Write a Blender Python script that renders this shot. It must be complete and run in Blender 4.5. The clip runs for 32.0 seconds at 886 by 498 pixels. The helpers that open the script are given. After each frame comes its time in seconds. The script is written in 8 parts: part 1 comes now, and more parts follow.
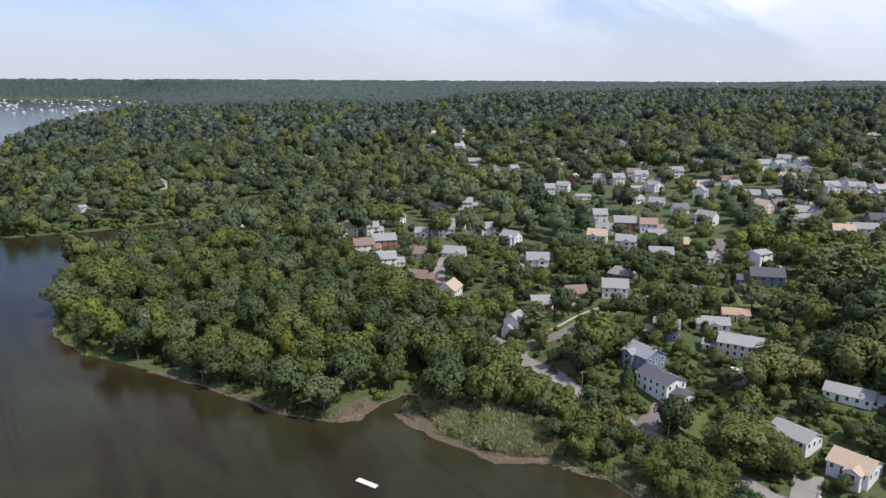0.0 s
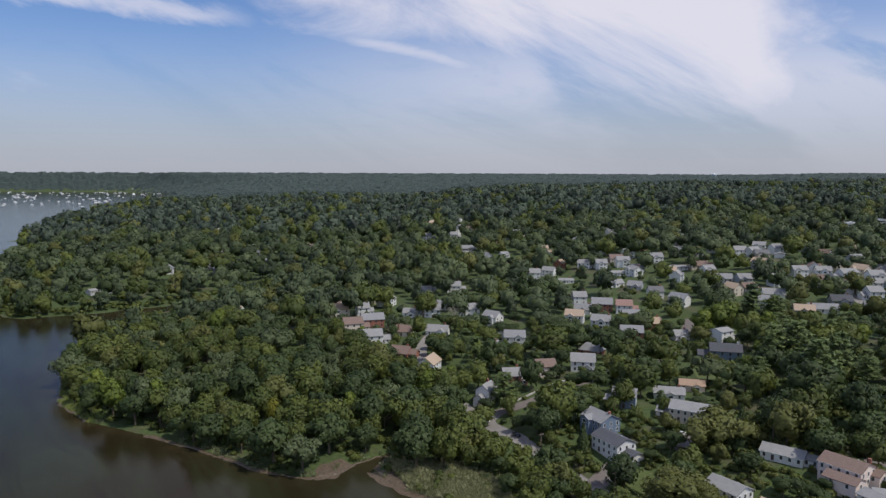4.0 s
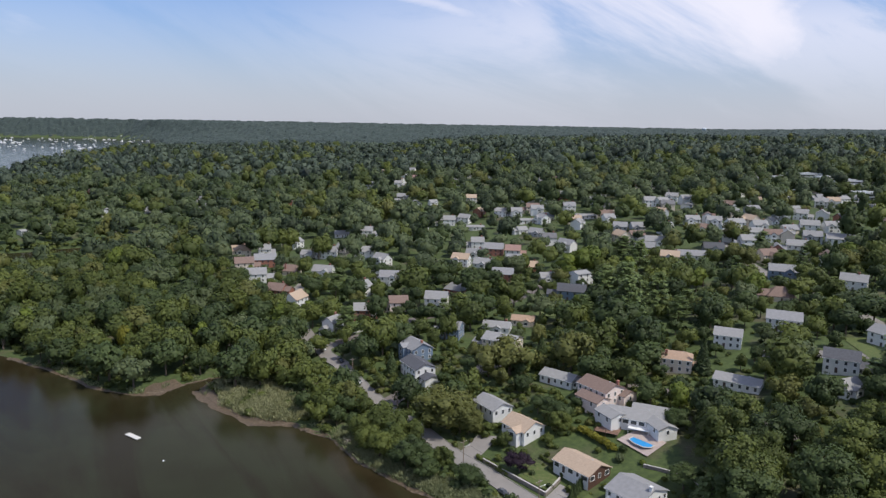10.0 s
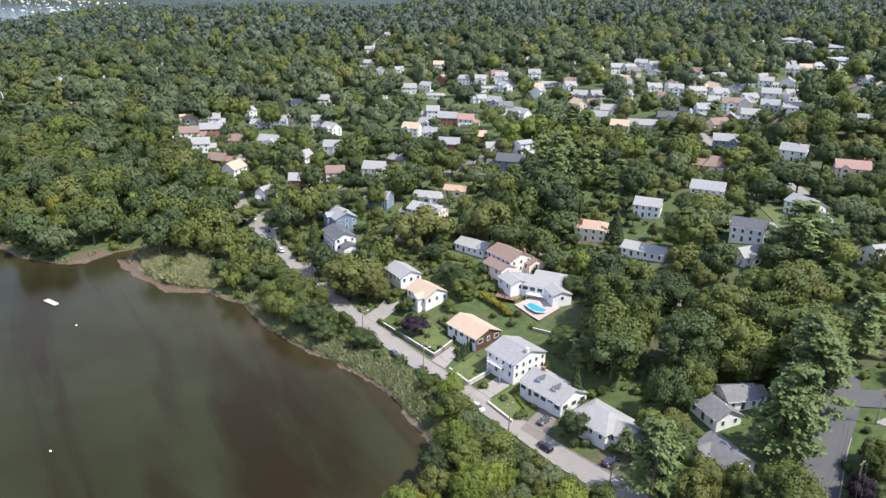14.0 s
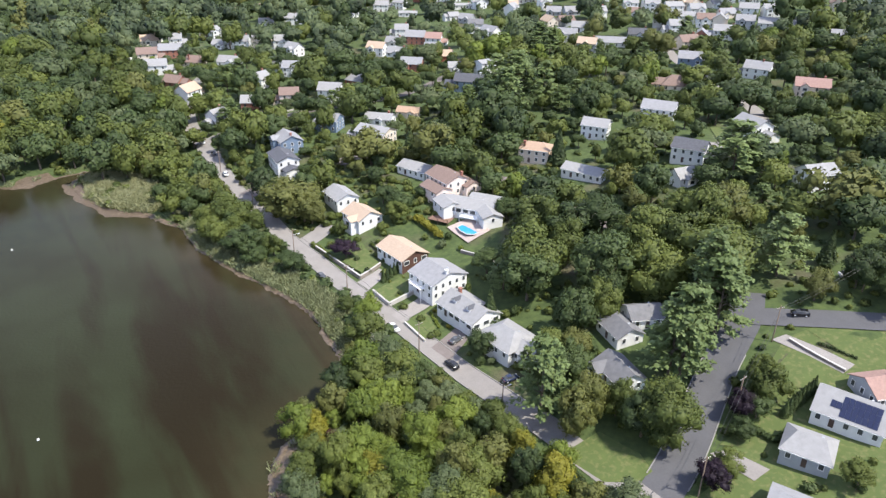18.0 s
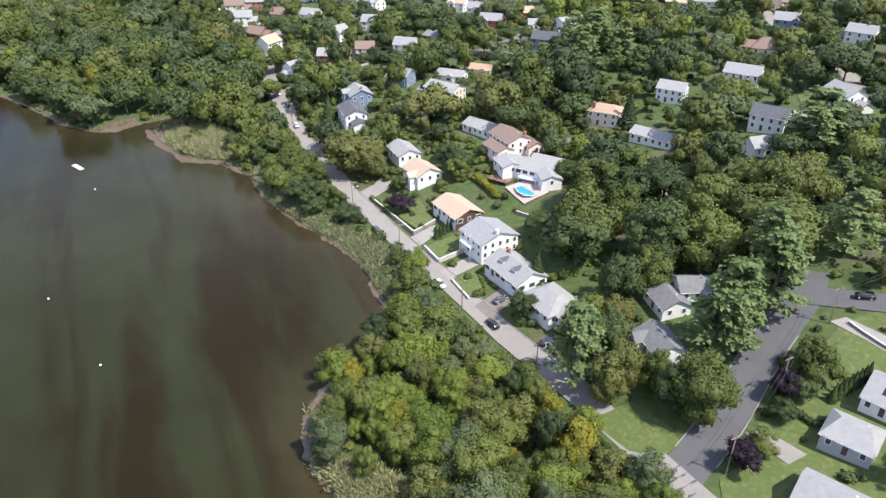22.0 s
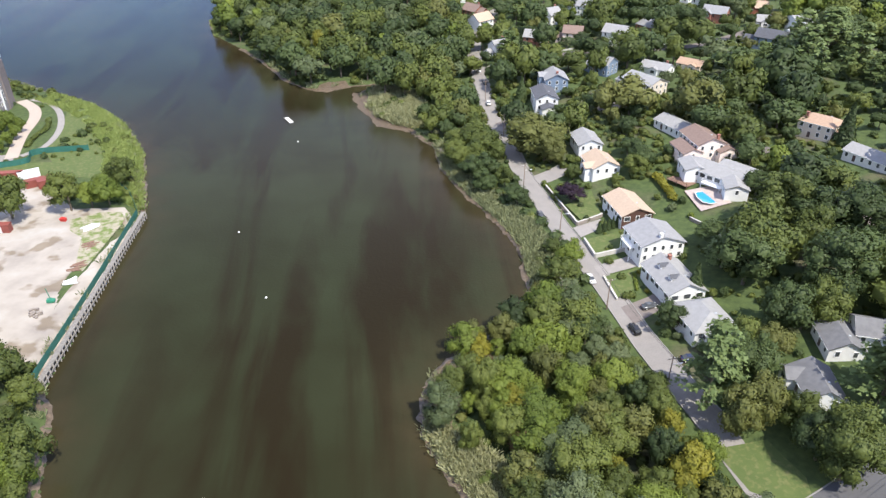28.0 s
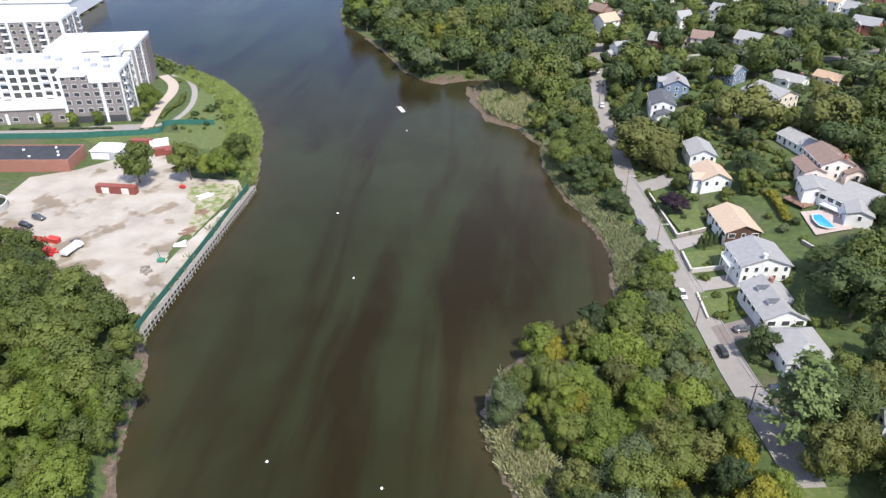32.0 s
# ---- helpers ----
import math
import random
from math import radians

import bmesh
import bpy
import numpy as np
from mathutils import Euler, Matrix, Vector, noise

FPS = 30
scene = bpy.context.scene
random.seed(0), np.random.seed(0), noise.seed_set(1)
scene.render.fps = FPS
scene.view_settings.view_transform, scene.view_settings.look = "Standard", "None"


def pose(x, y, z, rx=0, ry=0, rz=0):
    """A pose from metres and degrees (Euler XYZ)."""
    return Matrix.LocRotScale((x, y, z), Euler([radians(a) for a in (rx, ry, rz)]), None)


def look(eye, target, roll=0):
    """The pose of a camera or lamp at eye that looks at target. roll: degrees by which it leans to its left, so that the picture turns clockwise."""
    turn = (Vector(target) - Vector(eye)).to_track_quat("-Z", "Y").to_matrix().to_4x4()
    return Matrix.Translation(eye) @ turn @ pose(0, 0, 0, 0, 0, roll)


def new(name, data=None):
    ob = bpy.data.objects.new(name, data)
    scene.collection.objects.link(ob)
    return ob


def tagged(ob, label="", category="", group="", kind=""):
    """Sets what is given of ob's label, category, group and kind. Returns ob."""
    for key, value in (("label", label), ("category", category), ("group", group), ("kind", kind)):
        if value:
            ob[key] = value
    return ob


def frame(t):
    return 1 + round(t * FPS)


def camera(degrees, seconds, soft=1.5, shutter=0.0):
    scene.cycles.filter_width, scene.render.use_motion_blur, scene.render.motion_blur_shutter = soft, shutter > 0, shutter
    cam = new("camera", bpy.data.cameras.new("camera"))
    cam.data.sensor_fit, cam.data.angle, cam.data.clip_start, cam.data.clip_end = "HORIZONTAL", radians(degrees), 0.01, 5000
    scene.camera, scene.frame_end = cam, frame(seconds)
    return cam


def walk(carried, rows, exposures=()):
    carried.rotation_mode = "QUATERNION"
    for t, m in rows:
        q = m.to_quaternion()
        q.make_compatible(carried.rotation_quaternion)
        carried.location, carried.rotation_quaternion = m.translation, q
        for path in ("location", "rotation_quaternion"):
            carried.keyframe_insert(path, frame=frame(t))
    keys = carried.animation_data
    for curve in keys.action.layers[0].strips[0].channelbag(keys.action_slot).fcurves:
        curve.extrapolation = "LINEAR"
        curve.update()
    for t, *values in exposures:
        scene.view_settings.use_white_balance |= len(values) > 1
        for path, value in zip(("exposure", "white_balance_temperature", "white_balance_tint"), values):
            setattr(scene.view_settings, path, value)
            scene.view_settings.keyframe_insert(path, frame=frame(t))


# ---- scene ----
cam = camera(64.6, 32.0, 1.4)
PATH = [
    (0, (-54.155, 51.996, 112.77), (-54.123, 53.943, 112.311), 0.3),
    (0.5, (-53.756, 48.352, 112.991), (-53.725, 50.305, 112.561), 0.3),
    (1, (-53.066, 44.759, 113.001), (-53.036, 46.718, 112.599), 0.2),
    (1.5, (-53.052, 41.43, 113.053), (-53.02, 43.395, 112.68), 0.3),
    (2, (-52.349, 38.137, 113.249), (-52.319, 40.107, 112.904), 0.3),
    (2.5, (-52.188, 34.463, 113.451), (-52.157, 36.438, 113.136), 0.2),
    (3, (-51.321, 31.195, 113.2), (-51.292, 33.174, 112.915), 0.2),
    (3.5, (-47.696, 27.945, 112.728), (-47.686, 29.928, 112.475), 0.1),
    (5.5, (-7.281, 0.595, 111.684), (-7.261, 2.592, 111.595), 0.7),
    (6, (1.064, -0.83, 111.595), (1.064, 1.168, 111.506), 0.6),
    (6.5, (6.182, -1.164, 111.376), (6.179, 0.834, 111.289), 0.6),
    (7, (10.28, -1.245, 111.214), (10.281, 0.753, 111.127), 0.6),
    (7.5, (14.742, -1.456, 111.116), (14.742, 0.542, 111.029), 0.7),
    (8, (19.938, -1.635, 111.113), (19.935, 0.363, 111.014), 0.7),
    (8.5, (25.187, -2.231, 111.328), (25.18, -0.237, 111.173), 0.7),
    (9, (28.355, -2.086, 111.453), (28.356, -0.098, 111.233), 0.8),
    (9.5, (31.895, -1.892, 111.097), (31.9, 0.088, 110.816), 1.0),
    (10, (35.633, -1.806, 110.871), (35.643, 0.165, 110.53), 1.0),
    (10.5, (39.892, -1.883, 111.114), (39.904, 0.076, 110.714), 1.1),
    (11, (43.951, -2.1, 111.263), (43.965, -0.153, 110.807), 1.1),
    (11.5, (48.12, -2.169, 111.457), (48.137, -0.235, 110.949), 1.2),
    (12, (52.288, -2.021, 111.407), (52.307, -0.1, 110.849), 1.1),
    (12.5, (56.547, -2.133, 111.261), (56.567, -0.225, 110.661), 1.1),
    (13, (60.237, -2.026, 111.36), (60.26, -0.13, 110.723), 1.1),
    (13.5, (64.264, -2.077, 111.446), (64.287, -0.192, 110.779), 1.1),
    (14, (68.464, -2.401, 111.264), (68.487, -0.526, 110.568), 1.1),
    (14.5, (72.722, -2.673, 111.454), (72.743, -0.809, 110.728), 1.0),
    (16.5, (86.453, -2.846, 111.682), (86.472, -1.028, 110.85), 0.8),
    (17, (88.988, -2.824, 111.594), (89.007, -1.015, 110.741), 0.8),
    (17.5, (91.206, -2.79, 111.444), (91.225, -0.991, 110.57), 0.7),
    (18, (93.022, -2.843, 111.336), (93.04, -1.055, 110.441), 0.7),
    (18.5, (94.899, -2.873, 111.099), (94.908, -1.095, 110.184), 0.6),
    (19, (96.408, -2.968, 110.973), (96.411, -1.199, 110.041), 0.6),
    (19.5, (97.71, -2.922, 111.008), (97.702, -1.161, 110.06), 0.5),
    (20, (98.843, -2.777, 111.045), (98.815, -1.024, 110.084), 0.5),
    (20.5, (100.14, -2.945, 111.003), (100.075, -1.198, 110.032), 0.4),
    (21, (101.192, -2.934, 110.84), (101.076, -1.194, 109.86), 0.2),
    (21.5, (102.006, -2.832, 110.834), (101.839, -1.102, 109.845), 0.2),
    (22, (102.851, -2.692, 110.879), (102.635, -0.971, 109.883), 0.2),
    (22.5, (103.916, -2.418, 110.948), (103.651, -0.707, 109.946), 0.2),
    (23, (104.678, -2.548, 111.045), (104.368, -0.847, 110.039), 0.2),
    (23.5, (105.472, -2.437, 111.168), (105.116, -0.749, 110.157), 0.2),
    (24, (106.43, -2.366, 110.999), (106.026, -0.689, 109.985), 0.1),
    (24.5, (107.607, -2.085, 111.148), (107.156, -0.423, 110.13), 0.1),
    (25, (108.889, -1.531, 111.071), (108.391, 0.115, 110.05), -0.0),
    (25.5, (109.835, -1.391, 111.255), (109.295, 0.24, 110.231), -0.1),
    (27.5, (113.706, -0.379, 110.994), (113.003, 1.182, 109.961), -0.0),
    (28, (114.362, -0.235, 110.837), (113.622, 1.309, 109.802), 0.0),
    (28.5, (115.22, 0.168, 110.653), (114.443, 1.692, 109.617), 0.0),
    (29, (116.209, 0.581, 110.437), (115.394, 2.084, 109.4), 0.0),
    (29.5, (117.221, 0.934, 110.154), (116.374, 2.419, 109.116), 0.0),
    (30, (118.112, 1.427, 110.168), (117.24, 2.897, 109.129), -0.1),
    (30.5, (118.777, 1.868, 109.936), (117.881, 3.325, 108.899), -0.0),
    (31, (119.531, 2.142, 109.838), (118.609, 3.582, 108.801), -0.0),
    (31.5, (120.148, 2.651, 110.118), (119.184, 4.062, 109.079), 0.0),
    (32, (120.721, 3.167, 110.031), (119.707, 4.542, 108.991), 0.0),
]
EXPOSURES = [(0, 0.22), (1, 0.1), (2, -0.1), (3.5, -0.36), (5.5, -0.52), (8, -0.52), (9, -0.26), (10, -0.14), (11, 0.02), (12, 0.36), (13, 0.72), (14, 0.84), (17, 0.86), (25, 0.92), (28, 0.86), (32, 0.74)]
walk(cam, [(t, look(eye, target, roll)) for t, eye, target, roll in PATH], EXPOSURES)

# ---------- world, sun and exposure ----------
SUN = Vector((0.9, -0.43, 0)).normalized() * math.cos(radians(58)) + Vector((0, 0, math.sin(radians(58))))
world = bpy.data.worlds.new("sky")
scene.world = world
world.use_nodes = True
wn, wl = world.node_tree.nodes, world.node_tree.links
sky = wn.new("ShaderNodeTexSky")
sky.sky_type, sky.sun_disc = "NISHITA", False
sky.sun_elevation, sky.sun_rotation = radians(58), math.atan2(SUN.x, SUN.y)
sky.air_density, sky.dust_density, sky.ozone_density = 1.0, 0.8, 3.0
# thin high cloud: a broad white sheet with streaks, blue between them, haze towards the horizon
tc = wn.new("ShaderNodeTexCoord")
sep = wn.new("ShaderNodeSeparateXYZ")
wl.new(tc.outputs["Generated"], sep.inputs[0])


def wmath(op, a, b=None, clamp=False):
    n = wn.new("ShaderNodeMath")
    n.operation, n.use_clamp = op, clamp
    for k, v in enumerate((a, b)):
        if v is not None:
            if isinstance(v, (int, float)):
                n.inputs[k].default_value = v
            else:
                wl.new(v, n.inputs[k])
    return n.outputs[0]


def wrange(v, a, b, c, d):
    n = wn.new("ShaderNodeMapRange")
    n.interpolation_type = "SMOOTHSTEP"
    for k, q in enumerate((a, b, c, d)):
        n.inputs[k + 1].default_value = q
    wl.new(v, n.inputs[0])
    return n.outputs[0]


def wnoise(vec, rot, scale, size, detail, rough, warp, shift):
    t = wn.new("ShaderNodeMapping")
    t.vector_type = "TEXTURE"
    t.inputs["Rotation"].default_value[2], t.inputs["Scale"].default_value = radians(rot), scale
    t.inputs["Location"].default_value = shift
    wl.new(vec, t.inputs[0])
    n = wn.new("ShaderNodeTexNoise")
    for k, v in (("Scale", size), ("Detail", detail), ("Roughness", rough), ("Distortion", warp)):
        n.inputs[k].default_value = v
    wl.new(t.outputs[0], n.inputs[0])
    return n.outputs[0]


away = wmath("ADD", wmath("ABSOLUTE", sep.outputs[1]), 0.12)
across, up = wmath("DIVIDE", sep.outputs[0], away), wmath("DIVIDE", sep.outputs[2], away)
flat = wn.new("ShaderNodeCombineXYZ")
wl.new(across, flat.inputs[0])
wl.new(up, flat.inputs[1])
streak = wnoise(flat.outputs[0], -14, (5.0, 1, 1), 9.0, 7, 0.55, 0.5, (0.3, 0.1, 0))
sheet = wnoise(flat.outputs[0], -22, (3.4, 1, 1), 6.5, 10, 0.62, 0.6, (1.2, 0.4, 0))
puff = wnoise(flat.outputs[0], 0, (1.6, 1, 1), 14.0, 6, 0.6, 0.3, (0.7, 0.2, 0))
ragged = wmath("MULTIPLY", wmath("SUBTRACT", sheet, 0.5), 0.42)
rise = wmath("ADD", wmath("ADD", up, wmath("MULTIPLY", across, 0.3)), ragged)
body = wmath("MULTIPLY", wmath("MULTIPLY", wrange(rise, 0.13, 0.27, 0.0, 0.95), wrange(up, 0.34, 0.7, 1.0, 0.3)), wrange(wmath("ADD", across, wmath("MULTIPLY", puff, 0.2)), 0.47, 0.62, 1.0, 0.12))
veil = wmath("MULTIPLY", wrange(across, -0.3, 0.2, 0.1, 0.62), wmath("MULTIPLY", wrange(sheet, 0.38, 0.56, 0.12, 1.0), wrange(up, 0.12, 0.22, 1.0, 0.25)))
wisp = wmath("MULTIPLY", wrange(streak, 0.54, 0.72, 0.0, 0.55), wrange(up, 0.06, 0.16, 0.2, 1.0))


def plume(a0, a1, u0, slope, thick):
    """One long cirrus plume along a slanting line, frayed by the noise."""
    off = wmath("SUBTRACT", wmath("SUBTRACT", up, u0), wmath("MULTIPLY", wmath("SUBTRACT", across, a0), slope))
    off = wmath("ABSOLUTE", wmath("ADD", off, wmath("MULTIPLY", wmath("SUBTRACT", sheet, 0.5), 0.09)))
    line = wmath("MULTIPLY", wrange(off, 0.0, thick * 1.3, 0.62, 0.0), wrange(across, a0, a0 + 0.08, 0.0, 1.0))
    return wmath("MULTIPLY", line, wrange(across, a1 - 0.12, a1, 1.0, 0.0))


plumes = wmath("MAXIMUM", plume(-0.58, -0.2, 0.232, -0.11, 0.013), plume(-0.16, 0.12, 0.192, -0.27, 0.014))
plumes = wmath("MAXIMUM", plumes, plume(-0.3, -0.08, 0.27, -0.3, 0.011))
cover = wmath("MAXIMUM", wmath("MAXIMUM", body, veil), wmath("MAXIMUM", wisp, plumes), True)
blue = wn.new("ShaderNodeMix")
blue.data_type, blue.blend_type = "RGBA", "MULTIPLY"
blue.inputs[0].default_value = 1.0
blue.inputs[7].default_value = (1.1, 1.45, 2.0, 1)
wl.new(sky.outputs[0], blue.inputs[6])
haze = wn.new("ShaderNodeMix")
haze.data_type = "RGBA"
wl.new(wrange(sep.outputs[2], 0.0, 0.2, 0.85, 0.05), haze.inputs[0])
wl.new(blue.outputs[2], haze.inputs[6])
haze.inputs[7].default_value = (7.4, 7.6, 8.7, 1)
mixsky = wn.new("ShaderNodeMix")
mixsky.data_type = "RGBA"
wl.new(wmath("MULTIPLY", cover, wrange(sep.outputs[2], 0.0, 0.14, 0.15, 1.0)), mixsky.inputs[0])
wl.new(haze.outputs[2], mixsky.inputs[6])
mixsky.inputs[7].default_value = (12.6, 12.4, 14.0, 1)
wl.new(mixsky.outputs[2], wn["Background"].inputs[0])
wn["Background"].inputs[1].default_value = 0.08

lamp = bpy.data.lights.new("sun", "SUN")
lamp.energy, lamp.angle, lamp.color = 4.25, radians(0.6), (1.0, 0.94, 0.84)
new("sun", lamp).matrix_world = look(SUN * 500, (0, 0, 0))

# ---------- materials ----------


class Mat:
    """A small builder for node materials."""

    def __init__(self, name, rough=0.7, metal=0.0):
        self.m = bpy.data.materials.new(name)
        self.m.use_nodes = True
        self.n, self.l = self.m.node_tree.nodes, self.m.node_tree.links
        self.p = self.n["Principled BSDF"]
        self.p.inputs["Roughness"].default_value, self.p.inputs["Metallic"].default_value = rough, metal
        self.geo = self.n.new("ShaderNodeNewGeometry")

    def noise(self, scale, detail=3, stretch=None, rough=0.55):
        t = self.n.new("ShaderNodeTexNoise")
        t.inputs["Scale"].default_value, t.inputs["Detail"].default_value, t.inputs["Roughness"].default_value = scale, detail, rough
        src = self.geo.outputs["Position"]
        if stretch:
            m = self.n.new("ShaderNodeMapping")
            m.inputs["Scale"].default_value, m.inputs["Rotation"].default_value[2] = stretch[:3], stretch[3]
            self.l.new(src, m.inputs[0])
            src = m.outputs[0]
        self.l.new(src, t.inputs[0])
        return t.outputs[0]

    def ramp(self, fac, *stops):
        r = self.n.new("ShaderNodeValToRGB")
        while len(r.color_ramp.elements) < len(stops):
            r.color_ramp.elements.new(0.5)
        for e, (at, c) in zip(r.color_ramp.elements, stops):
            e.position, e.color = at, (*c, 1)
        self.l.new(fac, r.inputs[0])
        return r.outputs[0]

    def mix(self, fac, a, b, blend="MIX"):
        m = self.n.new("ShaderNodeMix")
        m.data_type, m.blend_type = "RGBA", blend
        for k, v in ((0, fac), (6, a), (7, b)):
            if isinstance(v, (int, float)):
                m.inputs[k].default_value = v
            elif isinstance(v, tuple):
                m.inputs[k].default_value = (*v, 1)
            else:
                self.l.new(v, m.inputs[k])
        return m.outputs[2]

    def math(self, op, a, b=0.0):
        m = self.n.new("ShaderNodeMath")
        m.operation = op
        for k, v in ((0, a), (1, b)):
            if isinstance(v, (int, float)):
                m.inputs[k].default_value = v
            else:
                self.l.new(v, m.inputs[k])
        return m.outputs[0]

    def random(self):
        return self.n.new("ShaderNodeObjectInfo").outputs["Random"]

    def color(self, c):
        self.l.new(c, self.p.inputs["Base Color"])
        return self

    def bump(self, fac, strength, distance):
        b = self.n.new("ShaderNodeBump")
        b.inputs["Strength"].default_value, b.inputs["Distance"].default_value = strength, distance
        self.l.new(fac, b.inputs["Height"])
        self.l.new(b.outputs[0], self.p.inputs["Normal"])
        return self


def paint(name, c, vary=0.12, rough=0.6, scale=0.6, metal=0.0):
    """A weathered plain surface: blotches and grain a little lighter and darker than c."""
    m = Mat(name, rough, metal)
    dark, lite = tuple(v * (1 - vary) for v in c), tuple(min(0.95, v * (1 + vary)) for v in c)
    big = m.ramp(m.noise(scale, 4), (0.3, dark), (0.7, lite))
    fine = m.ramp(m.noise(9, 2), (0.3, (0.9, 0.9, 0.9)), (0.7, (1, 1, 1)))
    m.color(m.mix(1.0, big, fine, "MULTIPLY"))
    return m.m


def leaf(name, a, b, c, spread=0.5):
    """Foliage: three tones, by plant, by patch and by leaf."""
    m = Mat(name, 0.62)
    m.p.inputs["Specular IOR Level"].default_value = 0.25
    patch = m.noise(0.07, 1)
    own = m.n.new("ShaderNodeAttribute")
    own.attribute_name = "tint"
    each = m.math("FRACT", m.math("ADD", m.random(), own.outputs["Fac"]))
    v = m.math("ADD", m.math("MULTIPLY", each, spread), m.math("MULTIPLY", patch, 0.45))
    v = m.math("ADD", v, m.math("MULTIPLY", m.math("SUBTRACT", m.noise(0.35, 2), 0.5), 0.55))
    isl = m.geo.outputs["Random Per Island"]
    v = m.math("ADD", v, m.math("MULTIPLY", m.math("SUBTRACT", isl, 0.18), 0.36))
    tone = m.ramp(m.math("MULTIPLY", v, 0.85), (0.15, a), (0.5, b), (0.95, c))
    m.color(tone)
    thin = m.n.new("ShaderNodeBsdfTranslucent")
    m.l.new(tone, thin.inputs[0])
    both = m.n.new("ShaderNodeMixShader")
    both.inputs[0].default_value = 0.22
    m.l.new(m.p.outputs[0], both.inputs[1])
    m.l.new(thin.outputs[0], both.inputs[2])
    m.l.new(both.outputs[0], m.n["Material Output"].inputs[0])
    return m.m


LEAF = leaf("green_leaves", (0.046, 0.064, 0.016), (0.088, 0.111, 0.026), (0.147, 0.173, 0.039))
LEAF_DARK = leaf("dark_green_leaves", (0.027, 0.043, 0.015), (0.050, 0.074, 0.024), (0.082, 0.113, 0.036))
LEAF_OLIVE = leaf("olive_leaves", (0.075, 0.084, 0.024), (0.112, 0.122, 0.033), (0.155, 0.161, 0.048))
LEAF_SILVER = leaf("silver_leaves", (0.054, 0.075, 0.028), (0.091, 0.117, 0.050), (0.141, 0.170, 0.079))
LEAF_BRIGHT = leaf("light_green_leaves", (0.068, 0.098, 0.017), (0.115, 0.152, 0.025), (0.172, 0.210, 0.036))
LEAF_YELLOW = leaf("yellow_leaves", (0.115, 0.118, 0.016), (0.165, 0.16, 0.02), (0.225, 0.205, 0.026))
LEAF_RUST = leaf("rust_leaves", (0.063, 0.0385, 0.02226), (0.091, 0.0525, 0.02968), (0.112, 0.07, 0.0371))
# bluer, duller copy of the greens: distance haze put into the colour
LEAF_HAZED = leaf("dull_green_leaves", (0.027, 0.038, 0.029), (0.057, 0.079, 0.054), (0.108, 0.141, 0.098), 0.7)
# greyer, bluer greens: light haze of the middle distance painted in
LEAF_MID_HAZED = leaf("mid_green_leaves", (0.026, 0.039, 0.021), (0.061, 0.085, 0.041), (0.127, 0.160, 0.072), 0.7)
LEAF_PURPLE = leaf("purple_leaves", (0.014, 0.008, 0.014), (0.025, 0.014, 0.024), (0.04, 0.022, 0.036))
LEAF_PINE = leaf("pine_needles", (0.077, 0.110, 0.035), (0.130, 0.175, 0.059), (0.197, 0.250, 0.092))
REEDGREEN = leaf("marsh_grass", (0.16, 0.215, 0.06), (0.23, 0.285, 0.08), (0.31, 0.355, 0.12))
REED = leaf("reed_blades", (0.15, 0.175, 0.085), (0.215, 0.235, 0.12), (0.29, 0.3, 0.16))
REEDPALE = leaf("pale_reed_blades", (0.2, 0.215, 0.1), (0.275, 0.28, 0.145), (0.35, 0.345, 0.19))
BARK = paint("bark", (0.12, 0.095, 0.07), 0.3, 0.9, 3)
DEAD = paint("bare_branch_wood", (0.3, 0.27, 0.23), 0.2, 0.9, 2)

# ground: forest litter, grass and soil by patch
g = Mat("grassy_ground", 0.95)
grass = g.ramp(g.noise(0.5, 6), (0.3, (0.032, 0.052, 0.013)), (0.7, (0.07, 0.1, 0.026)))
soil = g.ramp(g.noise(1.5, 5), (0.3, (0.06, 0.05, 0.03)), (0.7, (0.12, 0.1, 0.065)))
g.color(g.mix(g.ramp(g.noise(0.05, 5), (0.54, (0, 0, 0)), (0.68, (0.8, 0.8, 0.8))), grass, soil))
g.bump(g.noise(2.0, 5), 0.5, 0.15)
GROUND = g.m
# blue-grey green: haze over the horizon woods put into the base colour
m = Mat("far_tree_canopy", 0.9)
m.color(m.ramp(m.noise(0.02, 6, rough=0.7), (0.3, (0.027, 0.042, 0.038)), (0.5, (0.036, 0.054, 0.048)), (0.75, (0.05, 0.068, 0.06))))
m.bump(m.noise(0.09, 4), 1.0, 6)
HAZED_CANOPY = m.m
m = Mat("lawn_grass", 0.9)
turf = m.mix(m.noise(0.35, 4), (0.052, 0.08, 0.018), (0.092, 0.12, 0.031))
m.color(m.mix(m.ramp(m.noise(0.9, 5), (0.5, (0, 0, 0)), (0.75, (1, 1, 1))), turf, (0.145, 0.14, 0.055)))
m.bump(m.noise(6, 3), 0.4, 0.05)
LAWN = m.m
m = Mat("dry_grass", 0.95)
m.color(m.mix(m.noise(0.5, 4), (0.16, 0.17, 0.05), (0.26, 0.25, 0.1)))
DRYGRASS = m.m
m = Mat("wet_mud", 0.55)
m.color(m.ramp(m.noise(0.9, 6, rough=0.7), (0.3, (0.05, 0.038, 0.025)), (0.52, (0.105, 0.077, 0.05)), (0.76, (0.21, 0.16, 0.11))))
m.bump(m.noise(1.5, 4), 0.5, 0.1)
MUD = m.m
m = Mat("pale_sandy_gravel", 0.95)
sand = m.ramp(m.noise(0.12, 6), (0.3, (0.25, 0.222, 0.19)), (0.55, (0.33, 0.295, 0.25)), (0.75, (0.37, 0.35, 0.315)))
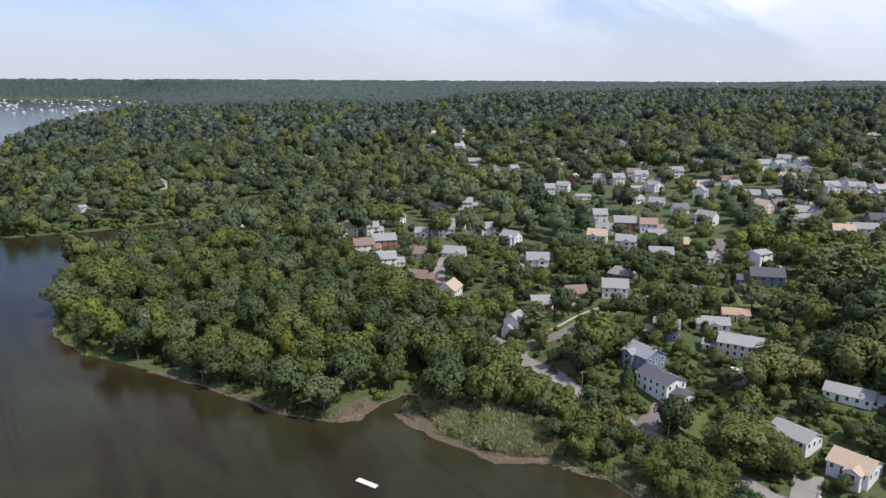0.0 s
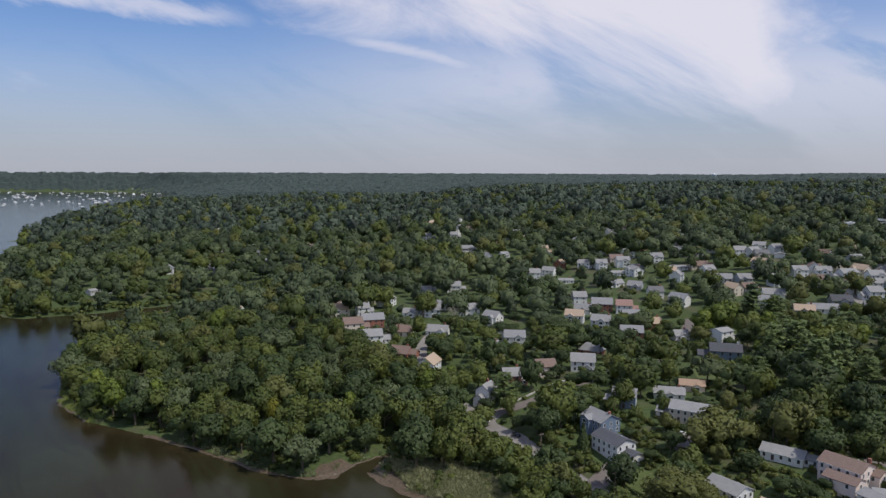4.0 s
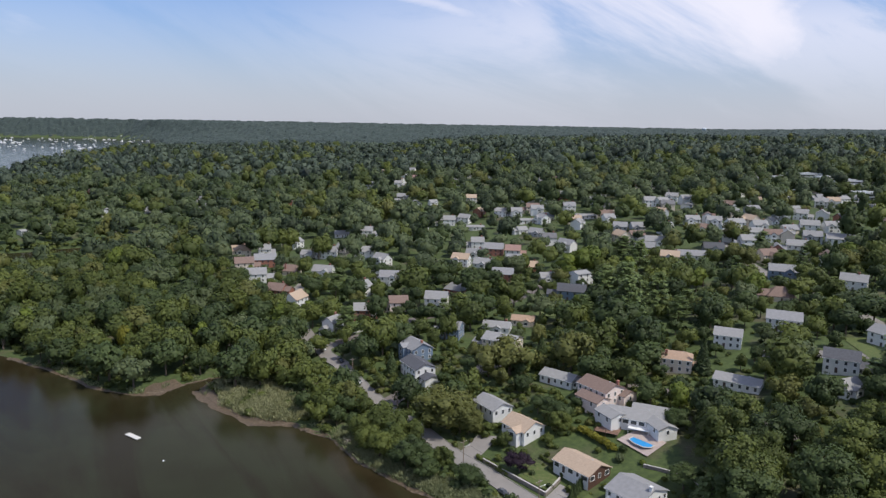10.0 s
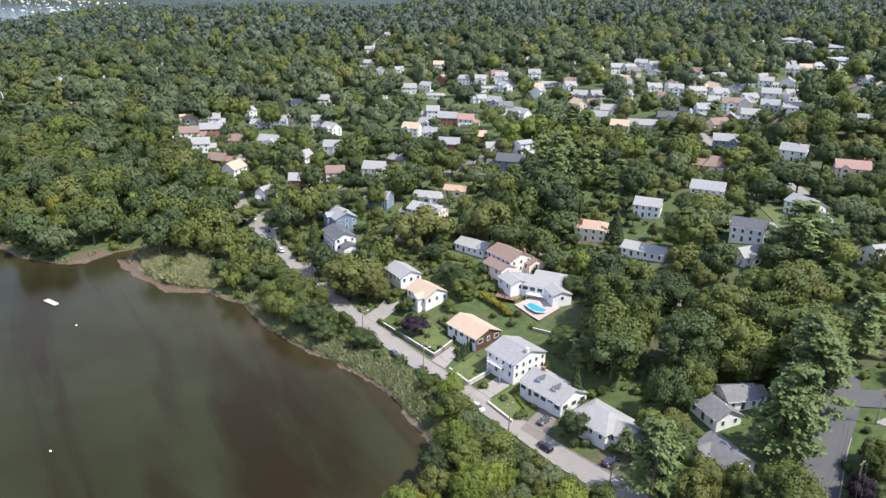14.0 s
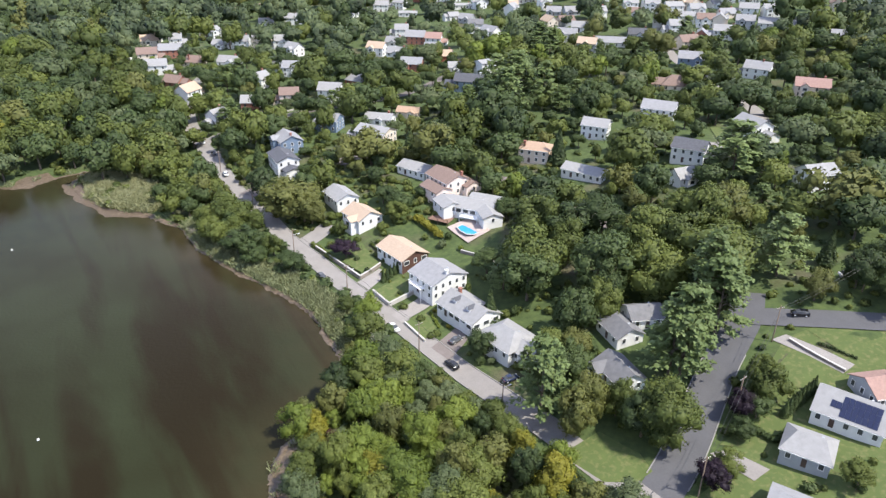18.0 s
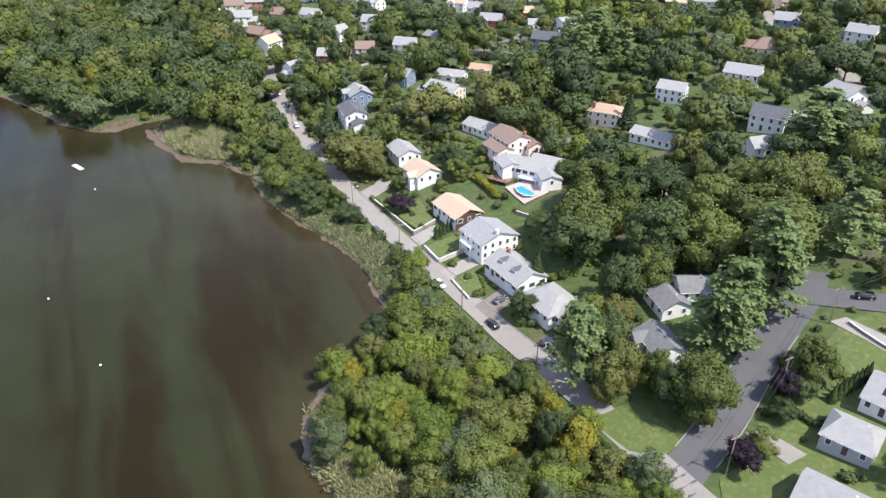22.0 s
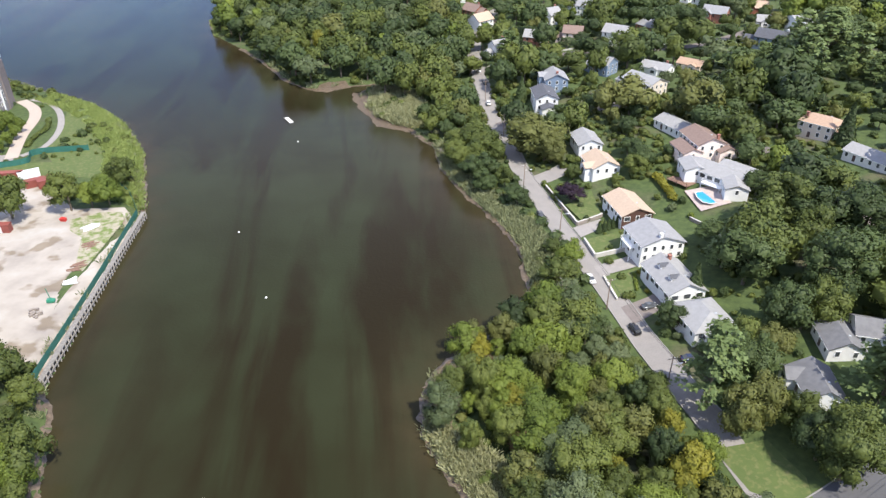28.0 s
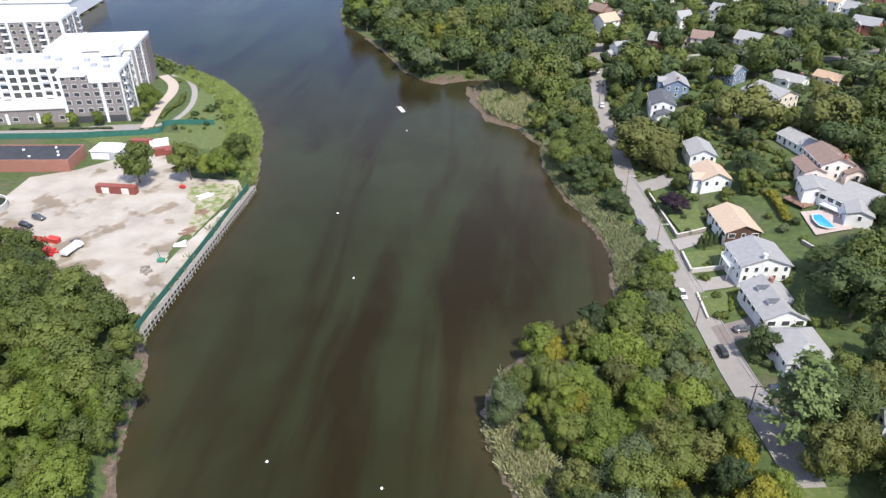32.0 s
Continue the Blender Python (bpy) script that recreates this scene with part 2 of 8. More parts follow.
wet = m.ramp(m.noise(0.085, 3), (0.56, (1, 1, 1)), (0.62, (0.62, 0.56, 0.48)))
m.color(m.mix(1.0, sand, wet, "MULTIPLY"))
m.bump(m.noise(3, 4), 0.4, 0.08)
SAND = m.m


def paving(name, a, b, rough=0.9, crack=0.35):
    m = Mat(name, rough)
    base = m.mix(m.noise(0.35, 5), a, b)
    worn = m.ramp(m.noise(2.5, 6, rough=0.7), (0.35, (1 - crack, 1 - crack, 1 - crack)), (0.6, (1, 1, 1)))
    m.color(m.mix(1.0, base, worn, "MULTIPLY"))
    m.bump(m.noise(12, 3), 0.3, 0.02)
    return m.m


ASPHALT_OLD = paving("worn_grey_asphalt", (0.2, 0.185, 0.17), (0.27, 0.25, 0.23), 0.92, 0.15)
ASPHALT = paving("dark_asphalt", (0.075, 0.075, 0.08), (0.1, 0.1, 0.105), 0.9, 0.12)
DRIVE = paving("brownish_driveway_asphalt", (0.14, 0.12, 0.11), (0.2, 0.17, 0.155), 0.9, 0.2)
CONCRETE = paving("pale_concrete", (0.4, 0.38, 0.35), (0.52, 0.5, 0.46), 0.9, 0.15)
STONE = paving("stone_wall", (0.22, 0.18, 0.15), (0.34, 0.3, 0.26), 0.9, 0.35)

# creek water: murky olive with rusty brown drifts, glossy surface
w = Mat("murky_creek_water", 0.12)
w.p.inputs["IOR"].default_value = 1.33
w.p.inputs["Specular IOR Level"].default_value = 0.1
near = w.ramp(w.noise(0.022, 3), (0.35, (0.0185, 0.0195, 0.0085)), (0.65, (0.025, 0.0295, 0.014)))
turn_ = w.n.new("ShaderNodeMapping")
turn_.vector_type = "TEXTURE"
turn_.inputs["Rotation"].default_value[2], turn_.inputs["Scale"].default_value = radians(122), (6.5, 1.05, 1)
w.l.new(w.geo.outputs["Position"], turn_.inputs[0])
sweep = w.n.new("ShaderNodeTexNoise")
for key, val in (("Scale", 0.045), ("Detail", 6), ("Roughness", 0.55), ("Distortion", 0.9)):
    sweep.inputs[key].default_value = val
w.l.new(turn_.outputs[0], sweep.inputs[0])
drift = w.ramp(sweep.outputs[0], (0.46, (0, 0, 0)), (0.6, (1, 1, 1)))
zone = w.ramp(w.noise(0.0075, 2), (0.34, (0.25, 0.25, 0.25)), (0.48, (1, 1, 1)))
deep = w.mix(w.math("MULTIPLY", w.math("MULTIPLY", drift, zone), 0.75), near, (0.0135, 0.0082, 0.0036))
shoal = w.n.new("ShaderNodeAttribute")
shoal.attribute_name = "shoal"
silt = w.math("MULTIPLY", shoal.outputs["Fac"], w.ramp(w.noise(0.06, 4), (0.3, (0.25, 0.25, 0.25)), (0.65, (1, 1, 1))))
w.color(w.mix(silt, deep, (0.042, 0.033, 0.017)))
w.bump(w.noise(1.1, 4), 0.6, 0.09)
WATER = w.m

# ---------- the lie of the land ----------
CREEK = [(126, -98), (105, 28), (89.6, 70), (79.8, 84), (71.4, 88.2), (63.7, 95.2), (58.8, 105), (57.4, 116.2), (61.6, 123.2), (65.8, 135.8), (69.16, 149.2), (64.4, 159.6), (55.3, 176.4), (44.1, 187.6),
         (28.98, 199.6), (10.64, 215.6), (2.8, 226.8), (-1.82, 235.2), (-12.6, 240.8), (-19.6, 247.1), (-35, 248.5), (-44.1, 256.9), (-54.6, 266.7), (-65.8, 278.6), (-59.5, 297.5),
         (-74.2, 285.6), (-78.4, 275.8), (-88.2, 273), (-96.6, 275), (-110.6, 280), (-133, 296.8), (-168, 316.4)]
POINT = [(-201.6, 333.2), (-220.5, 352.2), (-228.2, 359.8), (-246.4, 397.6), (-261.8, 443.8), (-284.2, 529.2), (-285.6, 565.6), (-261.8, 597.8), (-224, 620.9), (-225.4, 645.4), (-244.3, 659.4), (-288.4, 609),
         (-338.8, 575.4), (-362.6, 565.6), (-392, 571.2), (-434, 616), (-572, 868), (-748, 1207), (-918, 1580), (-985, 1880), (-1195, 2720), (-1410, 3700), (-1700, 4380), (-1990, 4600), (-2120, 4745)]
BAY = [(-3430, 4750), (-4850, 4760), (-4850, 4200), (-4800, 840), (-1260, 588), (-700, 462), (-476, 364), (-386.4, 284.2), (-340.2, 226.8), (-315, 219.8), (-219.8, 217), (-163.8, 210),
       (-135.8, 200.2), (-104.3, 180.6), (-75.6, 153.3), (-64.4, 142.8), (-21, 69.44), (-7, 59.64), (7, 44.8), (16.8, 37.8), (42, 7), (63, -98)]
SHORE = np.array(CREEK + POINT + BAY, float)


def shore_distance(x, y):
    """Metres to the waterline, positive on land and negative on the water."""
    x, y = np.asarray(x, float), np.asarray(y, float)
    best, inside = np.full(x.shape, 1e18), np.zeros(x.shape, bool)
    for (ax, ay), (bx, by) in zip(SHORE, np.roll(SHORE, -1, 0)):
        dx, dy = bx - ax, by - ay
        k = np.clip(((x - ax) * dx + (y - ay) * dy) / (dx * dx + dy * dy), 0, 1)
        best = np.minimum(best, (x - ax - k * dx) ** 2 + (y - ay - k * dy) ** 2)
        if abs(dy) > 1e-9:
            inside ^= ((ay > y) != (by > y)) & (x < ax + (y - ay) * dx / dy)
    return np.where(inside, -1, 1) * np.sqrt(best)


def height(x, y):
    """The height of the ground over the water."""
    x, y = np.asarray(x, float), np.asarray(y, float)
    d = shore_distance(x, y)
    land = np.interp(d, [0, 3, 9, 31, 48, 67, 98, 182, 350, 700, 1400, 2600, 3600, 4800], [0.0, 0.9, 1.4, 1.8, 4.8, 8.7, 11.5, 14.7, 19.6, 28, 34, 58, 84, 112])
    west = np.clip((-28 - x) / 84, 0, 1) * np.clip((460 - y) / 84, 0, 1)
    flat = np.clip((157 - y) / 42, 0, 1)
    land = land * (1 - 0.62 * west) * (1 - 0.45 * flat * np.clip((280 - x) / 84, 0, 1))
    land = land + 9 * np.exp(-(((x - 60) / 420) ** 2) - ((y - 4500) / 500) ** 2)
    land = land + np.clip(d / 420, 0, 1) * 4.0 * (np.sin(x / 238 + 1) * np.cos(y / 294) + np.sin(x / 99 + y / 130))
    land = land + 10 * np.clip((x - 70) / 126, 0, 1) * np.clip((d - 84) / 84, 0, 1) + 17 * np.clip((y - 460) / 364, 0, 1) * np.clip((x + 112) / 126, 0, 1)
    land = np.maximum(land, np.interp(y, [3000, 4000, 4700], [0, 78, 116]) * np.clip((d - 60 + 45 * np.clip((y - 4300) / 400, 0, 1)) / (500 - 360 * np.clip((y - 4300) / 400, 0, 1)), 0, 1))
    land = np.where((x < 28 - 0.45 * y) & (y < 245), np.minimum(2.3, d * 0.55), land)
    return np.where(d > 0.8, land, np.maximum(-3.0, (d - 0.8) * 0.12 - 0.04))


def at(x, y):
    return float(height(x, y))


def mesh_from(name, verts, faces, mats, smooth=False, slots=None):
    me = bpy.data.meshes.new(name)
    me.from_pydata(verts if isinstance(verts, list) else verts.tolist(), [], faces if isinstance(faces, list) else faces.tolist())
    for k in mats if isinstance(mats, (list, tuple)) else [mats]:
        me.materials.append(k)
    if slots is not None:
        me.polygons.foreach_set("material_index", np.asarray(slots, np.int32))
    if smooth:
        me.polygons.foreach_set("use_smooth", np.ones(len(me.polygons), bool))
    me.update()
    return me


def child(name, me, parent, m=None, label=""):
    ob = new(name, me)
    ob.parent = parent
    if m is not None:
        ob.matrix_basis = m
    return tagged(ob, label)


def grid_axis(a, b, step, far_a, far_b, grow=1.16, most=70.0):
    mid = list(np.arange(a, b + 1e-6, step))
    lo, hi, s = [], [], step
    p = a
    while p > far_a:
        s = min(most, s * grow)
        p -= s
        lo.append(max(p, far_a))
    s, p = step, b
    while p < far_b:
        s = min(most, s * grow)
        p += s
        hi.append(min(p, far_b))
    return np.array(lo[::-1] + mid + hi)


gx, gy = grid_axis(-290, 250, 2.5, -4900, 4900), grid_axis(-60, 420, 2.5, -700, 4980)
X, Y = np.meshgrid(gx, gy)
Z = height(X, Y)
k = np.arange(X.size).reshape(X.shape)
quads = np.stack([k[:-1, :-1], k[:-1, 1:], k[1:, 1:], k[1:, :-1]], -1).reshape(-1, 4)
ground = new("ground", mesh_from("ground", np.stack([X, Y, Z], -1).reshape(-1, 3), quads, GROUND, True))
tagged(ground, "grassy wooded ground rising gently from the creek shore", "ground", kind="structure")
wx, wy = grid_axis(-290, 250, 5, -4900, 4900, 1.35, 900), grid_axis(-60, 420, 5, -700, 4980, 1.35, 900)
X, Y = np.meshgrid(wx, wy)
k = np.arange(X.size).reshape(X.shape)
quads = np.stack([k[:-1, :-1], k[:-1, 1:], k[1:, 1:], k[1:, :-1]], -1).reshape(-1, 4)
water = new("water", mesh_from("water", np.stack([X, Y, 0 * X], -1).reshape(-1, 3), quads, WATER))
shoal = water.data.attributes.new("shoal", "FLOAT", "POINT")
shoal.data.foreach_set("value", np.exp(np.clip(shore_distance(X, Y), -90, 0) / 7).astype(np.float32).ravel())
tagged(water, "murky olive-brown tidal creek water with rusty drifts", "water", kind="structure")

# ---------- foliage ----------


def ico(level):
    bm = bmesh.new()
    bmesh.ops.create_icosphere(bm, subdivisions=level, radius=1)
    v = np.array([p.co[:] for p in bm.verts])
    f = np.array([[p.index for p in q.verts] for q in bm.faces])
    bm.free()
    return v, f


ICO1, ICO2 = ico(1), ico(2)
RNG = np.random.default_rng(7)


def unit(n, rng):
    v = rng.normal(size=(n, 3))
    return v / np.linalg.norm(v, axis=1, keepdims=True)


def leaf_cards(p, nrm, size, rng, tilt=0.55):
    """Small leaf clumps, one triangle each, facing about outward."""
    n = nrm + tilt * unit(len(p), rng)
    n /= np.linalg.norm(n, axis=1, keepdims=True)
    a = np.cross(n, unit(len(p), rng))
    a /= np.linalg.norm(a, axis=1, keepdims=True) + 1e-9
    b = np.cross(n, a)
    s = size * rng.uniform(0.6, 1.4, (len(p), 1))
    v = np.stack([p - a * s - b * s * 0.6, p + a * s - b * s * 0.6, p + b * s * 1.2 - n * s * 0.3], 1).reshape(-1, 3)
    return v, np.arange(len(v)).reshape(-1, 3)


def soft_normals(v, f, pull):
    """Vertex normals turned towards the outward side of the whole crown, as a mass of leaves shades."""
    f = np.asarray(f)
    n = np.cross(v[f[:, 1]] - v[f[:, 0]], v[f[:, 2]] - v[f[:, 0]])
    n /= np.linalg.norm(n, axis=1, keepdims=True) + 1e-9
    own = np.zeros_like(v)
    for k in range(3):
        np.add.at(own, f[:, k], n)
    own /= np.linalg.norm(own, axis=1, keepdims=True) + 1e-9
    lo, hi = v.min(0), v.max(0)
    out = (v - [(lo[0] + hi[0]) / 2, (lo[1] + hi[1]) / 2, lo[2] * 0.7 + hi[2] * 0.3]) / (hi - lo + 1e-6)
    out /= np.linalg.norm(out, axis=1, keepdims=True) + 1e-9
    both = own * (1 - pull) + out * pull
    return both / (np.linalg.norm(both, axis=1, keepdims=True) + 1e-9)


def set_normals(me, n):
    me.polygons.foreach_set("use_smooth", np.ones(len(me.polygons), bool))
    a = me.attributes.new("custom_normal", "FLOAT_VECTOR", "POINT")
    a.data.foreach_set("vector", np.ascontiguousarray(n, np.float32).ravel())
    me.update()
    return me


def lobes_crown(rng, lobes, cards, card, level, squash=0.85, low=-0.6, spread=0.62, core=0.84, big=0.58):
    """A broad crown of radius 1 round the origin: lumpy masses with leaf clumps standing off them."""
    vs, fs, base = [], [], 0
    lean = rng.normal(0, 0.12, 3) if lobes > 5 else np.zeros(3)
    sv, sf = ICO1 if level == 1 else ICO2
    centres, radii = [], []
    for q in range(lobes):
        d = unit(1, rng)[0]
        d[2] = max(low, d[2] * squash)
        r = rng.uniform(0.55, 1.0) * big if lobes > 1 else 0.9
        c = d * spread * rng.uniform(0.7, 1.12) * (q > 0)
        if lobes > 5 and q:
            c[:2] = c[:2] * (1.05 - 0.4 * max(0.0, c[2])) + lean[:2] * (1 + c[2])
            c[2] *= 1.15
            r *= 1.12 - 0.3 * abs(c[2])
        if q == 0:
            r = 0.62 if lobes > 1 else 0.9
        centres.append(c)
        radii.append(r)
        jag = 1 + 0.2 * rng.normal(size=(len(sv), 1))
        vs.append(c + sv * r * core * jag * [1, 1, 0.88])
        fs.append(sf + base)
        base += len(sv)
    if cards:
        pick = rng.choice(lobes, cards, p=np.array(radii) ** 2 / np.sum(np.array(radii) ** 2))
        d = unit(cards, rng)
        d[:, 2] = np.where(d[:, 2] < -0.65, -d[:, 2], d[:, 2])
        p = np.array(centres)[pick] + d * np.array(radii)[pick][:, None] * (0.8 + 0.42 * rng.random((cards, 1)) ** 1.3) * [1, 1, 0.88]
        v, f = leaf_cards(p, d, card, rng)
        vs.append(v)
        fs.append(f + base)
    return np.concatenate(vs), np.concatenate(fs)


def pine_crown(rng, cards):
    """A white pine of height 1: whorls of level plumes, wide gaps, thinning to the top."""
    ps, ns = [], []
    for tier in range(11):
        h = 0.2 + 0.075 * tier
        reach = 0.37 * (1 - (h - 0.15) / 0.95) ** 0.75 * rng.uniform(0.8, 1.15)
        for arm in range(7):
            a = rng.uniform(0, 6.283)
            n = cards // 77
            t = rng.uniform(0.2, 1, n) ** 0.7
            w = rng.normal(0, 0.022, (n, 3)) * (0.5 + t[:, None])
            ps.append(np.stack([np.cos(a) * t * reach, np.sin(a) * t * reach, h + 0.05 * t + 0 * t], 1) + w * [1, 1, 0.5])
            ns.append(np.stack([0.4 * np.cos(a) + 0 * t, 0.4 * np.sin(a) + 0 * t, 1 + 0 * t], 1))
    return leaf_cards(np.concatenate(ps), np.concatenate(ns), 0.021, rng, 0.45)


def tube(path, radii, sides=6):
    """A tapered limb along a path."""
    vs, fs = [], []
    path = np.array(path, float)
    for q, (p, r) in enumerate(zip(path, radii)):
        d = path[min(q + 1, len(path) - 1)] - path[max(q - 1, 0)]
        d /= np.linalg.norm(d) + 1e-9
        a = np.cross(d, [0.31, 0.95, 0.1])
        a /= np.linalg.norm(a)
        b = np.cross(d, a)
        for s in range(sides):
            w = 6.2832 * s / sides
            vs.append(p + r * (math.cos(w) * a + math.sin(w) * b))
    for q in range(len(path) - 1):
        for s in range(sides):
            u, v = q * sides + s, q * sides + (s + 1) % sides
            fs.append([u, v, v + sides, u + sides])
    return vs, fs


def limbs(rng, height_, crown_z, reach, count, r0, twigs=0):
    """Trunk with limbs that fork off into the crown."""
    vs, fs = tube([(0, 0, -0.5), (0.02, 0, height_ * 0.3), (0, 0.03, crown_z), (0.05, 0, height_ * 0.86)], [r0 * 1.3, r0, r0 * 0.7, r0 * 0.2])
    for q in range(count):
        a, z = rng.uniform(0, 6.283), rng.uniform(0.3, 0.7) * height_
        e = np.array([math.cos(a) * reach, math.sin(a) * reach, z + rng.uniform(0.4, 1.0) * reach])
        s = np.array([0, 0, z])
        v, f = tube([s, (s + e) / 2 + [0, 0, -0.08 * reach], e], [r0 * 0.45, r0 * 0.3, r0 * 0.08], 5)
        fs += [[i + len(vs) for i in t] for t in f]
        vs += v
        for _ in range(twigs):
            m0 = s + (e - s) * rng.uniform(0.35, 0.9)
            e2 = m0 + unit(1, rng)[0] * reach * 0.45 + [0, 0, 0.2 * reach]
            v, f = tube([m0, e2], [r0 * 0.16, r0 * 0.04], 4)
            fs += [[i + len(vs) for i in t] for t in f]
            vs += v
    return vs, fs


TREES, PLANTED = {}, []


def template(key, leafmat, kind="broad", seed=0, dense=1.0):
    """Trunk and crown meshes of a tree 12 m tall (broad), 18 m (pine)."""
    rng = np.random.default_rng(seed + 100)
    if kind == "pine":
        v, f = pine_crown(rng, int(3234 * dense))
        crown = mesh_from("pine_crown", v * 18, f, leafmat)
        tv, tf = limbs(rng, 18, 9, 3.4, 12, 0.28)
    elif kind == "cone":
        n = int(900 * dense)
        t = rng.uniform(0, 1, n)
        a = rng.uniform(0, 6.283, n)
        r = (1 - t) * 0.24 * rng.uniform(0.75, 1.1, n)
        p = np.stack([np.cos(a) * r, np.sin(a) * r, 0.06 + 0.94 * t], 1)
        v, f = leaf_cards(p, np.stack([np.cos(a), np.sin(a), 0.5 + 0 * a], 1), 0.032, rng)
        cv, cf = tube([(0, 0, 0.04), (0, 0, 0.4), (0, 0, 0.95)], [0.2, 0.13, 0.01], 9)
        v, f = np.concatenate([np.array(cv), v]), [list(q) for q in cf] + (f + len(cv)).tolist()
        crown = mesh_from("conifer_crown", v * 12, f, leafmat)
        tv, tf = limbs(rng, 12, 5, 0.8, 4, 0.16)
    else:
        tall = rng.uniform(0.95, 1.25)
        crownmesh = lambda v, f: set_normals(mesh_from("tree_crown", v * [4.9, 4.9, 4.9 * tall] + [0, 0, 6.5], f, leafmat), soft_normals(v, f, 0.38))
        v, f = lobes_crown(rng, 24, int(3300 * dense), 0.043, 1, core=0.72, big=0.4, spread=0.76)
        if key[0] in ("green", "bright", "silver", "dark") and key[1] < 2:
            nv, nf = lobes_crown(rng, 30, 5600, 0.032, 1, core=0.72, big=0.38, spread=0.77)
            TREES[key + ("fine",)] = crownmesh(nv, nf)
        lv, lf = lobes_crown(rng, 10, int(1000 * dense), 0.072, 1, core=0.78, big=0.48, spread=0.66)
        TREES[key + ("light",)] = crownmesh(lv, lf)
        crown = crownmesh(v, f)
        tv, tf = limbs(rng, 10.5, 6, 2.8, 7, 0.24)
    TREES[key] = (mesh_from("tree_trunk", [tuple(p) for p in tv], tf, BARK, True), crown)


for n in range(4):
    template(("green", n), LEAF, seed=n)
for n in range(3):
    template(("dark", n), LEAF_DARK, seed=10 + n)
for n in range(2):
    template(("olive", n), LEAF_OLIVE, seed=20 + n)
    template(("silver", n), LEAF_SILVER, seed=30 + n)
    template(("bright", n), LEAF_BRIGHT, seed=40 + n)
    template(("pine", n), LEAF_PINE, "pine", seed=50 + n)
template(("yellow", 0), LEAF_YELLOW, seed=60)
template(("rust", 0), LEAF_RUST, seed=61)
template(("purple", 0), LEAF_PURPLE, seed=62)
template(("conifer", 0), LEAF_DARK, "cone", seed=63)
rng = np.random.default_rng(5)
v, f = limbs(rng, 11, 6, 3.6, 16, 0.2, 5)
TREES[("bare", 0)] = (mesh_from("bare_tree", [tuple(p) for p in v], f, DEAD, True), None)

KINDS = {"green": (4, "full green deciduous tree beside the houses"), "dark": (3, "dark green dense deciduous tree"), "olive": (2, "olive-green broad spreading tree"),
         "silver": (2, "silvery grey-green leafy tree in the wood"), "bright": (2, "light yellow-green leafy tree in sun"), "pine": (2, "tall white pine with layered plumes"),
         "yellow": (1, "slender yellowing leafy tree in the wood"), "rust": (1, "rust-brown leafy tree by the shore"), "purple": (1, "round purple-leaved plum tree"),
         "conifer": (1, "dark green pointed conifer in a garden"), "bare": (1, "bare grey dead tree among the green")}


def plant(kind, x, y, tall=12.0, wide=None, rng=RNG, group="trees of the neighbourhood", z=None):
    """One tree, rooted on the ground; wide: its crown's breadth against that of the usual one."""
    count, label = KINDS[kind]
    trunk, crown = TREES[(kind, int(rng.integers(count)))]
    s = tall / (18.0 if kind == "pine" else 12.0)
    sw = s * (wide or 1.0)
    ob = new("bare_tree" if kind == "bare" else "pine_tree" if kind == "pine" else "conifer_tree" if kind == "conifer" else "deciduous_tree", trunk)
    PLANTED.append((x, y, 1.7 * sw))
    if math.hypot(x - 70, y - 30) > 215 and (kind, 0, "light") in TREES:
        crown = TREES[(kind, 0, "light")]
    elif math.hypot(x - 100, y - 60) < 80 and (kind, 0, "fine") in TREES:
        crown = TREES[(kind, int(rng.integers(2)), "fine")]
    ob.matrix_basis = Matrix.LocRotScale((x, y, at(x, y) if z is None else z), Euler((0, 0, rng.uniform(0, 6.283))), (sw, sw, s))
    tagged(ob, label, "tree", group)
    if crown:
        child("crown", crown, ob)
    return ob

# ---------- houses ----------
ROOF_TAN = paint("tan_shingles", (0.42, 0.32, 0.235), 0.1, 0.9, 1.5)
ROOF_GREY = paint("grey_shingles", (0.25, 0.25, 0.255), 0.1, 0.9, 0.8)
ROOF_PALE = paint("pale_grey_shingles", (0.27, 0.268, 0.265), 0.09, 0.9, 0.8)
ROOF_DARK = paint("charcoal_shingles", (0.085, 0.088, 0.1), 0.2, 0.9, 1.5)
ROOF_SLATE = paint("dark_slate_shingles", (0.15, 0.15, 0.155), 0.14, 0.9, 0.8)
ROOF_BROWN = paint("brown_shingles", (0.2, 0.14, 0.115), 0.16, 0.9, 1.5)
ROOF_ORANGE = paint("orange_tan_tiles", (0.36, 0.25, 0.175), 0.14, 0.85, 1.5)
ROOF_RED = paint("faded_red_shingles", (0.3, 0.19, 0.16), 0.14, 0.9, 1.5)
WALL_WHITE = paint("white_siding", (0.74, 0.74, 0.72), 0.05, 0.6)
WALL_CREAM = paint("cream_stucco", (0.66, 0.58, 0.48), 0.07, 0.8)
WALL_PINK = paint("pale_pink_stucco", (0.78, 0.66, 0.6), 0.06, 0.8)
WALL_BLUE = paint("blue_grey_siding", (0.17, 0.23, 0.31), 0.08, 0.7)
WALL_GREY = paint("grey_siding", (0.36, 0.38, 0.4), 0.08, 0.7)
WALL_BROWN = paint("dark_brown_timber", (0.1, 0.05, 0.035), 0.2, 0.8)
brick = Mat("red_brick", 0.9)
course = brick.n.new("ShaderNodeTexBrick")
course.inputs["Scale"].default_value = 4.0
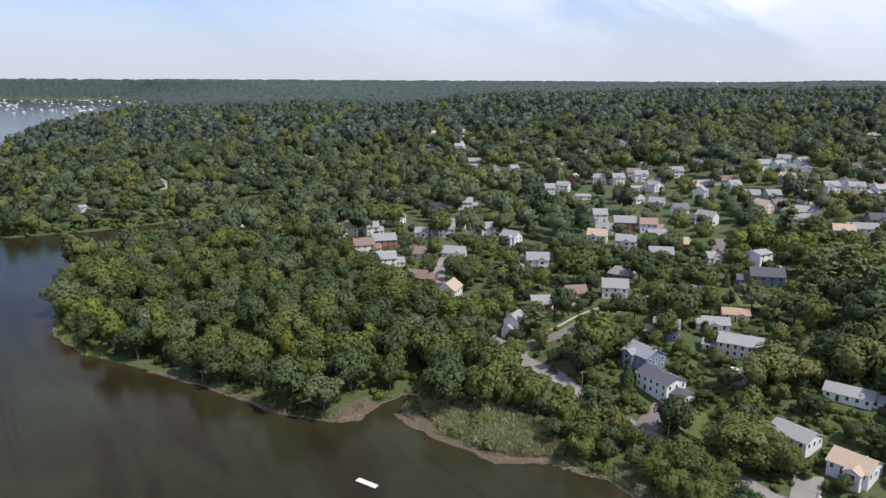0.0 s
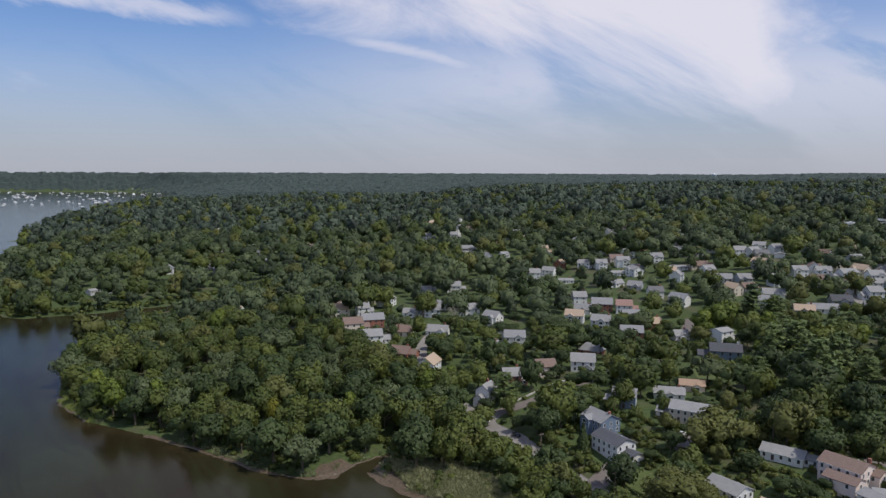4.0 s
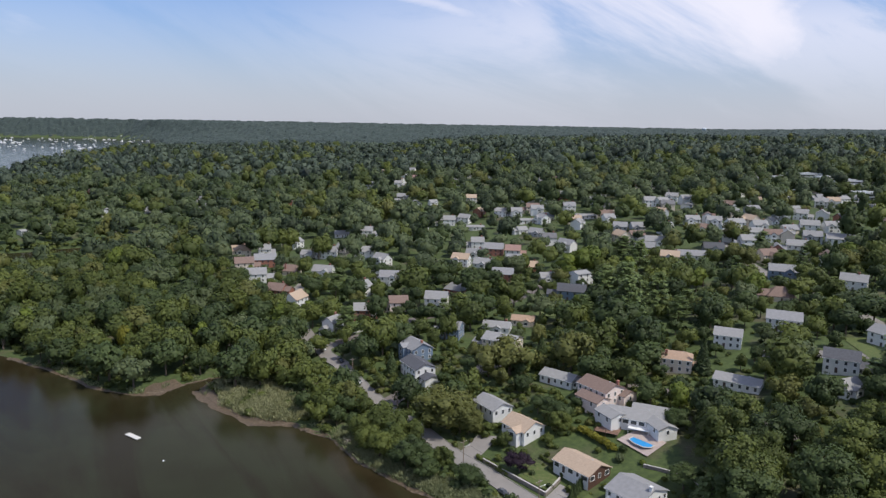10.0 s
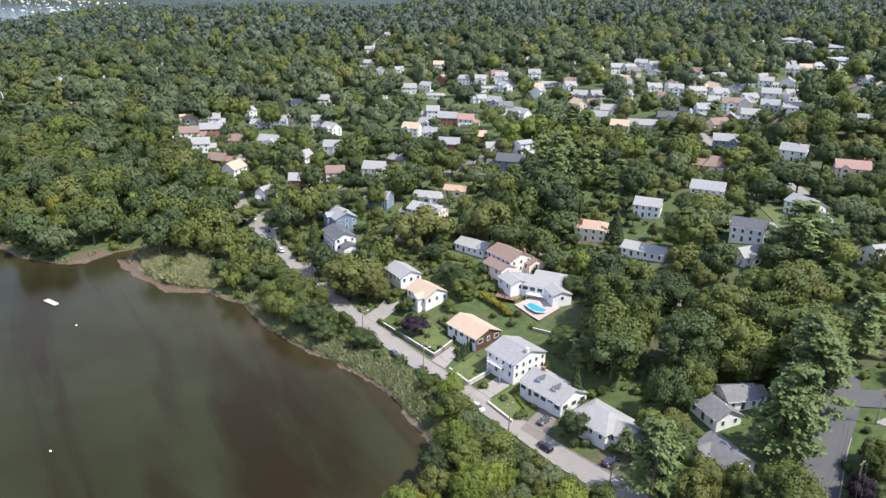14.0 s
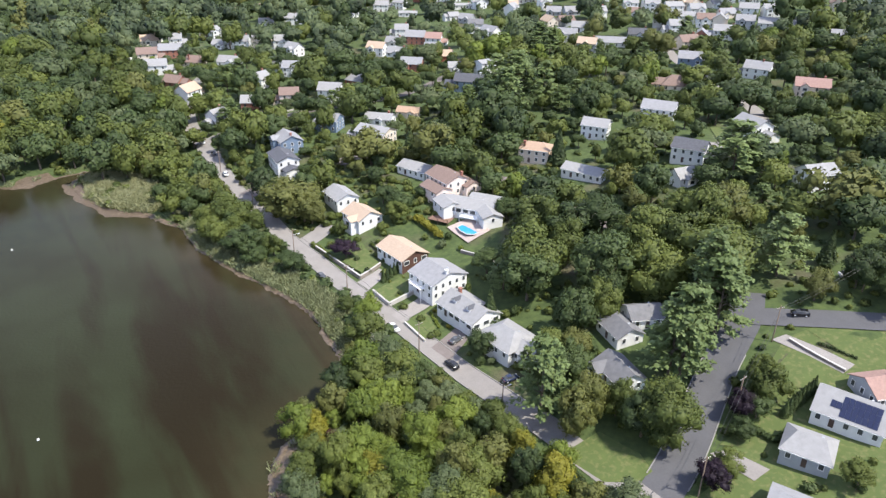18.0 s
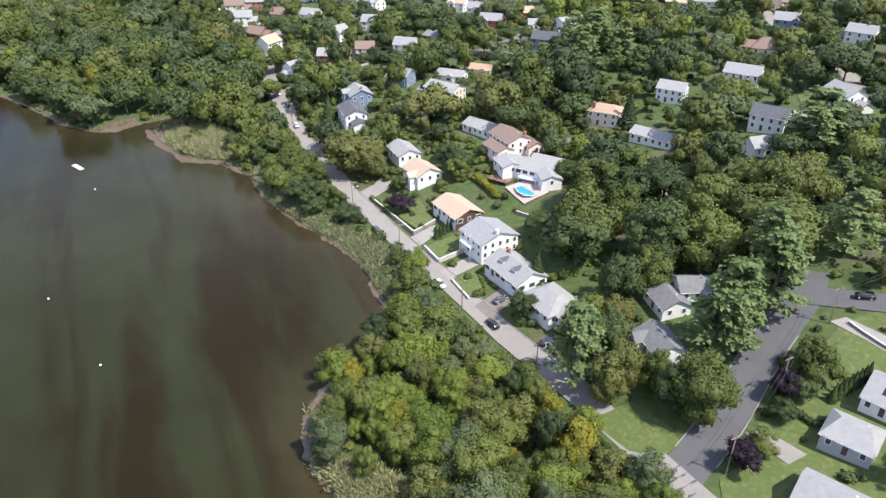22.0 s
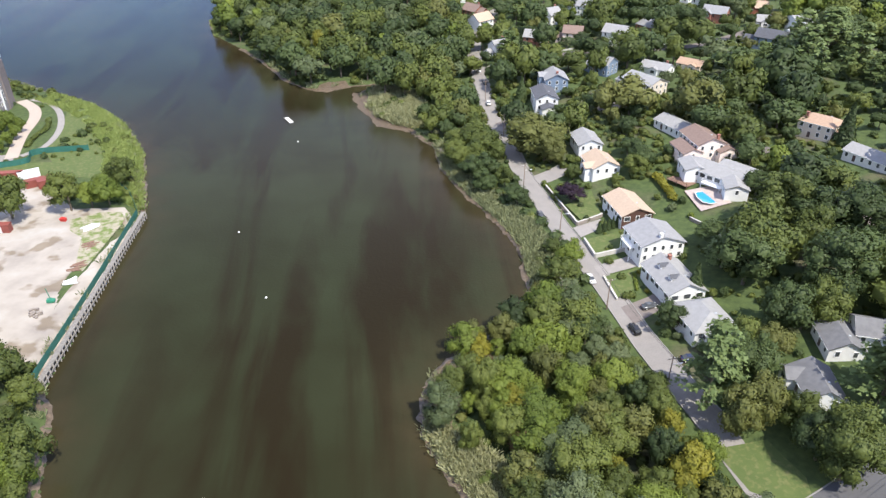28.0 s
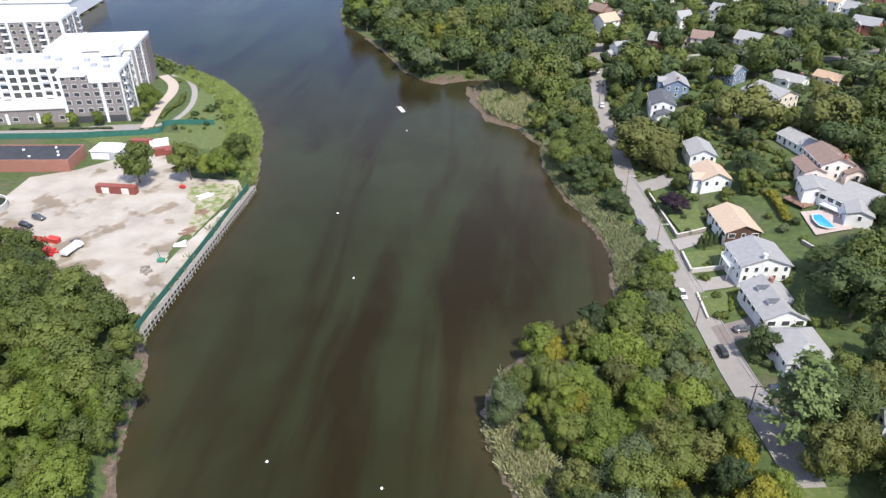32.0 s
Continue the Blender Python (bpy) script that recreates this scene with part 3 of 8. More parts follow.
course.inputs["Color1"].default_value, course.inputs["Color2"].default_value, course.inputs["Mortar"].default_value = (0.32, 0.12, 0.08, 1), (0.22, 0.085, 0.06, 1), (0.35, 0.3, 0.26, 1)
brick.l.new(brick.geo.outputs["Position"], course.inputs[0])
brick.color(brick.mix(0.5, course.outputs[0], brick.ramp(brick.noise(0.7, 4), (0.3, (0.24, 0.09, 0.06)), (0.7, (0.34, 0.14, 0.1)))))
BRICK = brick.m
TRIM = paint("white_trim_paint", (0.82, 0.82, 0.8), 0.04, 0.5)
DOOR = paint("dark_painted_door", (0.08, 0.05, 0.045), 0.15, 0.5)
gl = Mat("window_glass", 0.06)
gl.p.inputs["Base Color"].default_value = (0.06, 0.065, 0.07, 1)
gl.p.inputs["IOR"].default_value = 1.5
GLASS = gl.m


def boxes(*bs):
    """Vertices and faces of boxes given as (x0, y0, z0, x1, y1, z1)."""
    vs, fs = [], []
    for x0, y0, z0, x1, y1, z1 in bs:
        b = len(vs)
        vs += [(x0, y0, z0), (x1, y0, z0), (x1, y1, z0), (x0, y1, z0), (x0, y0, z1), (x1, y0, z1), (x1, y1, z1), (x0, y1, z1)]
        fs += [[b + i for i in q] for q in ((0, 3, 2, 1), (4, 5, 6, 7), (0, 1, 5, 4), (1, 2, 6, 5), (2, 3, 7, 6), (3, 0, 4, 7))]
    return vs, fs


def box_mesh(name, mat, *bs):
    return mesh_from(name, *boxes(*bs), mat)


def ring_mesh(name, w, h, f, mat, out=0.07):
    """One frame round an opening in the xz plane, facing -y."""
    lo, hi = [(-w / 2, -h / 2), (w / 2, -h / 2), (w / 2, h / 2), (-w / 2, h / 2)], [(-w / 2 - f, -h / 2 - f), (w / 2 + f, -h / 2 - f), (w / 2 + f, h / 2 + f), (-w / 2 - f, h / 2 + f)]
    v = [(x, y, z) for y in (-out, 0.02) for q in (lo, hi) for x, z in q]
    fs = []
    for k in range(4):
        n = (k + 1) % 4
        fs += [[k, n, 4 + n, 4 + k][::-1], [4 + k, 4 + n, 12 + n, 12 + k][::-1], [k, 8 + k, 8 + n, n][::-1]]
    return mesh_from(name, v, fs, mat)


def window_mesh(w, h):
    """A window frame and its pane."""
    return ring_mesh("window", w, h, 0.12, TRIM), mesh_from("pane", *boxes((-w / 2, -0.025, -h / 2, w / 2, 0.01, h / 2)), GLASS)


WIN = {"tall": window_mesh(0.95, 1.4), "wide": window_mesh(1.9, 1.35), "small": window_mesh(0.7, 0.9)}
DOORMESH = box_mesh("door", DOOR, (-0.5, -0.06, 0, 0.5, 0.02, 2.05))
GARAGE = mesh_from("garage_door", *boxes((-1.3, -0.06, 0, 1.3, 0.02, 0.5), (-1.3, -0.05, 0.52, 1.3, 0.02, 1.02), (-1.3, -0.06, 1.04, 1.3, 0.02, 1.54), (-1.3, -0.05, 1.56, 1.3, 0.02, 2.06)), TRIM)


def roof_mesh(L, D, base, pitch, mat, hip=0.0, over=0.45, thick=0.22):
    """A gable or hip roof, ridge along x, as a shell with thickness."""
    hx, hy = L / 2 + over, D / 2 + over
    top = base + (hy) * pitch
    lo = base - over * pitch * 0.0
    r = hx - (hy * hip)
    v = [(-hx, -hy, lo), (hx, -hy, lo), (hx, hy, lo), (-hx, hy, lo), (-r, 0, top), (r, 0, top)]
    v += [(x, y, z - thick) for x, y, z in v]
    f = [[0, 1, 5, 4], [2, 3, 4, 5], [1, 2, 5], [3, 0, 4]] if hip else [[0, 1, 5, 4], [2, 3, 4, 5]]
    n = len(f)
    f += [[i + 6 for i in q[::-1]] for q in f[:n]]
    for a, b in ((0, 1), (2, 3)) + (((1, 2), (3, 0)) if hip else ((1, 5), (5, 2), (3, 4), (4, 0))):
        f.append([a, a + 6, b + 6, b])
    return mesh_from("roof", v, f, mat), top


def body_mesh(L, D, h, pitch, mat, hip, gmat=None):
    """Outer walls down into the ground, with their gables."""
    x, y, g = L / 2, D / 2, -2.5
    v = [(-x, -y, g), (x, -y, g), (x, y, g), (-x, y, g), (-x, -y, h), (x, -y, h), (x, y, h), (-x, y, h)]
    f = [[0, 1, 5, 4], [1, 2, 6, 5], [2, 3, 7, 6], [3, 0, 4, 7]]
    s = [0, 1 if gmat else 0, 0, 0]
    if hip:
        f.append([4, 5, 6, 7])
        s.append(0)
    else:
        v += [(-x, 0, h + y * pitch), (x, 0, h + y * pitch)]
        f += [[5, 6, 9], [7, 4, 8]]
        s += [1, 1]
    return mesh_from("wall", v, f, [mat, gmat or mat], slots=s)


HOUSES = []
VENT = box_mesh("roof_vent", WALL_GREY, (-0.25, -0.25, -0.3, 0.25, 0.25, 0.35))


def put_windows(ob, face, L, D, storeys, floor_h, skip, every, kinds, door_at=None):
    """Rows of windows on one face: 0 front (-y), 1 right, 2 back, 3 left."""
    run, off, rot = ((L, -D / 2, 0), (D, L / 2, 90), (L, D / 2, 180), (D, -L / 2, -90))[face]
    n = max(1, int((run - 1.0) / every))
    for s in range(storeys):
        for k in range(n):
            if (s, k) in skip:
                continue
            u = (k - (n - 1) / 2) * (run / n)
            kind = kinds[(k + s) % len(kinds)]
            base = Matrix.Rotation(radians(rot), 4, "Z") @ Matrix.Translation((u, -(D if face in (0, 2) else L) / 2 - 0.02, 0.85 + 0.75 + s * floor_h))
            fr, pane = WIN[kind]
            if ob["near"]:
                child("pane", pane, child("window", fr, ob, base))
            else:
                child("window", pane, ob, base)


def house(x, y, turn=0.0, L=12, D=9, storeys=2, roof=ROOF_GREY, wall=WALL_WHITE, pitch=0.55, hip=0.0, label="", wing=None, chimney=None, gable=None, front=(0, 1, 3), every=None,
          lift=0.0, garage=None, door=True, windows=("tall",), dormers=0, chimney_mat=None, near=True, annex=0, extra=(), balcony=None):
    """A house with its ridge along its own x; its front faces its own -y."""
    pitch = 0.74 if pitch == 0.55 and not near else pitch
    every = every or (2.4 if near else 3.3)
    if not near and not wing and not hip and not annex:
        wing = (((x * 7) % 1 - 0.5) * L * 0.5, 4.2, 1.4, storeys, None)
    if not near and chimney is None and int(abs(x) * 10) % 3 == 0:
        chimney = (L * 0.36, 0.8)
    L, D = (L * 1.1, D * 1.1) if near else (L * 1.1, D)
    fh = 2.6
    h = storeys * fh + 0.2
    ob = new("house")
    ob["near"] = near
    ob.matrix_basis = pose(x, y, at(x, y) + lift, 0, 0, turn)
    tagged(ob, label or "suburban house among trees", "house")
    child("wall", body_mesh(L, D, h, pitch, wall, hip, gable), ob)
    rm, top = roof_mesh(L, D, h, pitch, roof, hip)
    child("roof", rm, ob)
    for face in front:
        put_windows(ob, face, L, D, storeys, fh, ((0, 1),) if face == 0 and door else (), every, windows)
    if door:
        n = max(1, int((L - 1.0) / every))
        child("door", DOORMESH, ob, pose((1 - (n - 1) / 2) * (L / n) if n > 1 else 0.0, -D / 2 - 0.02, 0))
    if garage is not None:
        child("garage_door", GARAGE, ob, pose(garage, -D / 2 - 0.03, -0.4))
    if chimney:
        cx, cy = chimney
        child("chimney", box_mesh("chimney", chimney_mat or BRICK, (cx - 0.45, cy - 0.4, 0, cx + 0.45, cy + 0.4, top + 0.7), (cx - 0.53, cy - 0.48, top + 0.7, cx + 0.53, cy + 0.48, top + 0.9)), ob)
    if wing:
        wx, wl_, wd, wh, wr = wing  # place along the front, breadth, how far out, storeys, roof
        wm = pose(wx, -D / 2 - wd / 2 + 1.5, 0, 0, 0, 90)
        hh = wh * fh + 0.15
        child("wing_wall", body_mesh(wd + 3, wl_, hh, pitch, wall, 0), ob, wm)
        r2, _ = roof_mesh(wd + 3, wl_, hh, pitch, wr or roof, 0, 0.35)
        child("wing_roof", r2, ob, wm)
        for s in range(wh):
            win = child("window", WIN["wide"][0], ob, pose(wx, -D / 2 - wd - 0.02, 1.6 + s * fh))
            child("pane", WIN["wide"][1], win)
    if annex:
        side = annex
        al, ad, ah = L * 0.38, D * 0.72, max(1, storeys - 1) * fh - 0.1
        am = pose(side * (L / 2 + al / 2 - 0.6), D * 0.06, 0)
        child("annex_wall", body_mesh(al + 1.2, ad, ah, pitch, wall, 0), ob, am)
        child("annex_roof", roof_mesh(al + 1.2, ad, ah, pitch * 0.9, roof, 0, 0.35)[0], ob, am)
        for q in (-0.25, 0.25):
            child("pane", WIN["tall"][1], child("window", WIN["tall"][0], ob, pose(side * (L / 2 + al / 2 - 0.6) + q * al, D * 0.06 - ad / 2 - 0.02, 1.5)))
    for ex, ey, el, ed, es, et, er, ez in extra:  # further masses: place, length, depth, storeys, turn, roof, floor height
        em, eh = pose(ex, ey, ez, 0, 0, et), es * fh + 0.1
        child("side_wall", body_mesh(el, ed, eh, pitch, wall, 0), ob, em)
        child("side_roof", roof_mesh(el, ed, eh, pitch, er, 0, 0.35)[0], ob, em)
        for s in range(es):
            for q in (-0.25, 0.25):
                child("pane", WIN["tall"][1], child("window", WIN["tall"][0], ob, em @ pose(q * el, -ed / 2 - 0.02, 1.6 + s * fh)))
            child("pane", WIN["tall"][1], child("window", WIN["tall"][0], ob, em @ pose(el / 2 + 0.02, 0, 1.6 + s * fh, 0, 0, 90)))
            child("pane", WIN["tall"][1], child("window", WIN["tall"][0], ob, em @ pose(-el / 2 - 0.02, 0, 1.6 + s * fh, 0, 0, -90)))
    if balcony:
        bx, bw, bd, bz = balcony
        slab = child("balcony", box_mesh("balcony", TRIM, (bx - bw / 2, -D / 2 - bd, bz - 0.18, bx + bw / 2, -D / 2 - 0.02, bz)), ob)
        rail = [(bx - bw / 2, -D / 2 - bd, bz + 0.95, bx + bw / 2, -D / 2 - bd + 0.08, bz + 1.05)]
        rail += [(bx - bw / 2 + k * bw / 10 - 0.03, -D / 2 - bd + 0.01, bz, bx - bw / 2 + k * bw / 10 + 0.03, -D / 2 - bd + 0.07, bz + 0.95) for k in range(11)]
        rail += [(s - 0.04, -D / 2 - bd + 0.1, bz + 0.95, s + 0.04, -D / 2 - 0.02, bz + 1.05) for s in (bx - bw / 2 + 0.04, bx + bw / 2 - 0.04)]
        child("railing", box_mesh("railing", TRIM, *rail), slab)
        for s in (bx - bw / 2 + 0.15, bx + bw / 2 - 0.15):
            child("post", box_mesh("post", TRIM, (s - 0.09, -D / 2 - bd + 0.1, -2.0, s + 0.09, -D / 2 - bd + 0.28, bz - 0.18)), ob)
    child("roof_vent", VENT, ob, pose(L * 0.22, D * 0.12, top - D * 0.12 * pitch - 0.15))
    if near:
        for s in (-1, 1):
            child("gutter", box_mesh("gutter", TRIM, (-L / 2 - 0.45, s * (D / 2 + 0.45) - 0.07, h - 0.24, L / 2 + 0.45, s * (D / 2 + 0.45) + 0.07, h - 0.08)), ob)
    for k in range(dormers):
        dx = (k - (dormers - 1) / 2) * L / (dormers + 0.6)
        yy, zz = -D * 0.27, h + (D * 0.5 + 0.45 - D * 0.27) * pitch
        v, f = boxes((-0.8, -0.1, -0.5, 0.8, 1.7, 0.75))
        v += [(-0.8, -0.1, 0.75), (0.8, -0.1, 0.75), (0, -0.1, 1.4), (-0.8, 1.9, 0.75), (0.8, 1.9, 0.75), (0, 1.9, 1.4)]
        f += [[8, 9, 10]]
        dm = child("dormer", mesh_from("dormer", v, f, wall), ob, pose(dx, yy, zz))
        child("dormer_roof", mesh_from("dormer_roof", [(-1, -0.35, 0.62), (0, -0.35, 1.5), (1, -0.35, 0.62), (-1, 2.4, 0.62), (0, 2.4, 1.5), (1, 2.4, 0.62), (-1, -0.35, 0.5), (1, -0.35, 0.5)],
                                               [[0, 1, 4, 3], [1, 2, 5, 4], [0, 6, 1], [2, 1, 7]], ROOF_DARK), dm)
        child("window", WIN["small"][0], dm, pose(0, -0.12, 0.25))
    HOUSES.append((x, y, max(L, D) * 0.55 + 1.5, L * D, h))
    return ob

# ---------- roads, lawns and other flat ground ----------
OPEN = []  # places kept free of trees: (x, y, radius)


def smooth_line(points, step=2.0):
    """A rounded line through the points, every step metres."""
    p = np.array(points, float)
    q = np.concatenate([[2 * p[0] - p[1]], p, [2 * p[-1] - p[-2]]])
    out = []
    for a, b, c, d in zip(q[:-3], q[1:-2], q[2:-1], q[3:]):
        n = max(2, int(np.linalg.norm(c - b) / step))
        t = np.linspace(0, 1, n, endpoint=False)[:, None]
        out.append(0.5 * (2 * b + (c - a) * t + (2 * a - 5 * b + 4 * c - d) * t**2 + (3 * b - a - 3 * c + d) * t**3))
    return np.concatenate(out + [p[-1:]])


def strip(name, points, width, mat, label, category, lift=0.12, kerb=None, clear=1.0, kind="structure", kerb_from=0.0, kerb_to=1e9):
    """A ribbon of paving that lies on the ground, with a kerb along each side where there is one."""
    line = smooth_line(points)
    d = np.gradient(line, axis=0)
    n = np.stack([-d[:, 1], d[:, 0]], 1) / np.linalg.norm(d, axis=1, keepdims=True)
    offs = np.linspace(-width / 2, width / 2, 5)
    p = line[:, None] + offs[None, :, None] * n[:, None]
    mid = height(line[:, 0], line[:, 1])
    z = np.maximum(height(p[..., 0], p[..., 1]), mid[:, None] - 0.4) + lift
    k = np.arange(p[..., 0].size).reshape(z.shape)
    f = np.stack([k[:-1, 1:], k[:-1, :-1], k[1:, :-1], k[1:, 1:]], -1).reshape(-1, 4)
    ob = new(name, mesh_from(name, np.concatenate([p, z[..., None]], -1).reshape(-1, 3), f, mat, True))
    tagged(ob, label, category, kind=kind)
    if kerb:
        for side in (0, -1):
            on = (line[:, 1] > kerb_from) & (line[:, 1] < kerb_to)
            e, w = p[on][:, side], n[on] * (1 if side else -1)
            v = np.stack([np.concatenate([e, (z[on][:, side] - 0.3)[:, None]], 1), np.concatenate([e, (z[on][:, side] + 0.16)[:, None]], 1),
                          np.concatenate([e + w * 0.25, (z[on][:, side] + 0.16)[:, None]], 1), np.concatenate([e + w * 0.25, (z[on][:, side] - 0.3)[:, None]], 1)], 1)
            k = np.arange(len(e) * 4).reshape(-1, 4)
            q = np.concatenate([np.stack([k[:-1, j], k[1:, j], k[1:, (j + 1) % 4], k[:-1, (j + 1) % 4]], -1) for j in range(3)])
            child("kerb", mesh_from("kerb", v.reshape(-1, 3), q, kerb), ob)
    if clear:
        OPEN.extend((x, y, width / 2 + clear) for x, y in line)
    return ob


def patch(name, points, mat, label, category, lift=0.1, kind="structure", step=2.5, clear=True, rag=0.0):
    """A flat piece of ground cover inside an outline, following the ground."""
    P = np.array(points, float)
    bm = bmesh.new()
    edge = []
    for a, b in zip(P, np.roll(P, -1, 0)):
        n = max(1, int(np.linalg.norm(b - a) / step))
        edge += [a + (b - a) * q / n for q in range(n)]
    r = np.random.default_rng(len(edge))
    vs = [bm.verts.new((x + r.normal() * rag, y + r.normal() * rag, 0)) for x, y in edge]
    bmesh.ops.triangulate(bm, faces=[bm.faces.new(vs)])
    bmesh.ops.subdivide_edges(bm, edges=[e for e in bm.edges if e.calc_length() > step * 2], cuts=3, use_grid_fill=True)
    bmesh.ops.triangulate(bm, faces=bm.faces)
    for v in bm.verts:
        v.co.z = max(at(v.co.x, v.co.y), -0.05) + lift
    bm.normal_update()
    for f in bm.faces:
        if f.normal.z < 0:
            f.normal_flip()
    me = bpy.data.meshes.new(name)
    bm.to_mesh(me)
    bm.free()
    me.materials.append(mat)
    me.polygons.foreach_set("use_smooth", np.ones(len(me.polygons), bool))
    ob = tagged(new(name, me), label, category, kind=kind)
    if clear:
        lo, hi = P.min(0), P.max(0)
        for x in np.arange(lo[0], hi[0], 3):
            for y in np.arange(lo[1], hi[1], 3):
                if within(x, y, P):
                    OPEN.append((x, y, 2.9))
    return ob


def within(x, y, P):
    c = False
    for (ax, ay), (bx, by) in zip(P, np.roll(P, -1, 0)):
        if (ay > y) != (by > y) and x < ax + (y - ay) * (bx - ax) / (by - ay):
            c = not c
    return c


KERB = paving("grey_kerb_stone", (0.2, 0.19, 0.175), (0.28, 0.27, 0.25), 0.9, 0.2)
STREET = [(148.4, 81.2), (135.8, 98), (121, 117.2), (112.6, 127.4), (103.7, 139.2), (94.22, 152.2), (84.56, 164.9), (74.9, 177), (62.58, 192.2), (52.22, 206.4), (41.3, 220.1), (26.74, 243.2), (11.34, 264.6), (-7.42, 297.2), (-18.2, 317.8), (-14, 327)]
SLOPE = [(-14, 327), (1, 333), (18, 348), (40, 362), (63, 375), (82, 392), (102, 426), (126, 476)]
strip("road", STREET, 6.4, ASPHALT_OLD, "worn pale grey asphalt shore road", "road", kerb=KERB, clear=0.8, kerb_from=119, kerb_to=312)
# darker asphalt than the shore road's: the shade on this stretch is painted in
strip("road_slope", SLOPE, 6.5, DRIVE, "street climbing past a pale wall, shade in its dark colour", "road", lift=0.14)
strip("road_branch", [(-18.2, 317.8), (-33.6, 347.2), (-46.2, 385), (-50.4, 420), (-42, 469)], 7.0, ASPHALT_OLD, "narrow grey asphalt side street", "road", lift=0.11)
INNER = [(123.2, 81.2), (137.2, 99.4), (145.6, 110.6), (156.1, 127.4), (163, 138), (173, 151.5), (178.5, 163)]
SIDE = [(172, 153.5), (188, 149), (206, 143.5), (240, 134), (280, 124)]
strip("road_inner", INNER, 8.5, ASPHALT, "fresh dark asphalt residential road", "road", kerb=KERB, clear=0.6, kerb_from=103, kerb_to=142)
strip("road_side", SIDE, 7.0, ASPHALT, "dark asphalt side road at the junction", "road", lift=0.13)
strip("road_lane", [(110.6, 260.4), (123.2, 252), (137.2, 240.8), (145.6, 224), (151.2, 210)], 5.0, DRIVE, "brownish asphalt lane behind the pool house", "road")
strip("road_upper", [(168, 280), (210, 266), (231, 287), (240.8, 329), (235.2, 420), (245, 504)], 7.0, ASPHALT_OLD, "grey street among trees on the hill", "road")


def along(points, step, smooth=2):
    """A polyline, its corners rounded, cut at even steps."""
    p = np.array(points, float)
    for _ in range(smooth):
        p = np.concatenate([p[:1], np.stack([0.75 * p[:-1] + 0.25 * p[1:], 0.25 * p[:-1] + 0.75 * p[1:]], 1).reshape(-1, 2), p[-1:]])
    s = np.concatenate([[0], np.cumsum(np.linalg.norm(np.diff(p, axis=0), axis=1))])
    t = np.arange(0, s[-1], step)
    return np.stack([np.interp(t, s, p[:, 0]), np.interp(t, s, p[:, 1])], 1)


def bank(points, label, seed):
    """An eroded mud bank along the waterline, ragged at both edges."""
    r = np.random.default_rng(seed)
    p = along(points, 1.2)
    d = np.gradient(p, axis=0)
    d /= np.linalg.norm(d, axis=1, keepdims=True) + 1e-9
    nrm = np.stack([d[:, 1], -d[:, 0]], 1)
    probe = p + nrm * 2
    nrm *= np.where(shore_distance(probe[:, 0], probe[:, 1]) > 0, 1, -1)[:, None]
    wave = lambda n: np.interp(np.arange(len(p)), np.arange(0, len(p) + n, n), r.normal(0, 1, len(np.arange(0, len(p) + n, n))))
    low, high = 0.5 + 0.45 * wave(4) + 0.2 * wave(1), 0.9 + 0.45 * wave(5) + 0.25 * wave(1)
    vs = []
    for off, z in ((-low - 1.2, -0.25), (-low, 0.04), (-0.2 + 0.2 * wave(2), 0.28), (high * 0.55, None), (high, None), (high + 0.7, 0.0)):
        q = p + nrm * np.broadcast_to(off, len(p))[:, None]
        land = height(q[:, 0], q[:, 1])
        zz = land + 0.3 + 0.12 * wave(2) if z is None else land - 0.3 if z == 0.0 else np.full(len(p), z) + 0.05 * wave(1)
        vs.append(np.concatenate([q, zz[:, None]], 1))
    n = len(p)
    v = np.stack(vs, 1).reshape(-1, 3)
    k = np.arange(n * 6).reshape(n, 6)
    f = np.stack([k[:-1, :-1], k[1:, :-1], k[1:, 1:], k[:-1, 1:]], -1).reshape(-1, 4)
    tagged(new("mud_bank", mesh_from("mud_bank", v, f, MUD, True)), label, "bank", kind="structure")


bank(CREEK[2:], "brown eroded mud bank below the shore trees", 1)
bank(POINT[:10], "brown mud bank round the wooded point", 2)
bank(BAY[9:16], "brown mud bank along the far shore", 3)
bank(BAY[16:22], "brown mud bank below the far trees", 4)

house(81.7, 204.6, turn=-52, L=13, D=9.5, storeys=1, lift=.9, roof=ROOF_TAN, gable=WALL_BROWN, pitch=0.42, label="white house with tan roof and dark timber gable", windows=("wide","tall"))
house(93.5, 184.9, turn=-52, L=10.5, D=12, storeys=2, lift=.6, balcony=(-1,6,1.7,2.9), roof=ROOF_GREY, pitch=0.36, label="tall white stucco house with grey roof and balcony", chimney=(5.4,-1), chimney_mat=WALL_WHITE, garage=2.5)
house(102.2, 168.1, turn=-52, L=14, D=9.5, storeys=1, lift=.9, roof=ROOF_PALE, pitch=0.5, label="white house with pale roof and two dormers", chimney=(-5,1), dormers=2, garage=3.5, windows=("wide",))
house(112.0, 152.1, turn=-52, L=11, D=10, storeys=1, lift=1.2, roof=ROOF_PALE, pitch=0.45, hip=0.7, label="white two-storey house with pale hipped roof", annex=1)
house(66.0, 229.8, turn=-52, L=10, D=9, storeys=1, lift=1.2, roof=ROOF_TAN, pitch=0.5, wing=(2,4.5,2.5,1,None), label="white house with tan cross-gabled roof")
house(56.5, 245.0, turn=-58, L=11, D=8, storeys=1, lift=1.3, roof=ROOF_PALE, pitch=0.45, label="white house with light grey roof above the street")
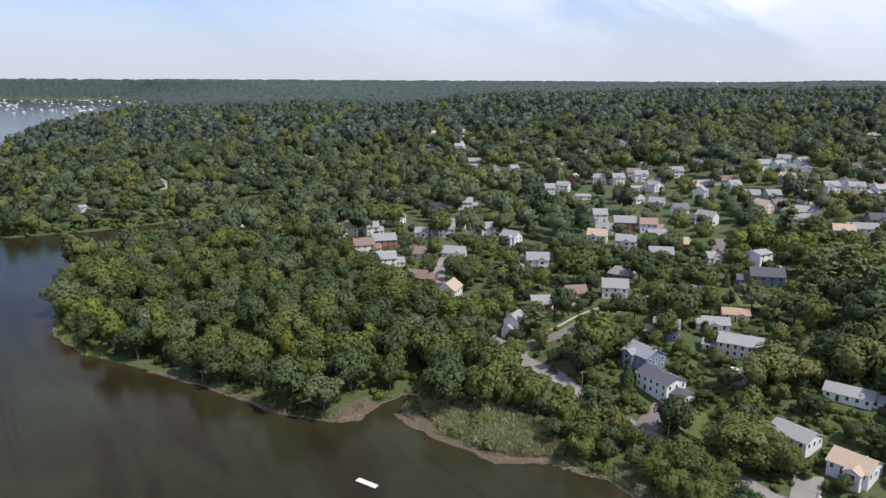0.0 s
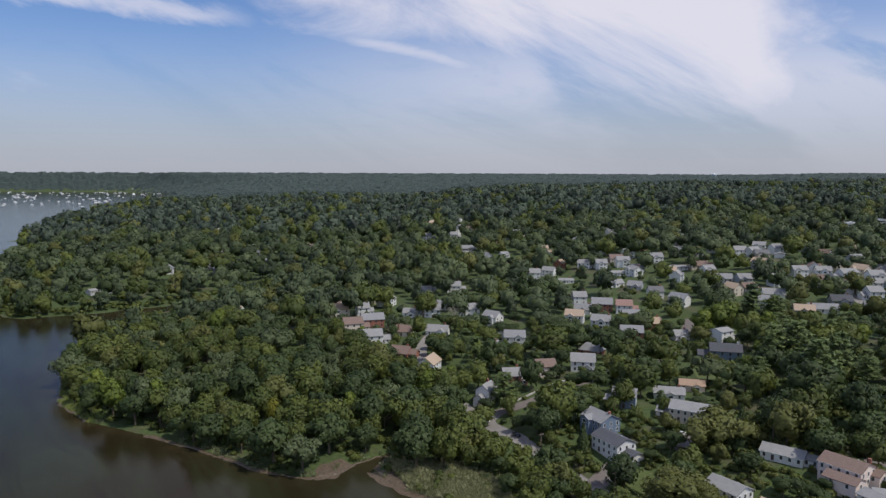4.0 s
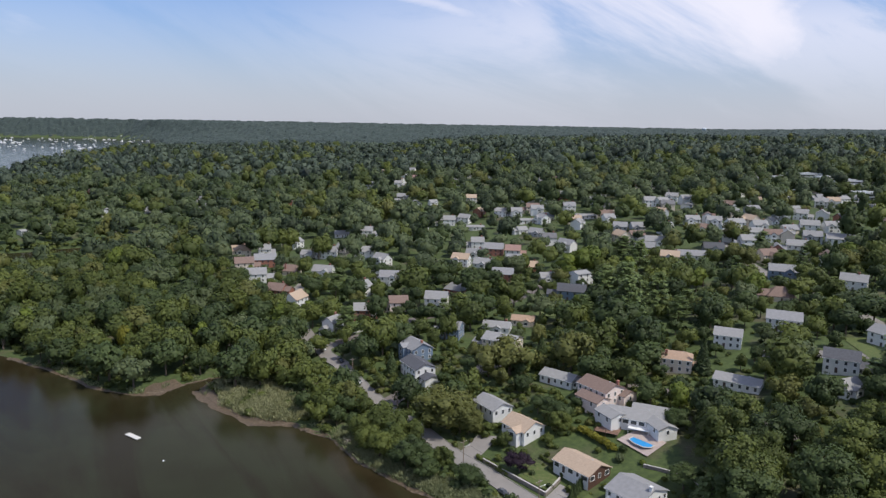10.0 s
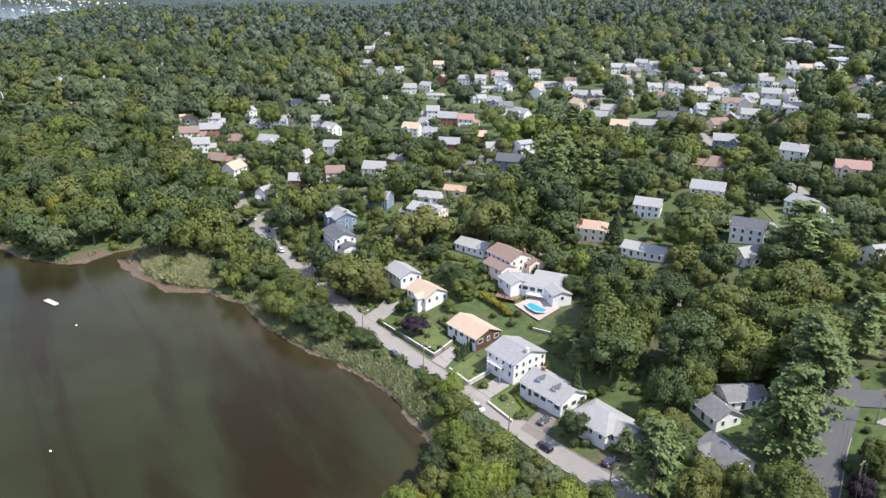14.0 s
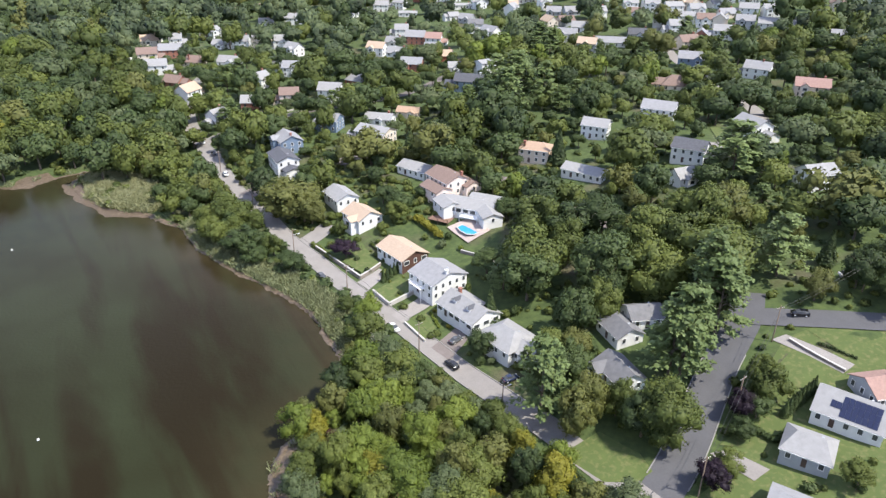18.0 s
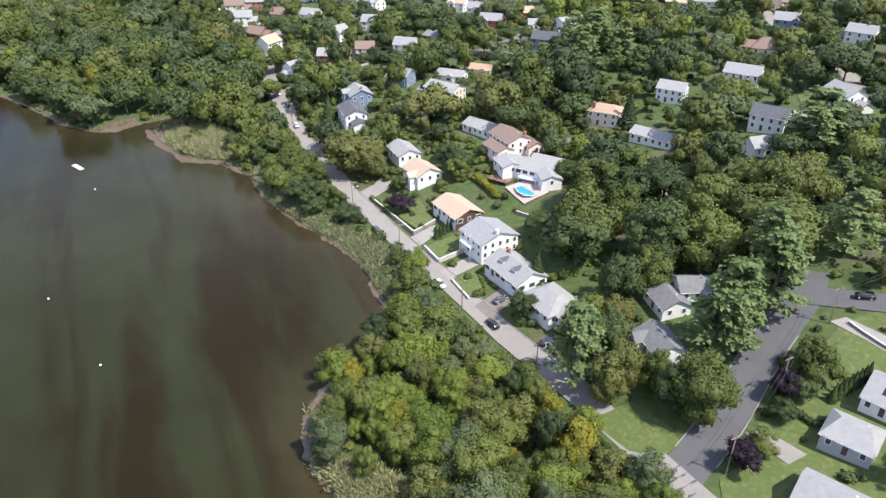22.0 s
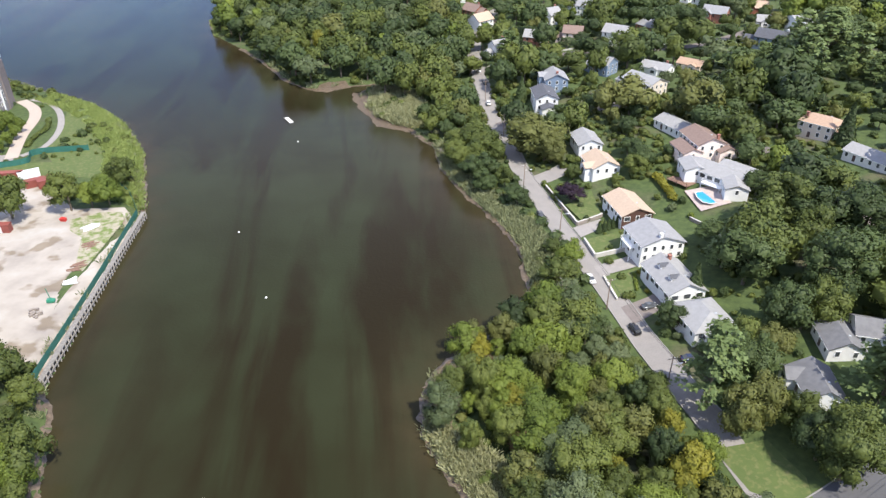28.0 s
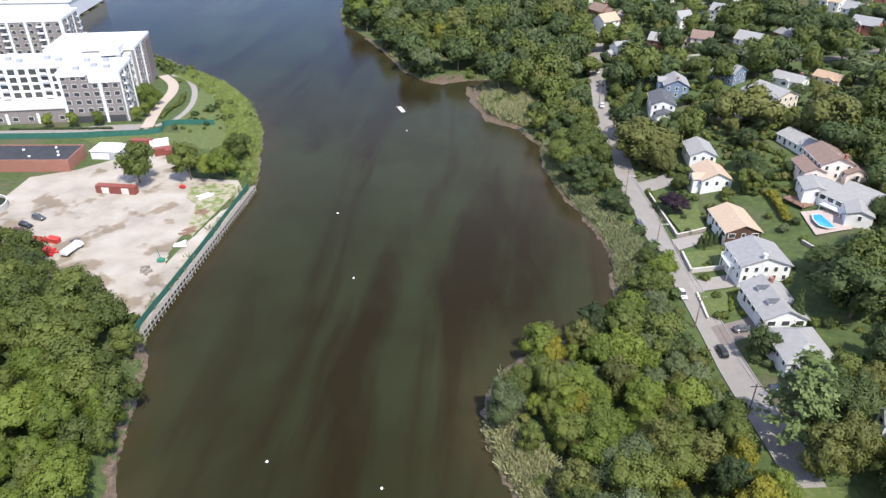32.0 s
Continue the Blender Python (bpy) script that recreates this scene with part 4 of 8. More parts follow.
house(26.2, 299.4, turn=-62, L=11, D=9, storeys=2, roof=ROOF_GREY, wall=WALL_BLUE, pitch=0.5, wing=(-2,5,2,2,None), chimney=(5,0), label="blue-grey shingled house with brick chimney")
house(27.3, 282.4, turn=-62, L=13, D=8.5, storeys=2, roof=ROOF_DARK, pitch=0.42, label="white house with dark charcoal roof", annex=1)
house(85.1, 266.0, turn=-40, L=13, D=8, storeys=1, roof=ROOF_PALE, pitch=0.4, label="low white house with pale grey roof", annex=1)
house(96.9, 247.6, turn=-55, L=12.5, D=9.5, storeys=2, lift=1.2, roof=ROOF_BROWN, wall=WALL_PINK, pitch=0.42, extra=((2.5,-7.0,10.5,7,1,0,ROOF_BROWN,0.3),(5.5,5.5,8,7,1,0,ROOF_BROWN,0.6)), chimney=(6.2,2), label="pale pink stucco house with brown roofs")
house(105.2, 228.9, turn=-25, L=17, D=9, storeys=1, lift=1.0, roof=ROOF_PALE, pitch=0.36, extra=((8.5,-4.5,10,7,1,-50,ROOF_PALE,0.2),(-8,-2.5,9,7.5,1,-40,ROOF_PALE,0.2),(4,6,12,7.5,1,0,ROOF_PALE,0.5)), balcony=(2,7,2.6,0.4), label="low white house with grey roof beside the pool", windows=("wide",))
house(64.8, 332.6, turn=-15, L=12, D=9, storeys=1, roof=ROOF_PALE, pitch=0.45, label="white house with light roof", near=False, front=(0, 1))
house(78.7, 342.3, turn=-15, L=10, D=8, storeys=1, roof=ROOF_ORANGE, wall=WALL_CREAM, pitch=0.45, label="cream house with orange-tan roof", near=False, front=(0, 1))
house(64.9, 304.6, turn=-30, L=14, D=10, storeys=2, roof=ROOF_PALE, pitch=0.4, label="cream house with broad pale roof", wall=WALL_CREAM, annex=-1)
house(42.1, 322.9, turn=-20, L=9, D=8, storeys=2, roof=ROOF_GREY, wall=WALL_BLUE, label="blue-grey gabled house by the street", annex=-1)
house(133.4, 273.1, turn=-20, L=11, D=9, storeys=2, roof=ROOF_ORANGE, wall=WALL_CREAM, pitch=0.4, hip=.6, chimney=(-4,-3), label="cream house with orange tiled hip roof", annex=1)
house(150.3, 252.2, turn=-35, L=15, D=8, storeys=1, roof=ROOF_PALE, pitch=0.4, label="long low house with pale grey roof")
house(192.1, 305.0, turn=-25, L=13, D=10, storeys=2, roof=ROOF_GREY, pitch=0.5, wing=(3,5,3,1,None), label="white house with porch and grey roof")
house(161.5, 291.1, turn=-25, L=10, D=8, storeys=2, roof=ROOF_PALE, label="white house behind pines")
house(190.4, 255.3, turn=-30, L=11, D=9, storeys=2, roof=ROOF_DARK, label="white house with dark solar-panelled roof", annex=1)
house(214.7, 356.2, turn=-15, L=12, D=11, storeys=1, roof=ROOF_BROWN, hip=.8, wall=WALL_CREAM, label="cream house with brown hipped roof", near=False, front=(0, 1), annex=-1)
house(147.9, 156.4, turn=10, L=8, D=7, storeys=1, roof=ROOF_SLATE, label="white cottage among trees", annex=1)
house(140.9, 151.0, turn=-70, L=9, D=7, storeys=1, roof=ROOF_SLATE, label="white house with dark grey roof under pines")
house(137.2, 134.4, turn=-70, L=9.5, D=7, storeys=1, roof=ROOF_SLATE, pitch=.6, wing=(-3,4.5,2,1,None), label="white gabled house with weathered grey roof")
house(170.5, 108.5, turn=-34, L=8.5, D=8, storeys=1, lift=.6, roof=ROOF_PALE, pitch=.5, label="pale grey house with light hipped roof", wall=WALL_GREY, hip=.5)
house(183.6, 117.3, turn=-38, L=12.5, D=10, storeys=1, roof=ROOF_PALE, pitch=.6, wall=WALL_WHITE, label="white house with pale roof and solar panels")
house(192.4, 123.0, turn=10, L=8, D=8, storeys=1, roof=ROOF_RED, pitch=.5, wall=WALL_GREY, label="grey-shingled house with faded red roof")
house(162.0, 91.8, turn=-34, L=11, D=9, storeys=1, roof=ROOF_GREY, wall=WALL_BLUE, label="light blue house beside the dark road")
house(222.8, 222.4, turn=15, L=10, D=8, storeys=2, roof=ROOF_PALE, label="white gabled house among tall trees")
house(-110.4, 507.5, turn=20, L=12, storeys=2, roof=ROOF_TAN, wall=WALL_CREAM, label="cream house with tan roof", near=False, front=(0, 1))
house(-95.0, 459.2, turn=20, L=11, storeys=2, roof=ROOF_BROWN, wall=WALL_CREAM, label="beige house with brown roof", near=False, front=(0, 1), annex=1)
house(-81.1, 434.9, turn=15, L=12, storeys=2, roof=ROOF_PALE, label="white colonial house with grey roof", near=False, front=(0, 1), annex=1)
house(-83.6, 470.4, turn=15, L=13, storeys=2, roof=ROOF_GREY, wall=BRICK, label="red brick house with grey roof", near=False, front=(0, 1), annex=-1)
house(-94.5, 512.1, turn=15, L=8, storeys=2, roof=ROOF_PALE, label="narrow white house among others", near=False, front=(0, 1), annex=1)
house(-62.8, 452.6, turn=-10, L=11, storeys=1, roof=ROOF_BROWN, wall=WALL_CREAM, hip=.5, chimney=(-2,-3), label="cream bungalow with brown roof and chimney", near=False, front=(0, 1), annex=-1)
house(-61.5, 409.9, turn=-20, L=10, storeys=1, roof=ROOF_BROWN, wall=BRICK, label="low brick house with brown roof", near=False, front=(0, 1), annex=1)
house(-45.2, 383.0, turn=70, L=11, storeys=2, roof=ROOF_TAN, wall=WALL_WHITE, label="white house with tan gabled roof", near=False, front=(0, 1), annex=1)
house(-40.8, 453.5, turn=-15, L=12, storeys=1, roof=ROOF_PALE, wing=(3,5,2,1,None), label="white house with pale green-grey roof", near=False, front=(0, 1))
house(-44.7, 501.4, turn=0, L=10, storeys=2, roof=ROOF_GREY, label="white house with grey roof", near=False, front=(0, 1), annex=-1)
house(-27.9, 597.6, turn=0, L=10, storeys=2, roof=ROOF_PALE, label="white house with pale roof", near=False, front=(0, 1), annex=1)
house(-17.8, 503.7, turn=10, L=9, storeys=2, roof=ROOF_PALE, label="white house with light roof", near=False, front=(0, 1), annex=-1)
house(-4.4, 481.3, turn=-40, L=10, storeys=2, roof=ROOF_PALE, wing=(2,4,2,2,None), label="white house with steep gables", near=False, front=(0, 1))
house(4.7, 429.7, turn=-5, L=11, storeys=2, roof=ROOF_GREY, label="white house with grey-tan roof", near=False, front=(0, 1))
house(-9.3, 402.7, turn=60, L=8, storeys=2, roof=ROOF_PALE, label="white house behind trees", near=False, front=(0, 1), annex=-1)
house(-4.5, 358.1, turn=5, L=8, D=8, storeys=2, roof=ROOF_PALE, wall=BRICK, label="red brick house with pale roof", near=False, front=(0, 1), annex=1)
house(-17.7, 342.3, turn=60, L=8, D=7, storeys=2, roof=ROOF_PALE, label="narrow white house by the street", near=False, front=(0, 1), annex=-1)
house(13.6, 369.4, turn=10, L=9, D=8, storeys=2, roof=ROOF_BROWN, wall=WALL_PINK, label="peach house with brown roof", near=False, front=(0, 1), annex=-1)
house(34.6, 377.5, turn=-10, L=11, D=9, storeys=2, roof=ROOF_PALE, wing=(2,4,2,1,None), label="white house with grey gables", near=False, front=(0, 1))
house(46.1, 408.3, turn=-35, L=11, storeys=1, roof=ROOF_GREY, wall=BRICK, label="low brick house with grey hip roof", hip=.6, near=False, front=(0, 1))
house(42.9, 640.9, turn=0, L=12, storeys=2, roof=ROOF_PALE, label="white house with pale blue-grey roof", near=False, front=(0, 1), annex=-1)
house(65.4, 542.5, turn=0, L=9, storeys=2, roof=ROOF_PALE, label="white house with light roof", near=False, front=(0, 1), annex=-1)
house(76.6, 517.3, turn=-10, L=13, D=10, storeys=2, roof=ROOF_GREY, wall=BRICK, label="large red brick house with grey roof", near=False, front=(0, 1), annex=-1)
house(89.9, 507.7, turn=-10, L=10, storeys=2, roof=ROOF_RED, label="white house with red-brown roof", near=False, front=(0, 1), annex=1)
house(51.2, 486.1, turn=-20, L=11, storeys=2, roof=ROOF_TAN, label="white house with tan roof", wing=(-2,4,2,2,None), near=False, front=(0, 1))
house(65.8, 472.3, turn=-20, L=11, storeys=2, roof=ROOF_PALE, chimney=(5,0), label="white house with brick chimney", near=False, front=(0, 1))
house(76.7, 439.3, turn=-10, L=12, D=9, storeys=2, roof=ROOF_GREY, wall=BRICK, wing=(-3,4,2,2,None), label="red brick house with dark timbered gable", near=False, front=(0, 1))
house(120.5, 413.2, turn=30, L=9, D=9, storeys=3, roof=ROOF_PALE, pitch=.3, label="tall white gabled house", near=False, front=(0, 1), annex=1)
house(110.3, 381.8, turn=-15, L=14, D=9, storeys=2, roof=ROOF_DARK, wall=WALL_BLUE, label="half-timbered house with dark roof", chimney=(6,0), chimney_mat=WALL_WHITE, near=False, front=(0, 1), annex=-1)
house(238.0, 402.1, turn=-20, L=14, storeys=2, roof=ROOF_GREY, wall=WALL_BLUE, wing=(3,5,2,2,None), label="dark blue house with white trim", near=False, front=(0, 1))
house(264.6, 375.6, turn=-35, L=12, storeys=2, roof=ROOF_PALE, chimney=(2,0), label="white house with steep pale roof", near=False, front=(0, 1), annex=-1)
house(249.0, 447.4, turn=20, L=12, storeys=2, roof=ROOF_BROWN, wall=WALL_CREAM, label="cream house with brown gables", wing=(0,5,2,2,None), near=False, front=(0, 1))
house(193.9, 506.0, turn=-15, L=13, storeys=1, roof=ROOF_PALE, label="white house with pale roof", wing=(3,5,2,1,None), near=False, front=(0, 1))
house(204.4, 463.2, turn=-10, L=18, D=8, storeys=1, roof=ROOF_GREY, label="long low house with grey-green roof", near=False, front=(0, 1), annex=-1)
house(226.8, 480.7, turn=-10, L=12, storeys=1, roof=ROOF_DARK, wall=WALL_GREY, label="grey house with dark roof", near=False, front=(0, 1))
house(254.0, 489.5, turn=0, L=9, storeys=2, roof=ROOF_PALE, label="white house with light roof", near=False, front=(0, 1), annex=-1)
house(278.2, 502.7, turn=-10, L=11, storeys=2, roof=ROOF_BROWN, label="white house with brown roof", near=False, front=(0, 1))
house(280.2, 469.4, turn=-20, L=13, storeys=2, roof=ROOF_PALE, label="white house with pale green-grey roof", near=False, front=(0, 1), annex=-1)
house(302.3, 493.4, turn=-20, L=11, storeys=2, roof=ROOF_GREY, wall=WALL_GREY, label="grey house with darker roof", near=False, front=(0, 1))
house(313.4, 483.2, turn=-20, L=11, storeys=2, roof=ROOF_PALE, label="white house with grey roof", near=False, front=(0, 1), annex=1)
house(317.9, 528.3, turn=-20, L=12, storeys=2, roof=ROOF_PALE, label="white house with pale roof", near=False, front=(0, 1), annex=-1)
house(281.7, 533.4, turn=0, L=10, storeys=2, roof=ROOF_PALE, label="white house with pale roof", near=False, front=(0, 1))
house(230.8, 650.1, turn=0, L=10, storeys=2, roof=ROOF_PALE, label="white house with pale roof", near=False, front=(0, 1), annex=1)
house(180.4, 612.5, turn=0, L=13, storeys=1, roof=ROOF_BROWN, label="low house with brown roof", wall=WALL_CREAM, near=False, front=(0, 1), annex=1)
house(156.9, 654.7, turn=0, L=10, storeys=2, roof=ROOF_GREY, label="white house with grey roof", near=False, front=(0, 1))
house(124.6, 670.4, turn=0, L=11, storeys=2, roof=ROOF_BROWN, label="house with brown roof", wall=WALL_CREAM, near=False, front=(0, 1), annex=-1)
house(107.9, 657.9, turn=0, L=9, storeys=2, roof=ROOF_PALE, label="white house with pale roof", near=False, front=(0, 1))
house(69.5, 761.3, turn=0, L=10, storeys=2, roof=ROOF_TAN, label="cream house with tan roof", near=False, front=(0, 1), annex=1)
house(-58.1, 972.2, turn=0, L=13, storeys=2, roof=ROOF_GREY, label="white house with grey roof", near=False, front=(0, 1), annex=1)
house(-20.8, 938.1, turn=0, L=9, storeys=2, roof=ROOF_PALE, label="white gabled house among trees", near=False, front=(0, 1), annex=1)
house(2.9, 973.9, turn=0, L=11, storeys=2, roof=ROOF_RED, label="house with faded red roof", wall=WALL_CREAM, near=False, front=(0, 1))
house(-6.9, 812.0, turn=0, L=14, storeys=1, roof=ROOF_GREY, label="long house with grey roof", wall=WALL_GREY, near=False, front=(0, 1))
house(-416.7, 1197.0, turn=0, L=12, storeys=2, roof=ROOF_PALE, label="white house among trees", near=False, front=(0, 1))
house(-283.1, 676.8, turn=20, L=13, storeys=2, roof=ROOF_BROWN, wall=WALL_CREAM, label="tan gabled house by the inlet", wing=(2,5,2,2,None), near=False, front=(0, 1))
house(-500.3, 1044.9, turn=0, L=12, storeys=1, roof=ROOF_PALE, label="low white house among trees", near=False, front=(0, 1))
house(-342.2, 1156.4, turn=0, L=10, storeys=2, roof=ROOF_PALE, label="white house among trees", near=False, front=(0, 1))
house(276.0, 338.7, turn=-20, L=14, storeys=2, roof=ROOF_RED, wall=WALL_CREAM, label="house with reddish-brown roof", near=False, front=(0, 1))

house(-60.3, 501.7, turn=-12, L=8, D=7.5, storeys=1, roof=ROOF_PALE, label="small white house half hidden by garden trees", near=False, front=(0, 1))
house(-51, 600.8, turn=8, L=8, D=7.5, storeys=1, roof=ROOF_PALE, label="small white house half hidden by garden trees", near=False, front=(0, 1), annex=1)
house(9.7, 750.6, turn=-70, L=10, storeys=1, roof=ROOF_GREY, wall=WALL_GREY, label="grey house with weathered grey roof among trees", near=False, front=(0, 1))
house(27.7, 752.5, turn=25, L=8, D=7.5, storeys=1, roof=ROOF_PALE, label="small white house half hidden by garden trees", near=False, front=(0, 1))
house(59, 649.5, turn=-30, L=10, D=8.5, storeys=2, roof=ROOF_PALE, pitch=0.7, label="white gabled house with pale roof among trees", near=False, front=(0, 1), annex=-1)
house(73.9, 679.3, turn=60, L=9, storeys=2, roof=ROOF_TAN, wall=BRICK, label="brick house with pinkish tan roof", near=False, front=(0, 1))
house(67.2, 617.3, turn=0, L=14, D=8, storeys=1, roof=ROOF_PALE, pitch=0.35, label="long low house with pale roof among trees", near=False, front=(0, 1))
house(94, 668, turn=-12, L=10, D=8.5, storeys=2, roof=ROOF_PALE, pitch=0.7, label="white gabled house with pale roof among trees", near=False, front=(0, 1), annex=1)
house(113.7, 624.4, turn=8, L=14, D=8, storeys=1, roof=ROOF_PALE, pitch=0.35, label="long low house with pale roof among trees", near=False, front=(0, 1))
house(126.9, 616.6, turn=-70, L=12, D=9, storeys=2, roof=ROOF_PALE, pitch=0.6, label="broad white house with pale blue-grey roof", near=False, front=(0, 1))
house(104.5, 585.2, turn=25, L=8, D=7.5, storeys=1, roof=ROOF_PALE, label="small white house half hidden by garden trees", near=False, front=(0, 1), annex=-1)
house(115.4, 571, turn=-30, L=10, storeys=1, roof=ROOF_GREY, wall=WALL_GREY, label="grey house with weathered grey roof among trees", near=False, front=(0, 1))
house(151.1, 581, turn=60, L=10, D=8.5, storeys=2, roof=ROOF_PALE, pitch=0.7, label="white gabled house with pale roof among trees", near=False, front=(0, 1))
house(163.7, 615.2, turn=0, L=14, D=8, storeys=1, roof=ROOF_PALE, pitch=0.35, label="long low house with pale roof among trees", near=False, front=(0, 1), annex=1)
house(182, 561.8, turn=-12, L=10, storeys=1, roof=ROOF_GREY, wall=WALL_GREY, label="grey house with weathered grey roof among trees", near=False, front=(0, 1))
house(194, 555, turn=8, L=10, storeys=1, roof=ROOF_GREY, wall=WALL_GREY, label="grey house with weathered grey roof among trees", near=False, front=(0, 1))
house(173.2, 523.8, turn=-70, L=11, storeys=2, roof=ROOF_TAN, wall=WALL_CREAM, label="cream house with tan roof among trees", near=False, front=(0, 1), annex=-1)
house(241.3, 646.5, turn=25, L=10, D=8.5, storeys=2, roof=ROOF_PALE, pitch=0.7, label="white gabled house with pale roof among trees", near=False, front=(0, 1))
house(259.6, 673.7, turn=-30, L=10, D=8.5, storeys=2, roof=ROOF_PALE, pitch=0.7, label="white gabled house with pale roof among trees", near=False, front=(0, 1))
house(262, 638, turn=60, L=14, D=8, storeys=1, roof=ROOF_PALE, pitch=0.35, label="long low house with pale roof among trees", near=False, front=(0, 1), annex=1)
house(240, 562, turn=0, L=10, D=8.5, storeys=2, roof=ROOF_PALE, pitch=0.7, label="white gabled house with pale roof among trees", near=False, front=(0, 1))
house(255.5, 556, turn=-12, L=10, D=8.5, storeys=2, roof=ROOF_PALE, pitch=0.7, label="white gabled house with pale roof among trees", near=False, front=(0, 1))
house(268, 545, turn=8, L=12, D=9, storeys=2, roof=ROOF_PALE, pitch=0.6, label="broad white house with pale blue-grey roof", near=False, front=(0, 1), annex=-1)
house(284, 554, turn=-70, L=11, storeys=2, roof=ROOF_TAN, wall=WALL_CREAM, label="cream house with tan roof among trees", near=False, front=(0, 1))
house(303.2, 558.6, turn=25, L=8, D=7.5, storeys=1, roof=ROOF_PALE, label="small white house half hidden by garden trees", near=False, front=(0, 1))
house(334.8, 575.2, turn=-30, L=10, D=8.5, storeys=2, roof=ROOF_PALE, pitch=0.7, label="white gabled house with pale roof among trees", near=False, front=(0, 1), annex=1)
house(351, 573, turn=60, L=10, D=8.5, storeys=2, roof=ROOF_PALE, pitch=0.7, label="white gabled house with pale roof among trees", near=False, front=(0, 1))
house(332, 524, turn=0, L=10, D=8.5, storeys=2, roof=ROOF_PALE, pitch=0.7, label="white gabled house with pale roof among trees", near=False, front=(0, 1))
house(267.7, 512, turn=-12, L=10, D=8.5, storeys=2, roof=ROOF_PALE, pitch=0.7, label="white gabled house with pale roof among trees", near=False, front=(0, 1), annex=-1)
house(415.5, 608.9, turn=8, L=10, D=8.5, storeys=2, roof=ROOF_PALE, pitch=0.7, label="white gabled house with pale roof among trees", near=False, front=(0, 1))
house(444.1, 678.4, turn=-70, L=10, D=8.5, storeys=2, roof=ROOF_PALE, pitch=0.7, label="white gabled house with pale roof among trees", near=False, front=(0, 1))
house(422.5, 671, turn=25, L=12, D=9, storeys=2, roof=ROOF_PALE, pitch=0.6, label="broad white house with pale blue-grey roof", near=False, front=(0, 1), annex=1)
house(388.5, 644.1, turn=-30, L=10, D=8.5, storeys=2, roof=ROOF_PALE, pitch=0.7, label="white gabled house with pale roof among trees", near=False, front=(0, 1))
house(399.8, 718.9, turn=60, L=10, D=8.5, storeys=2, roof=ROOF_PALE, pitch=0.7, label="white gabled house with pale roof among trees", near=False, front=(0, 1))
house(417.8, 699, turn=0, L=10, storeys=1, roof=ROOF_GREY, wall=WALL_GREY, label="grey house with weathered grey roof among trees", near=False, front=(0, 1), annex=-1)
house(428, 588, turn=-12, L=10, D=8.5, storeys=2, roof=ROOF_PALE, pitch=0.7, label="white gabled house with pale roof among trees", near=False, front=(0, 1))
house(103.5, 431.3, turn=8, L=8, D=7.5, storeys=1, roof=ROOF_PALE, label="small white house half hidden by garden trees", near=False, front=(0, 1))
house(223.4, 278.6, turn=-70, L=12, D=9, storeys=2, roof=ROOF_PALE, pitch=0.6, label="broad white house with pale blue-grey roof", near=False, front=(0, 1), annex=1)
house(182.5, 237.2, turn=25, L=8, D=7.5, storeys=1, roof=ROOF_PALE, label="small white house half hidden by garden trees", near=False, front=(0, 1))
house(-423.1, 832.1, turn=-30, L=10, D=8.5, storeys=2, roof=ROOF_PALE, pitch=0.7, label="white gabled house with pale roof among trees", near=False, front=(0, 1))
house(-526.9, 1098.1, turn=60, L=14, D=8, storeys=1, roof=ROOF_PALE, pitch=0.35, label="long low house with pale roof among trees", near=False, front=(0, 1), annex=-1)
house(-514.1, 1201.9, turn=0, L=14, D=8, storeys=1, roof=ROOF_PALE, pitch=0.35, label="long low house with pale roof among trees", near=False, front=(0, 1))
house(-550.2, 1496.6, turn=-12, L=10, D=8.5, storeys=2, roof=ROOF_PALE, pitch=0.7, label="white gabled house with pale roof among trees", near=False, front=(0, 1))
house(-398, 1205.4, turn=8, L=10, D=8.5, storeys=2, roof=ROOF_PALE, pitch=0.7, label="white gabled house with pale roof among trees", near=False, front=(0, 1), annex=1)
house(-316.7, 734.9, turn=-70, L=10, D=8.5, storeys=2, roof=ROOF_PALE, pitch=0.7, label="white gabled house with pale roof among trees", near=False, front=(0, 1))
house(-270, 747, turn=25, L=10, storeys=1, roof=ROOF_GREY, wall=WALL_GREY, label="grey house with weathered grey roof among trees", near=False, front=(0, 1))
house(-506.2, 941.2, turn=-30, L=10, D=8.5, storeys=2, roof=ROOF_PALE, pitch=0.7, label="white gabled house with pale roof among trees", near=False, front=(0, 1), annex=-1)
house(-346.6, 641.7, turn=60, L=14, D=8, storeys=1, roof=ROOF_PALE, pitch=0.35, label="long low house with pale roof among trees", near=False, front=(0, 1))
house(-489.1, 1168.7, turn=0, L=14, D=8, storeys=1, roof=ROOF_PALE, pitch=0.35, label="long low house with pale roof among trees", near=False, front=(0, 1))
house(-238.8, 823.2, turn=-12, L=10, storeys=1, roof=ROOF_GREY, wall=WALL_GREY, label="grey house with weathered grey roof among trees", near=False, front=(0, 1), annex=1)
house(-385.8, 788.2, turn=8, L=10, D=8.5, storeys=2, roof=ROOF_PALE, pitch=0.7, label="white gabled house with pale roof among trees", near=False, front=(0, 1))
house(-438, 1224.2, turn=-70, L=10, D=8.5, storeys=2, roof=ROOF_PALE, pitch=0.7, label="white gabled house with pale roof among trees", near=False, front=(0, 1))
house(-53.6, 1148.5, turn=25, L=11, storeys=2, roof=ROOF_TAN, wall=WALL_CREAM, label="cream house with tan roof among trees", near=False, front=(0, 1), annex=-1)
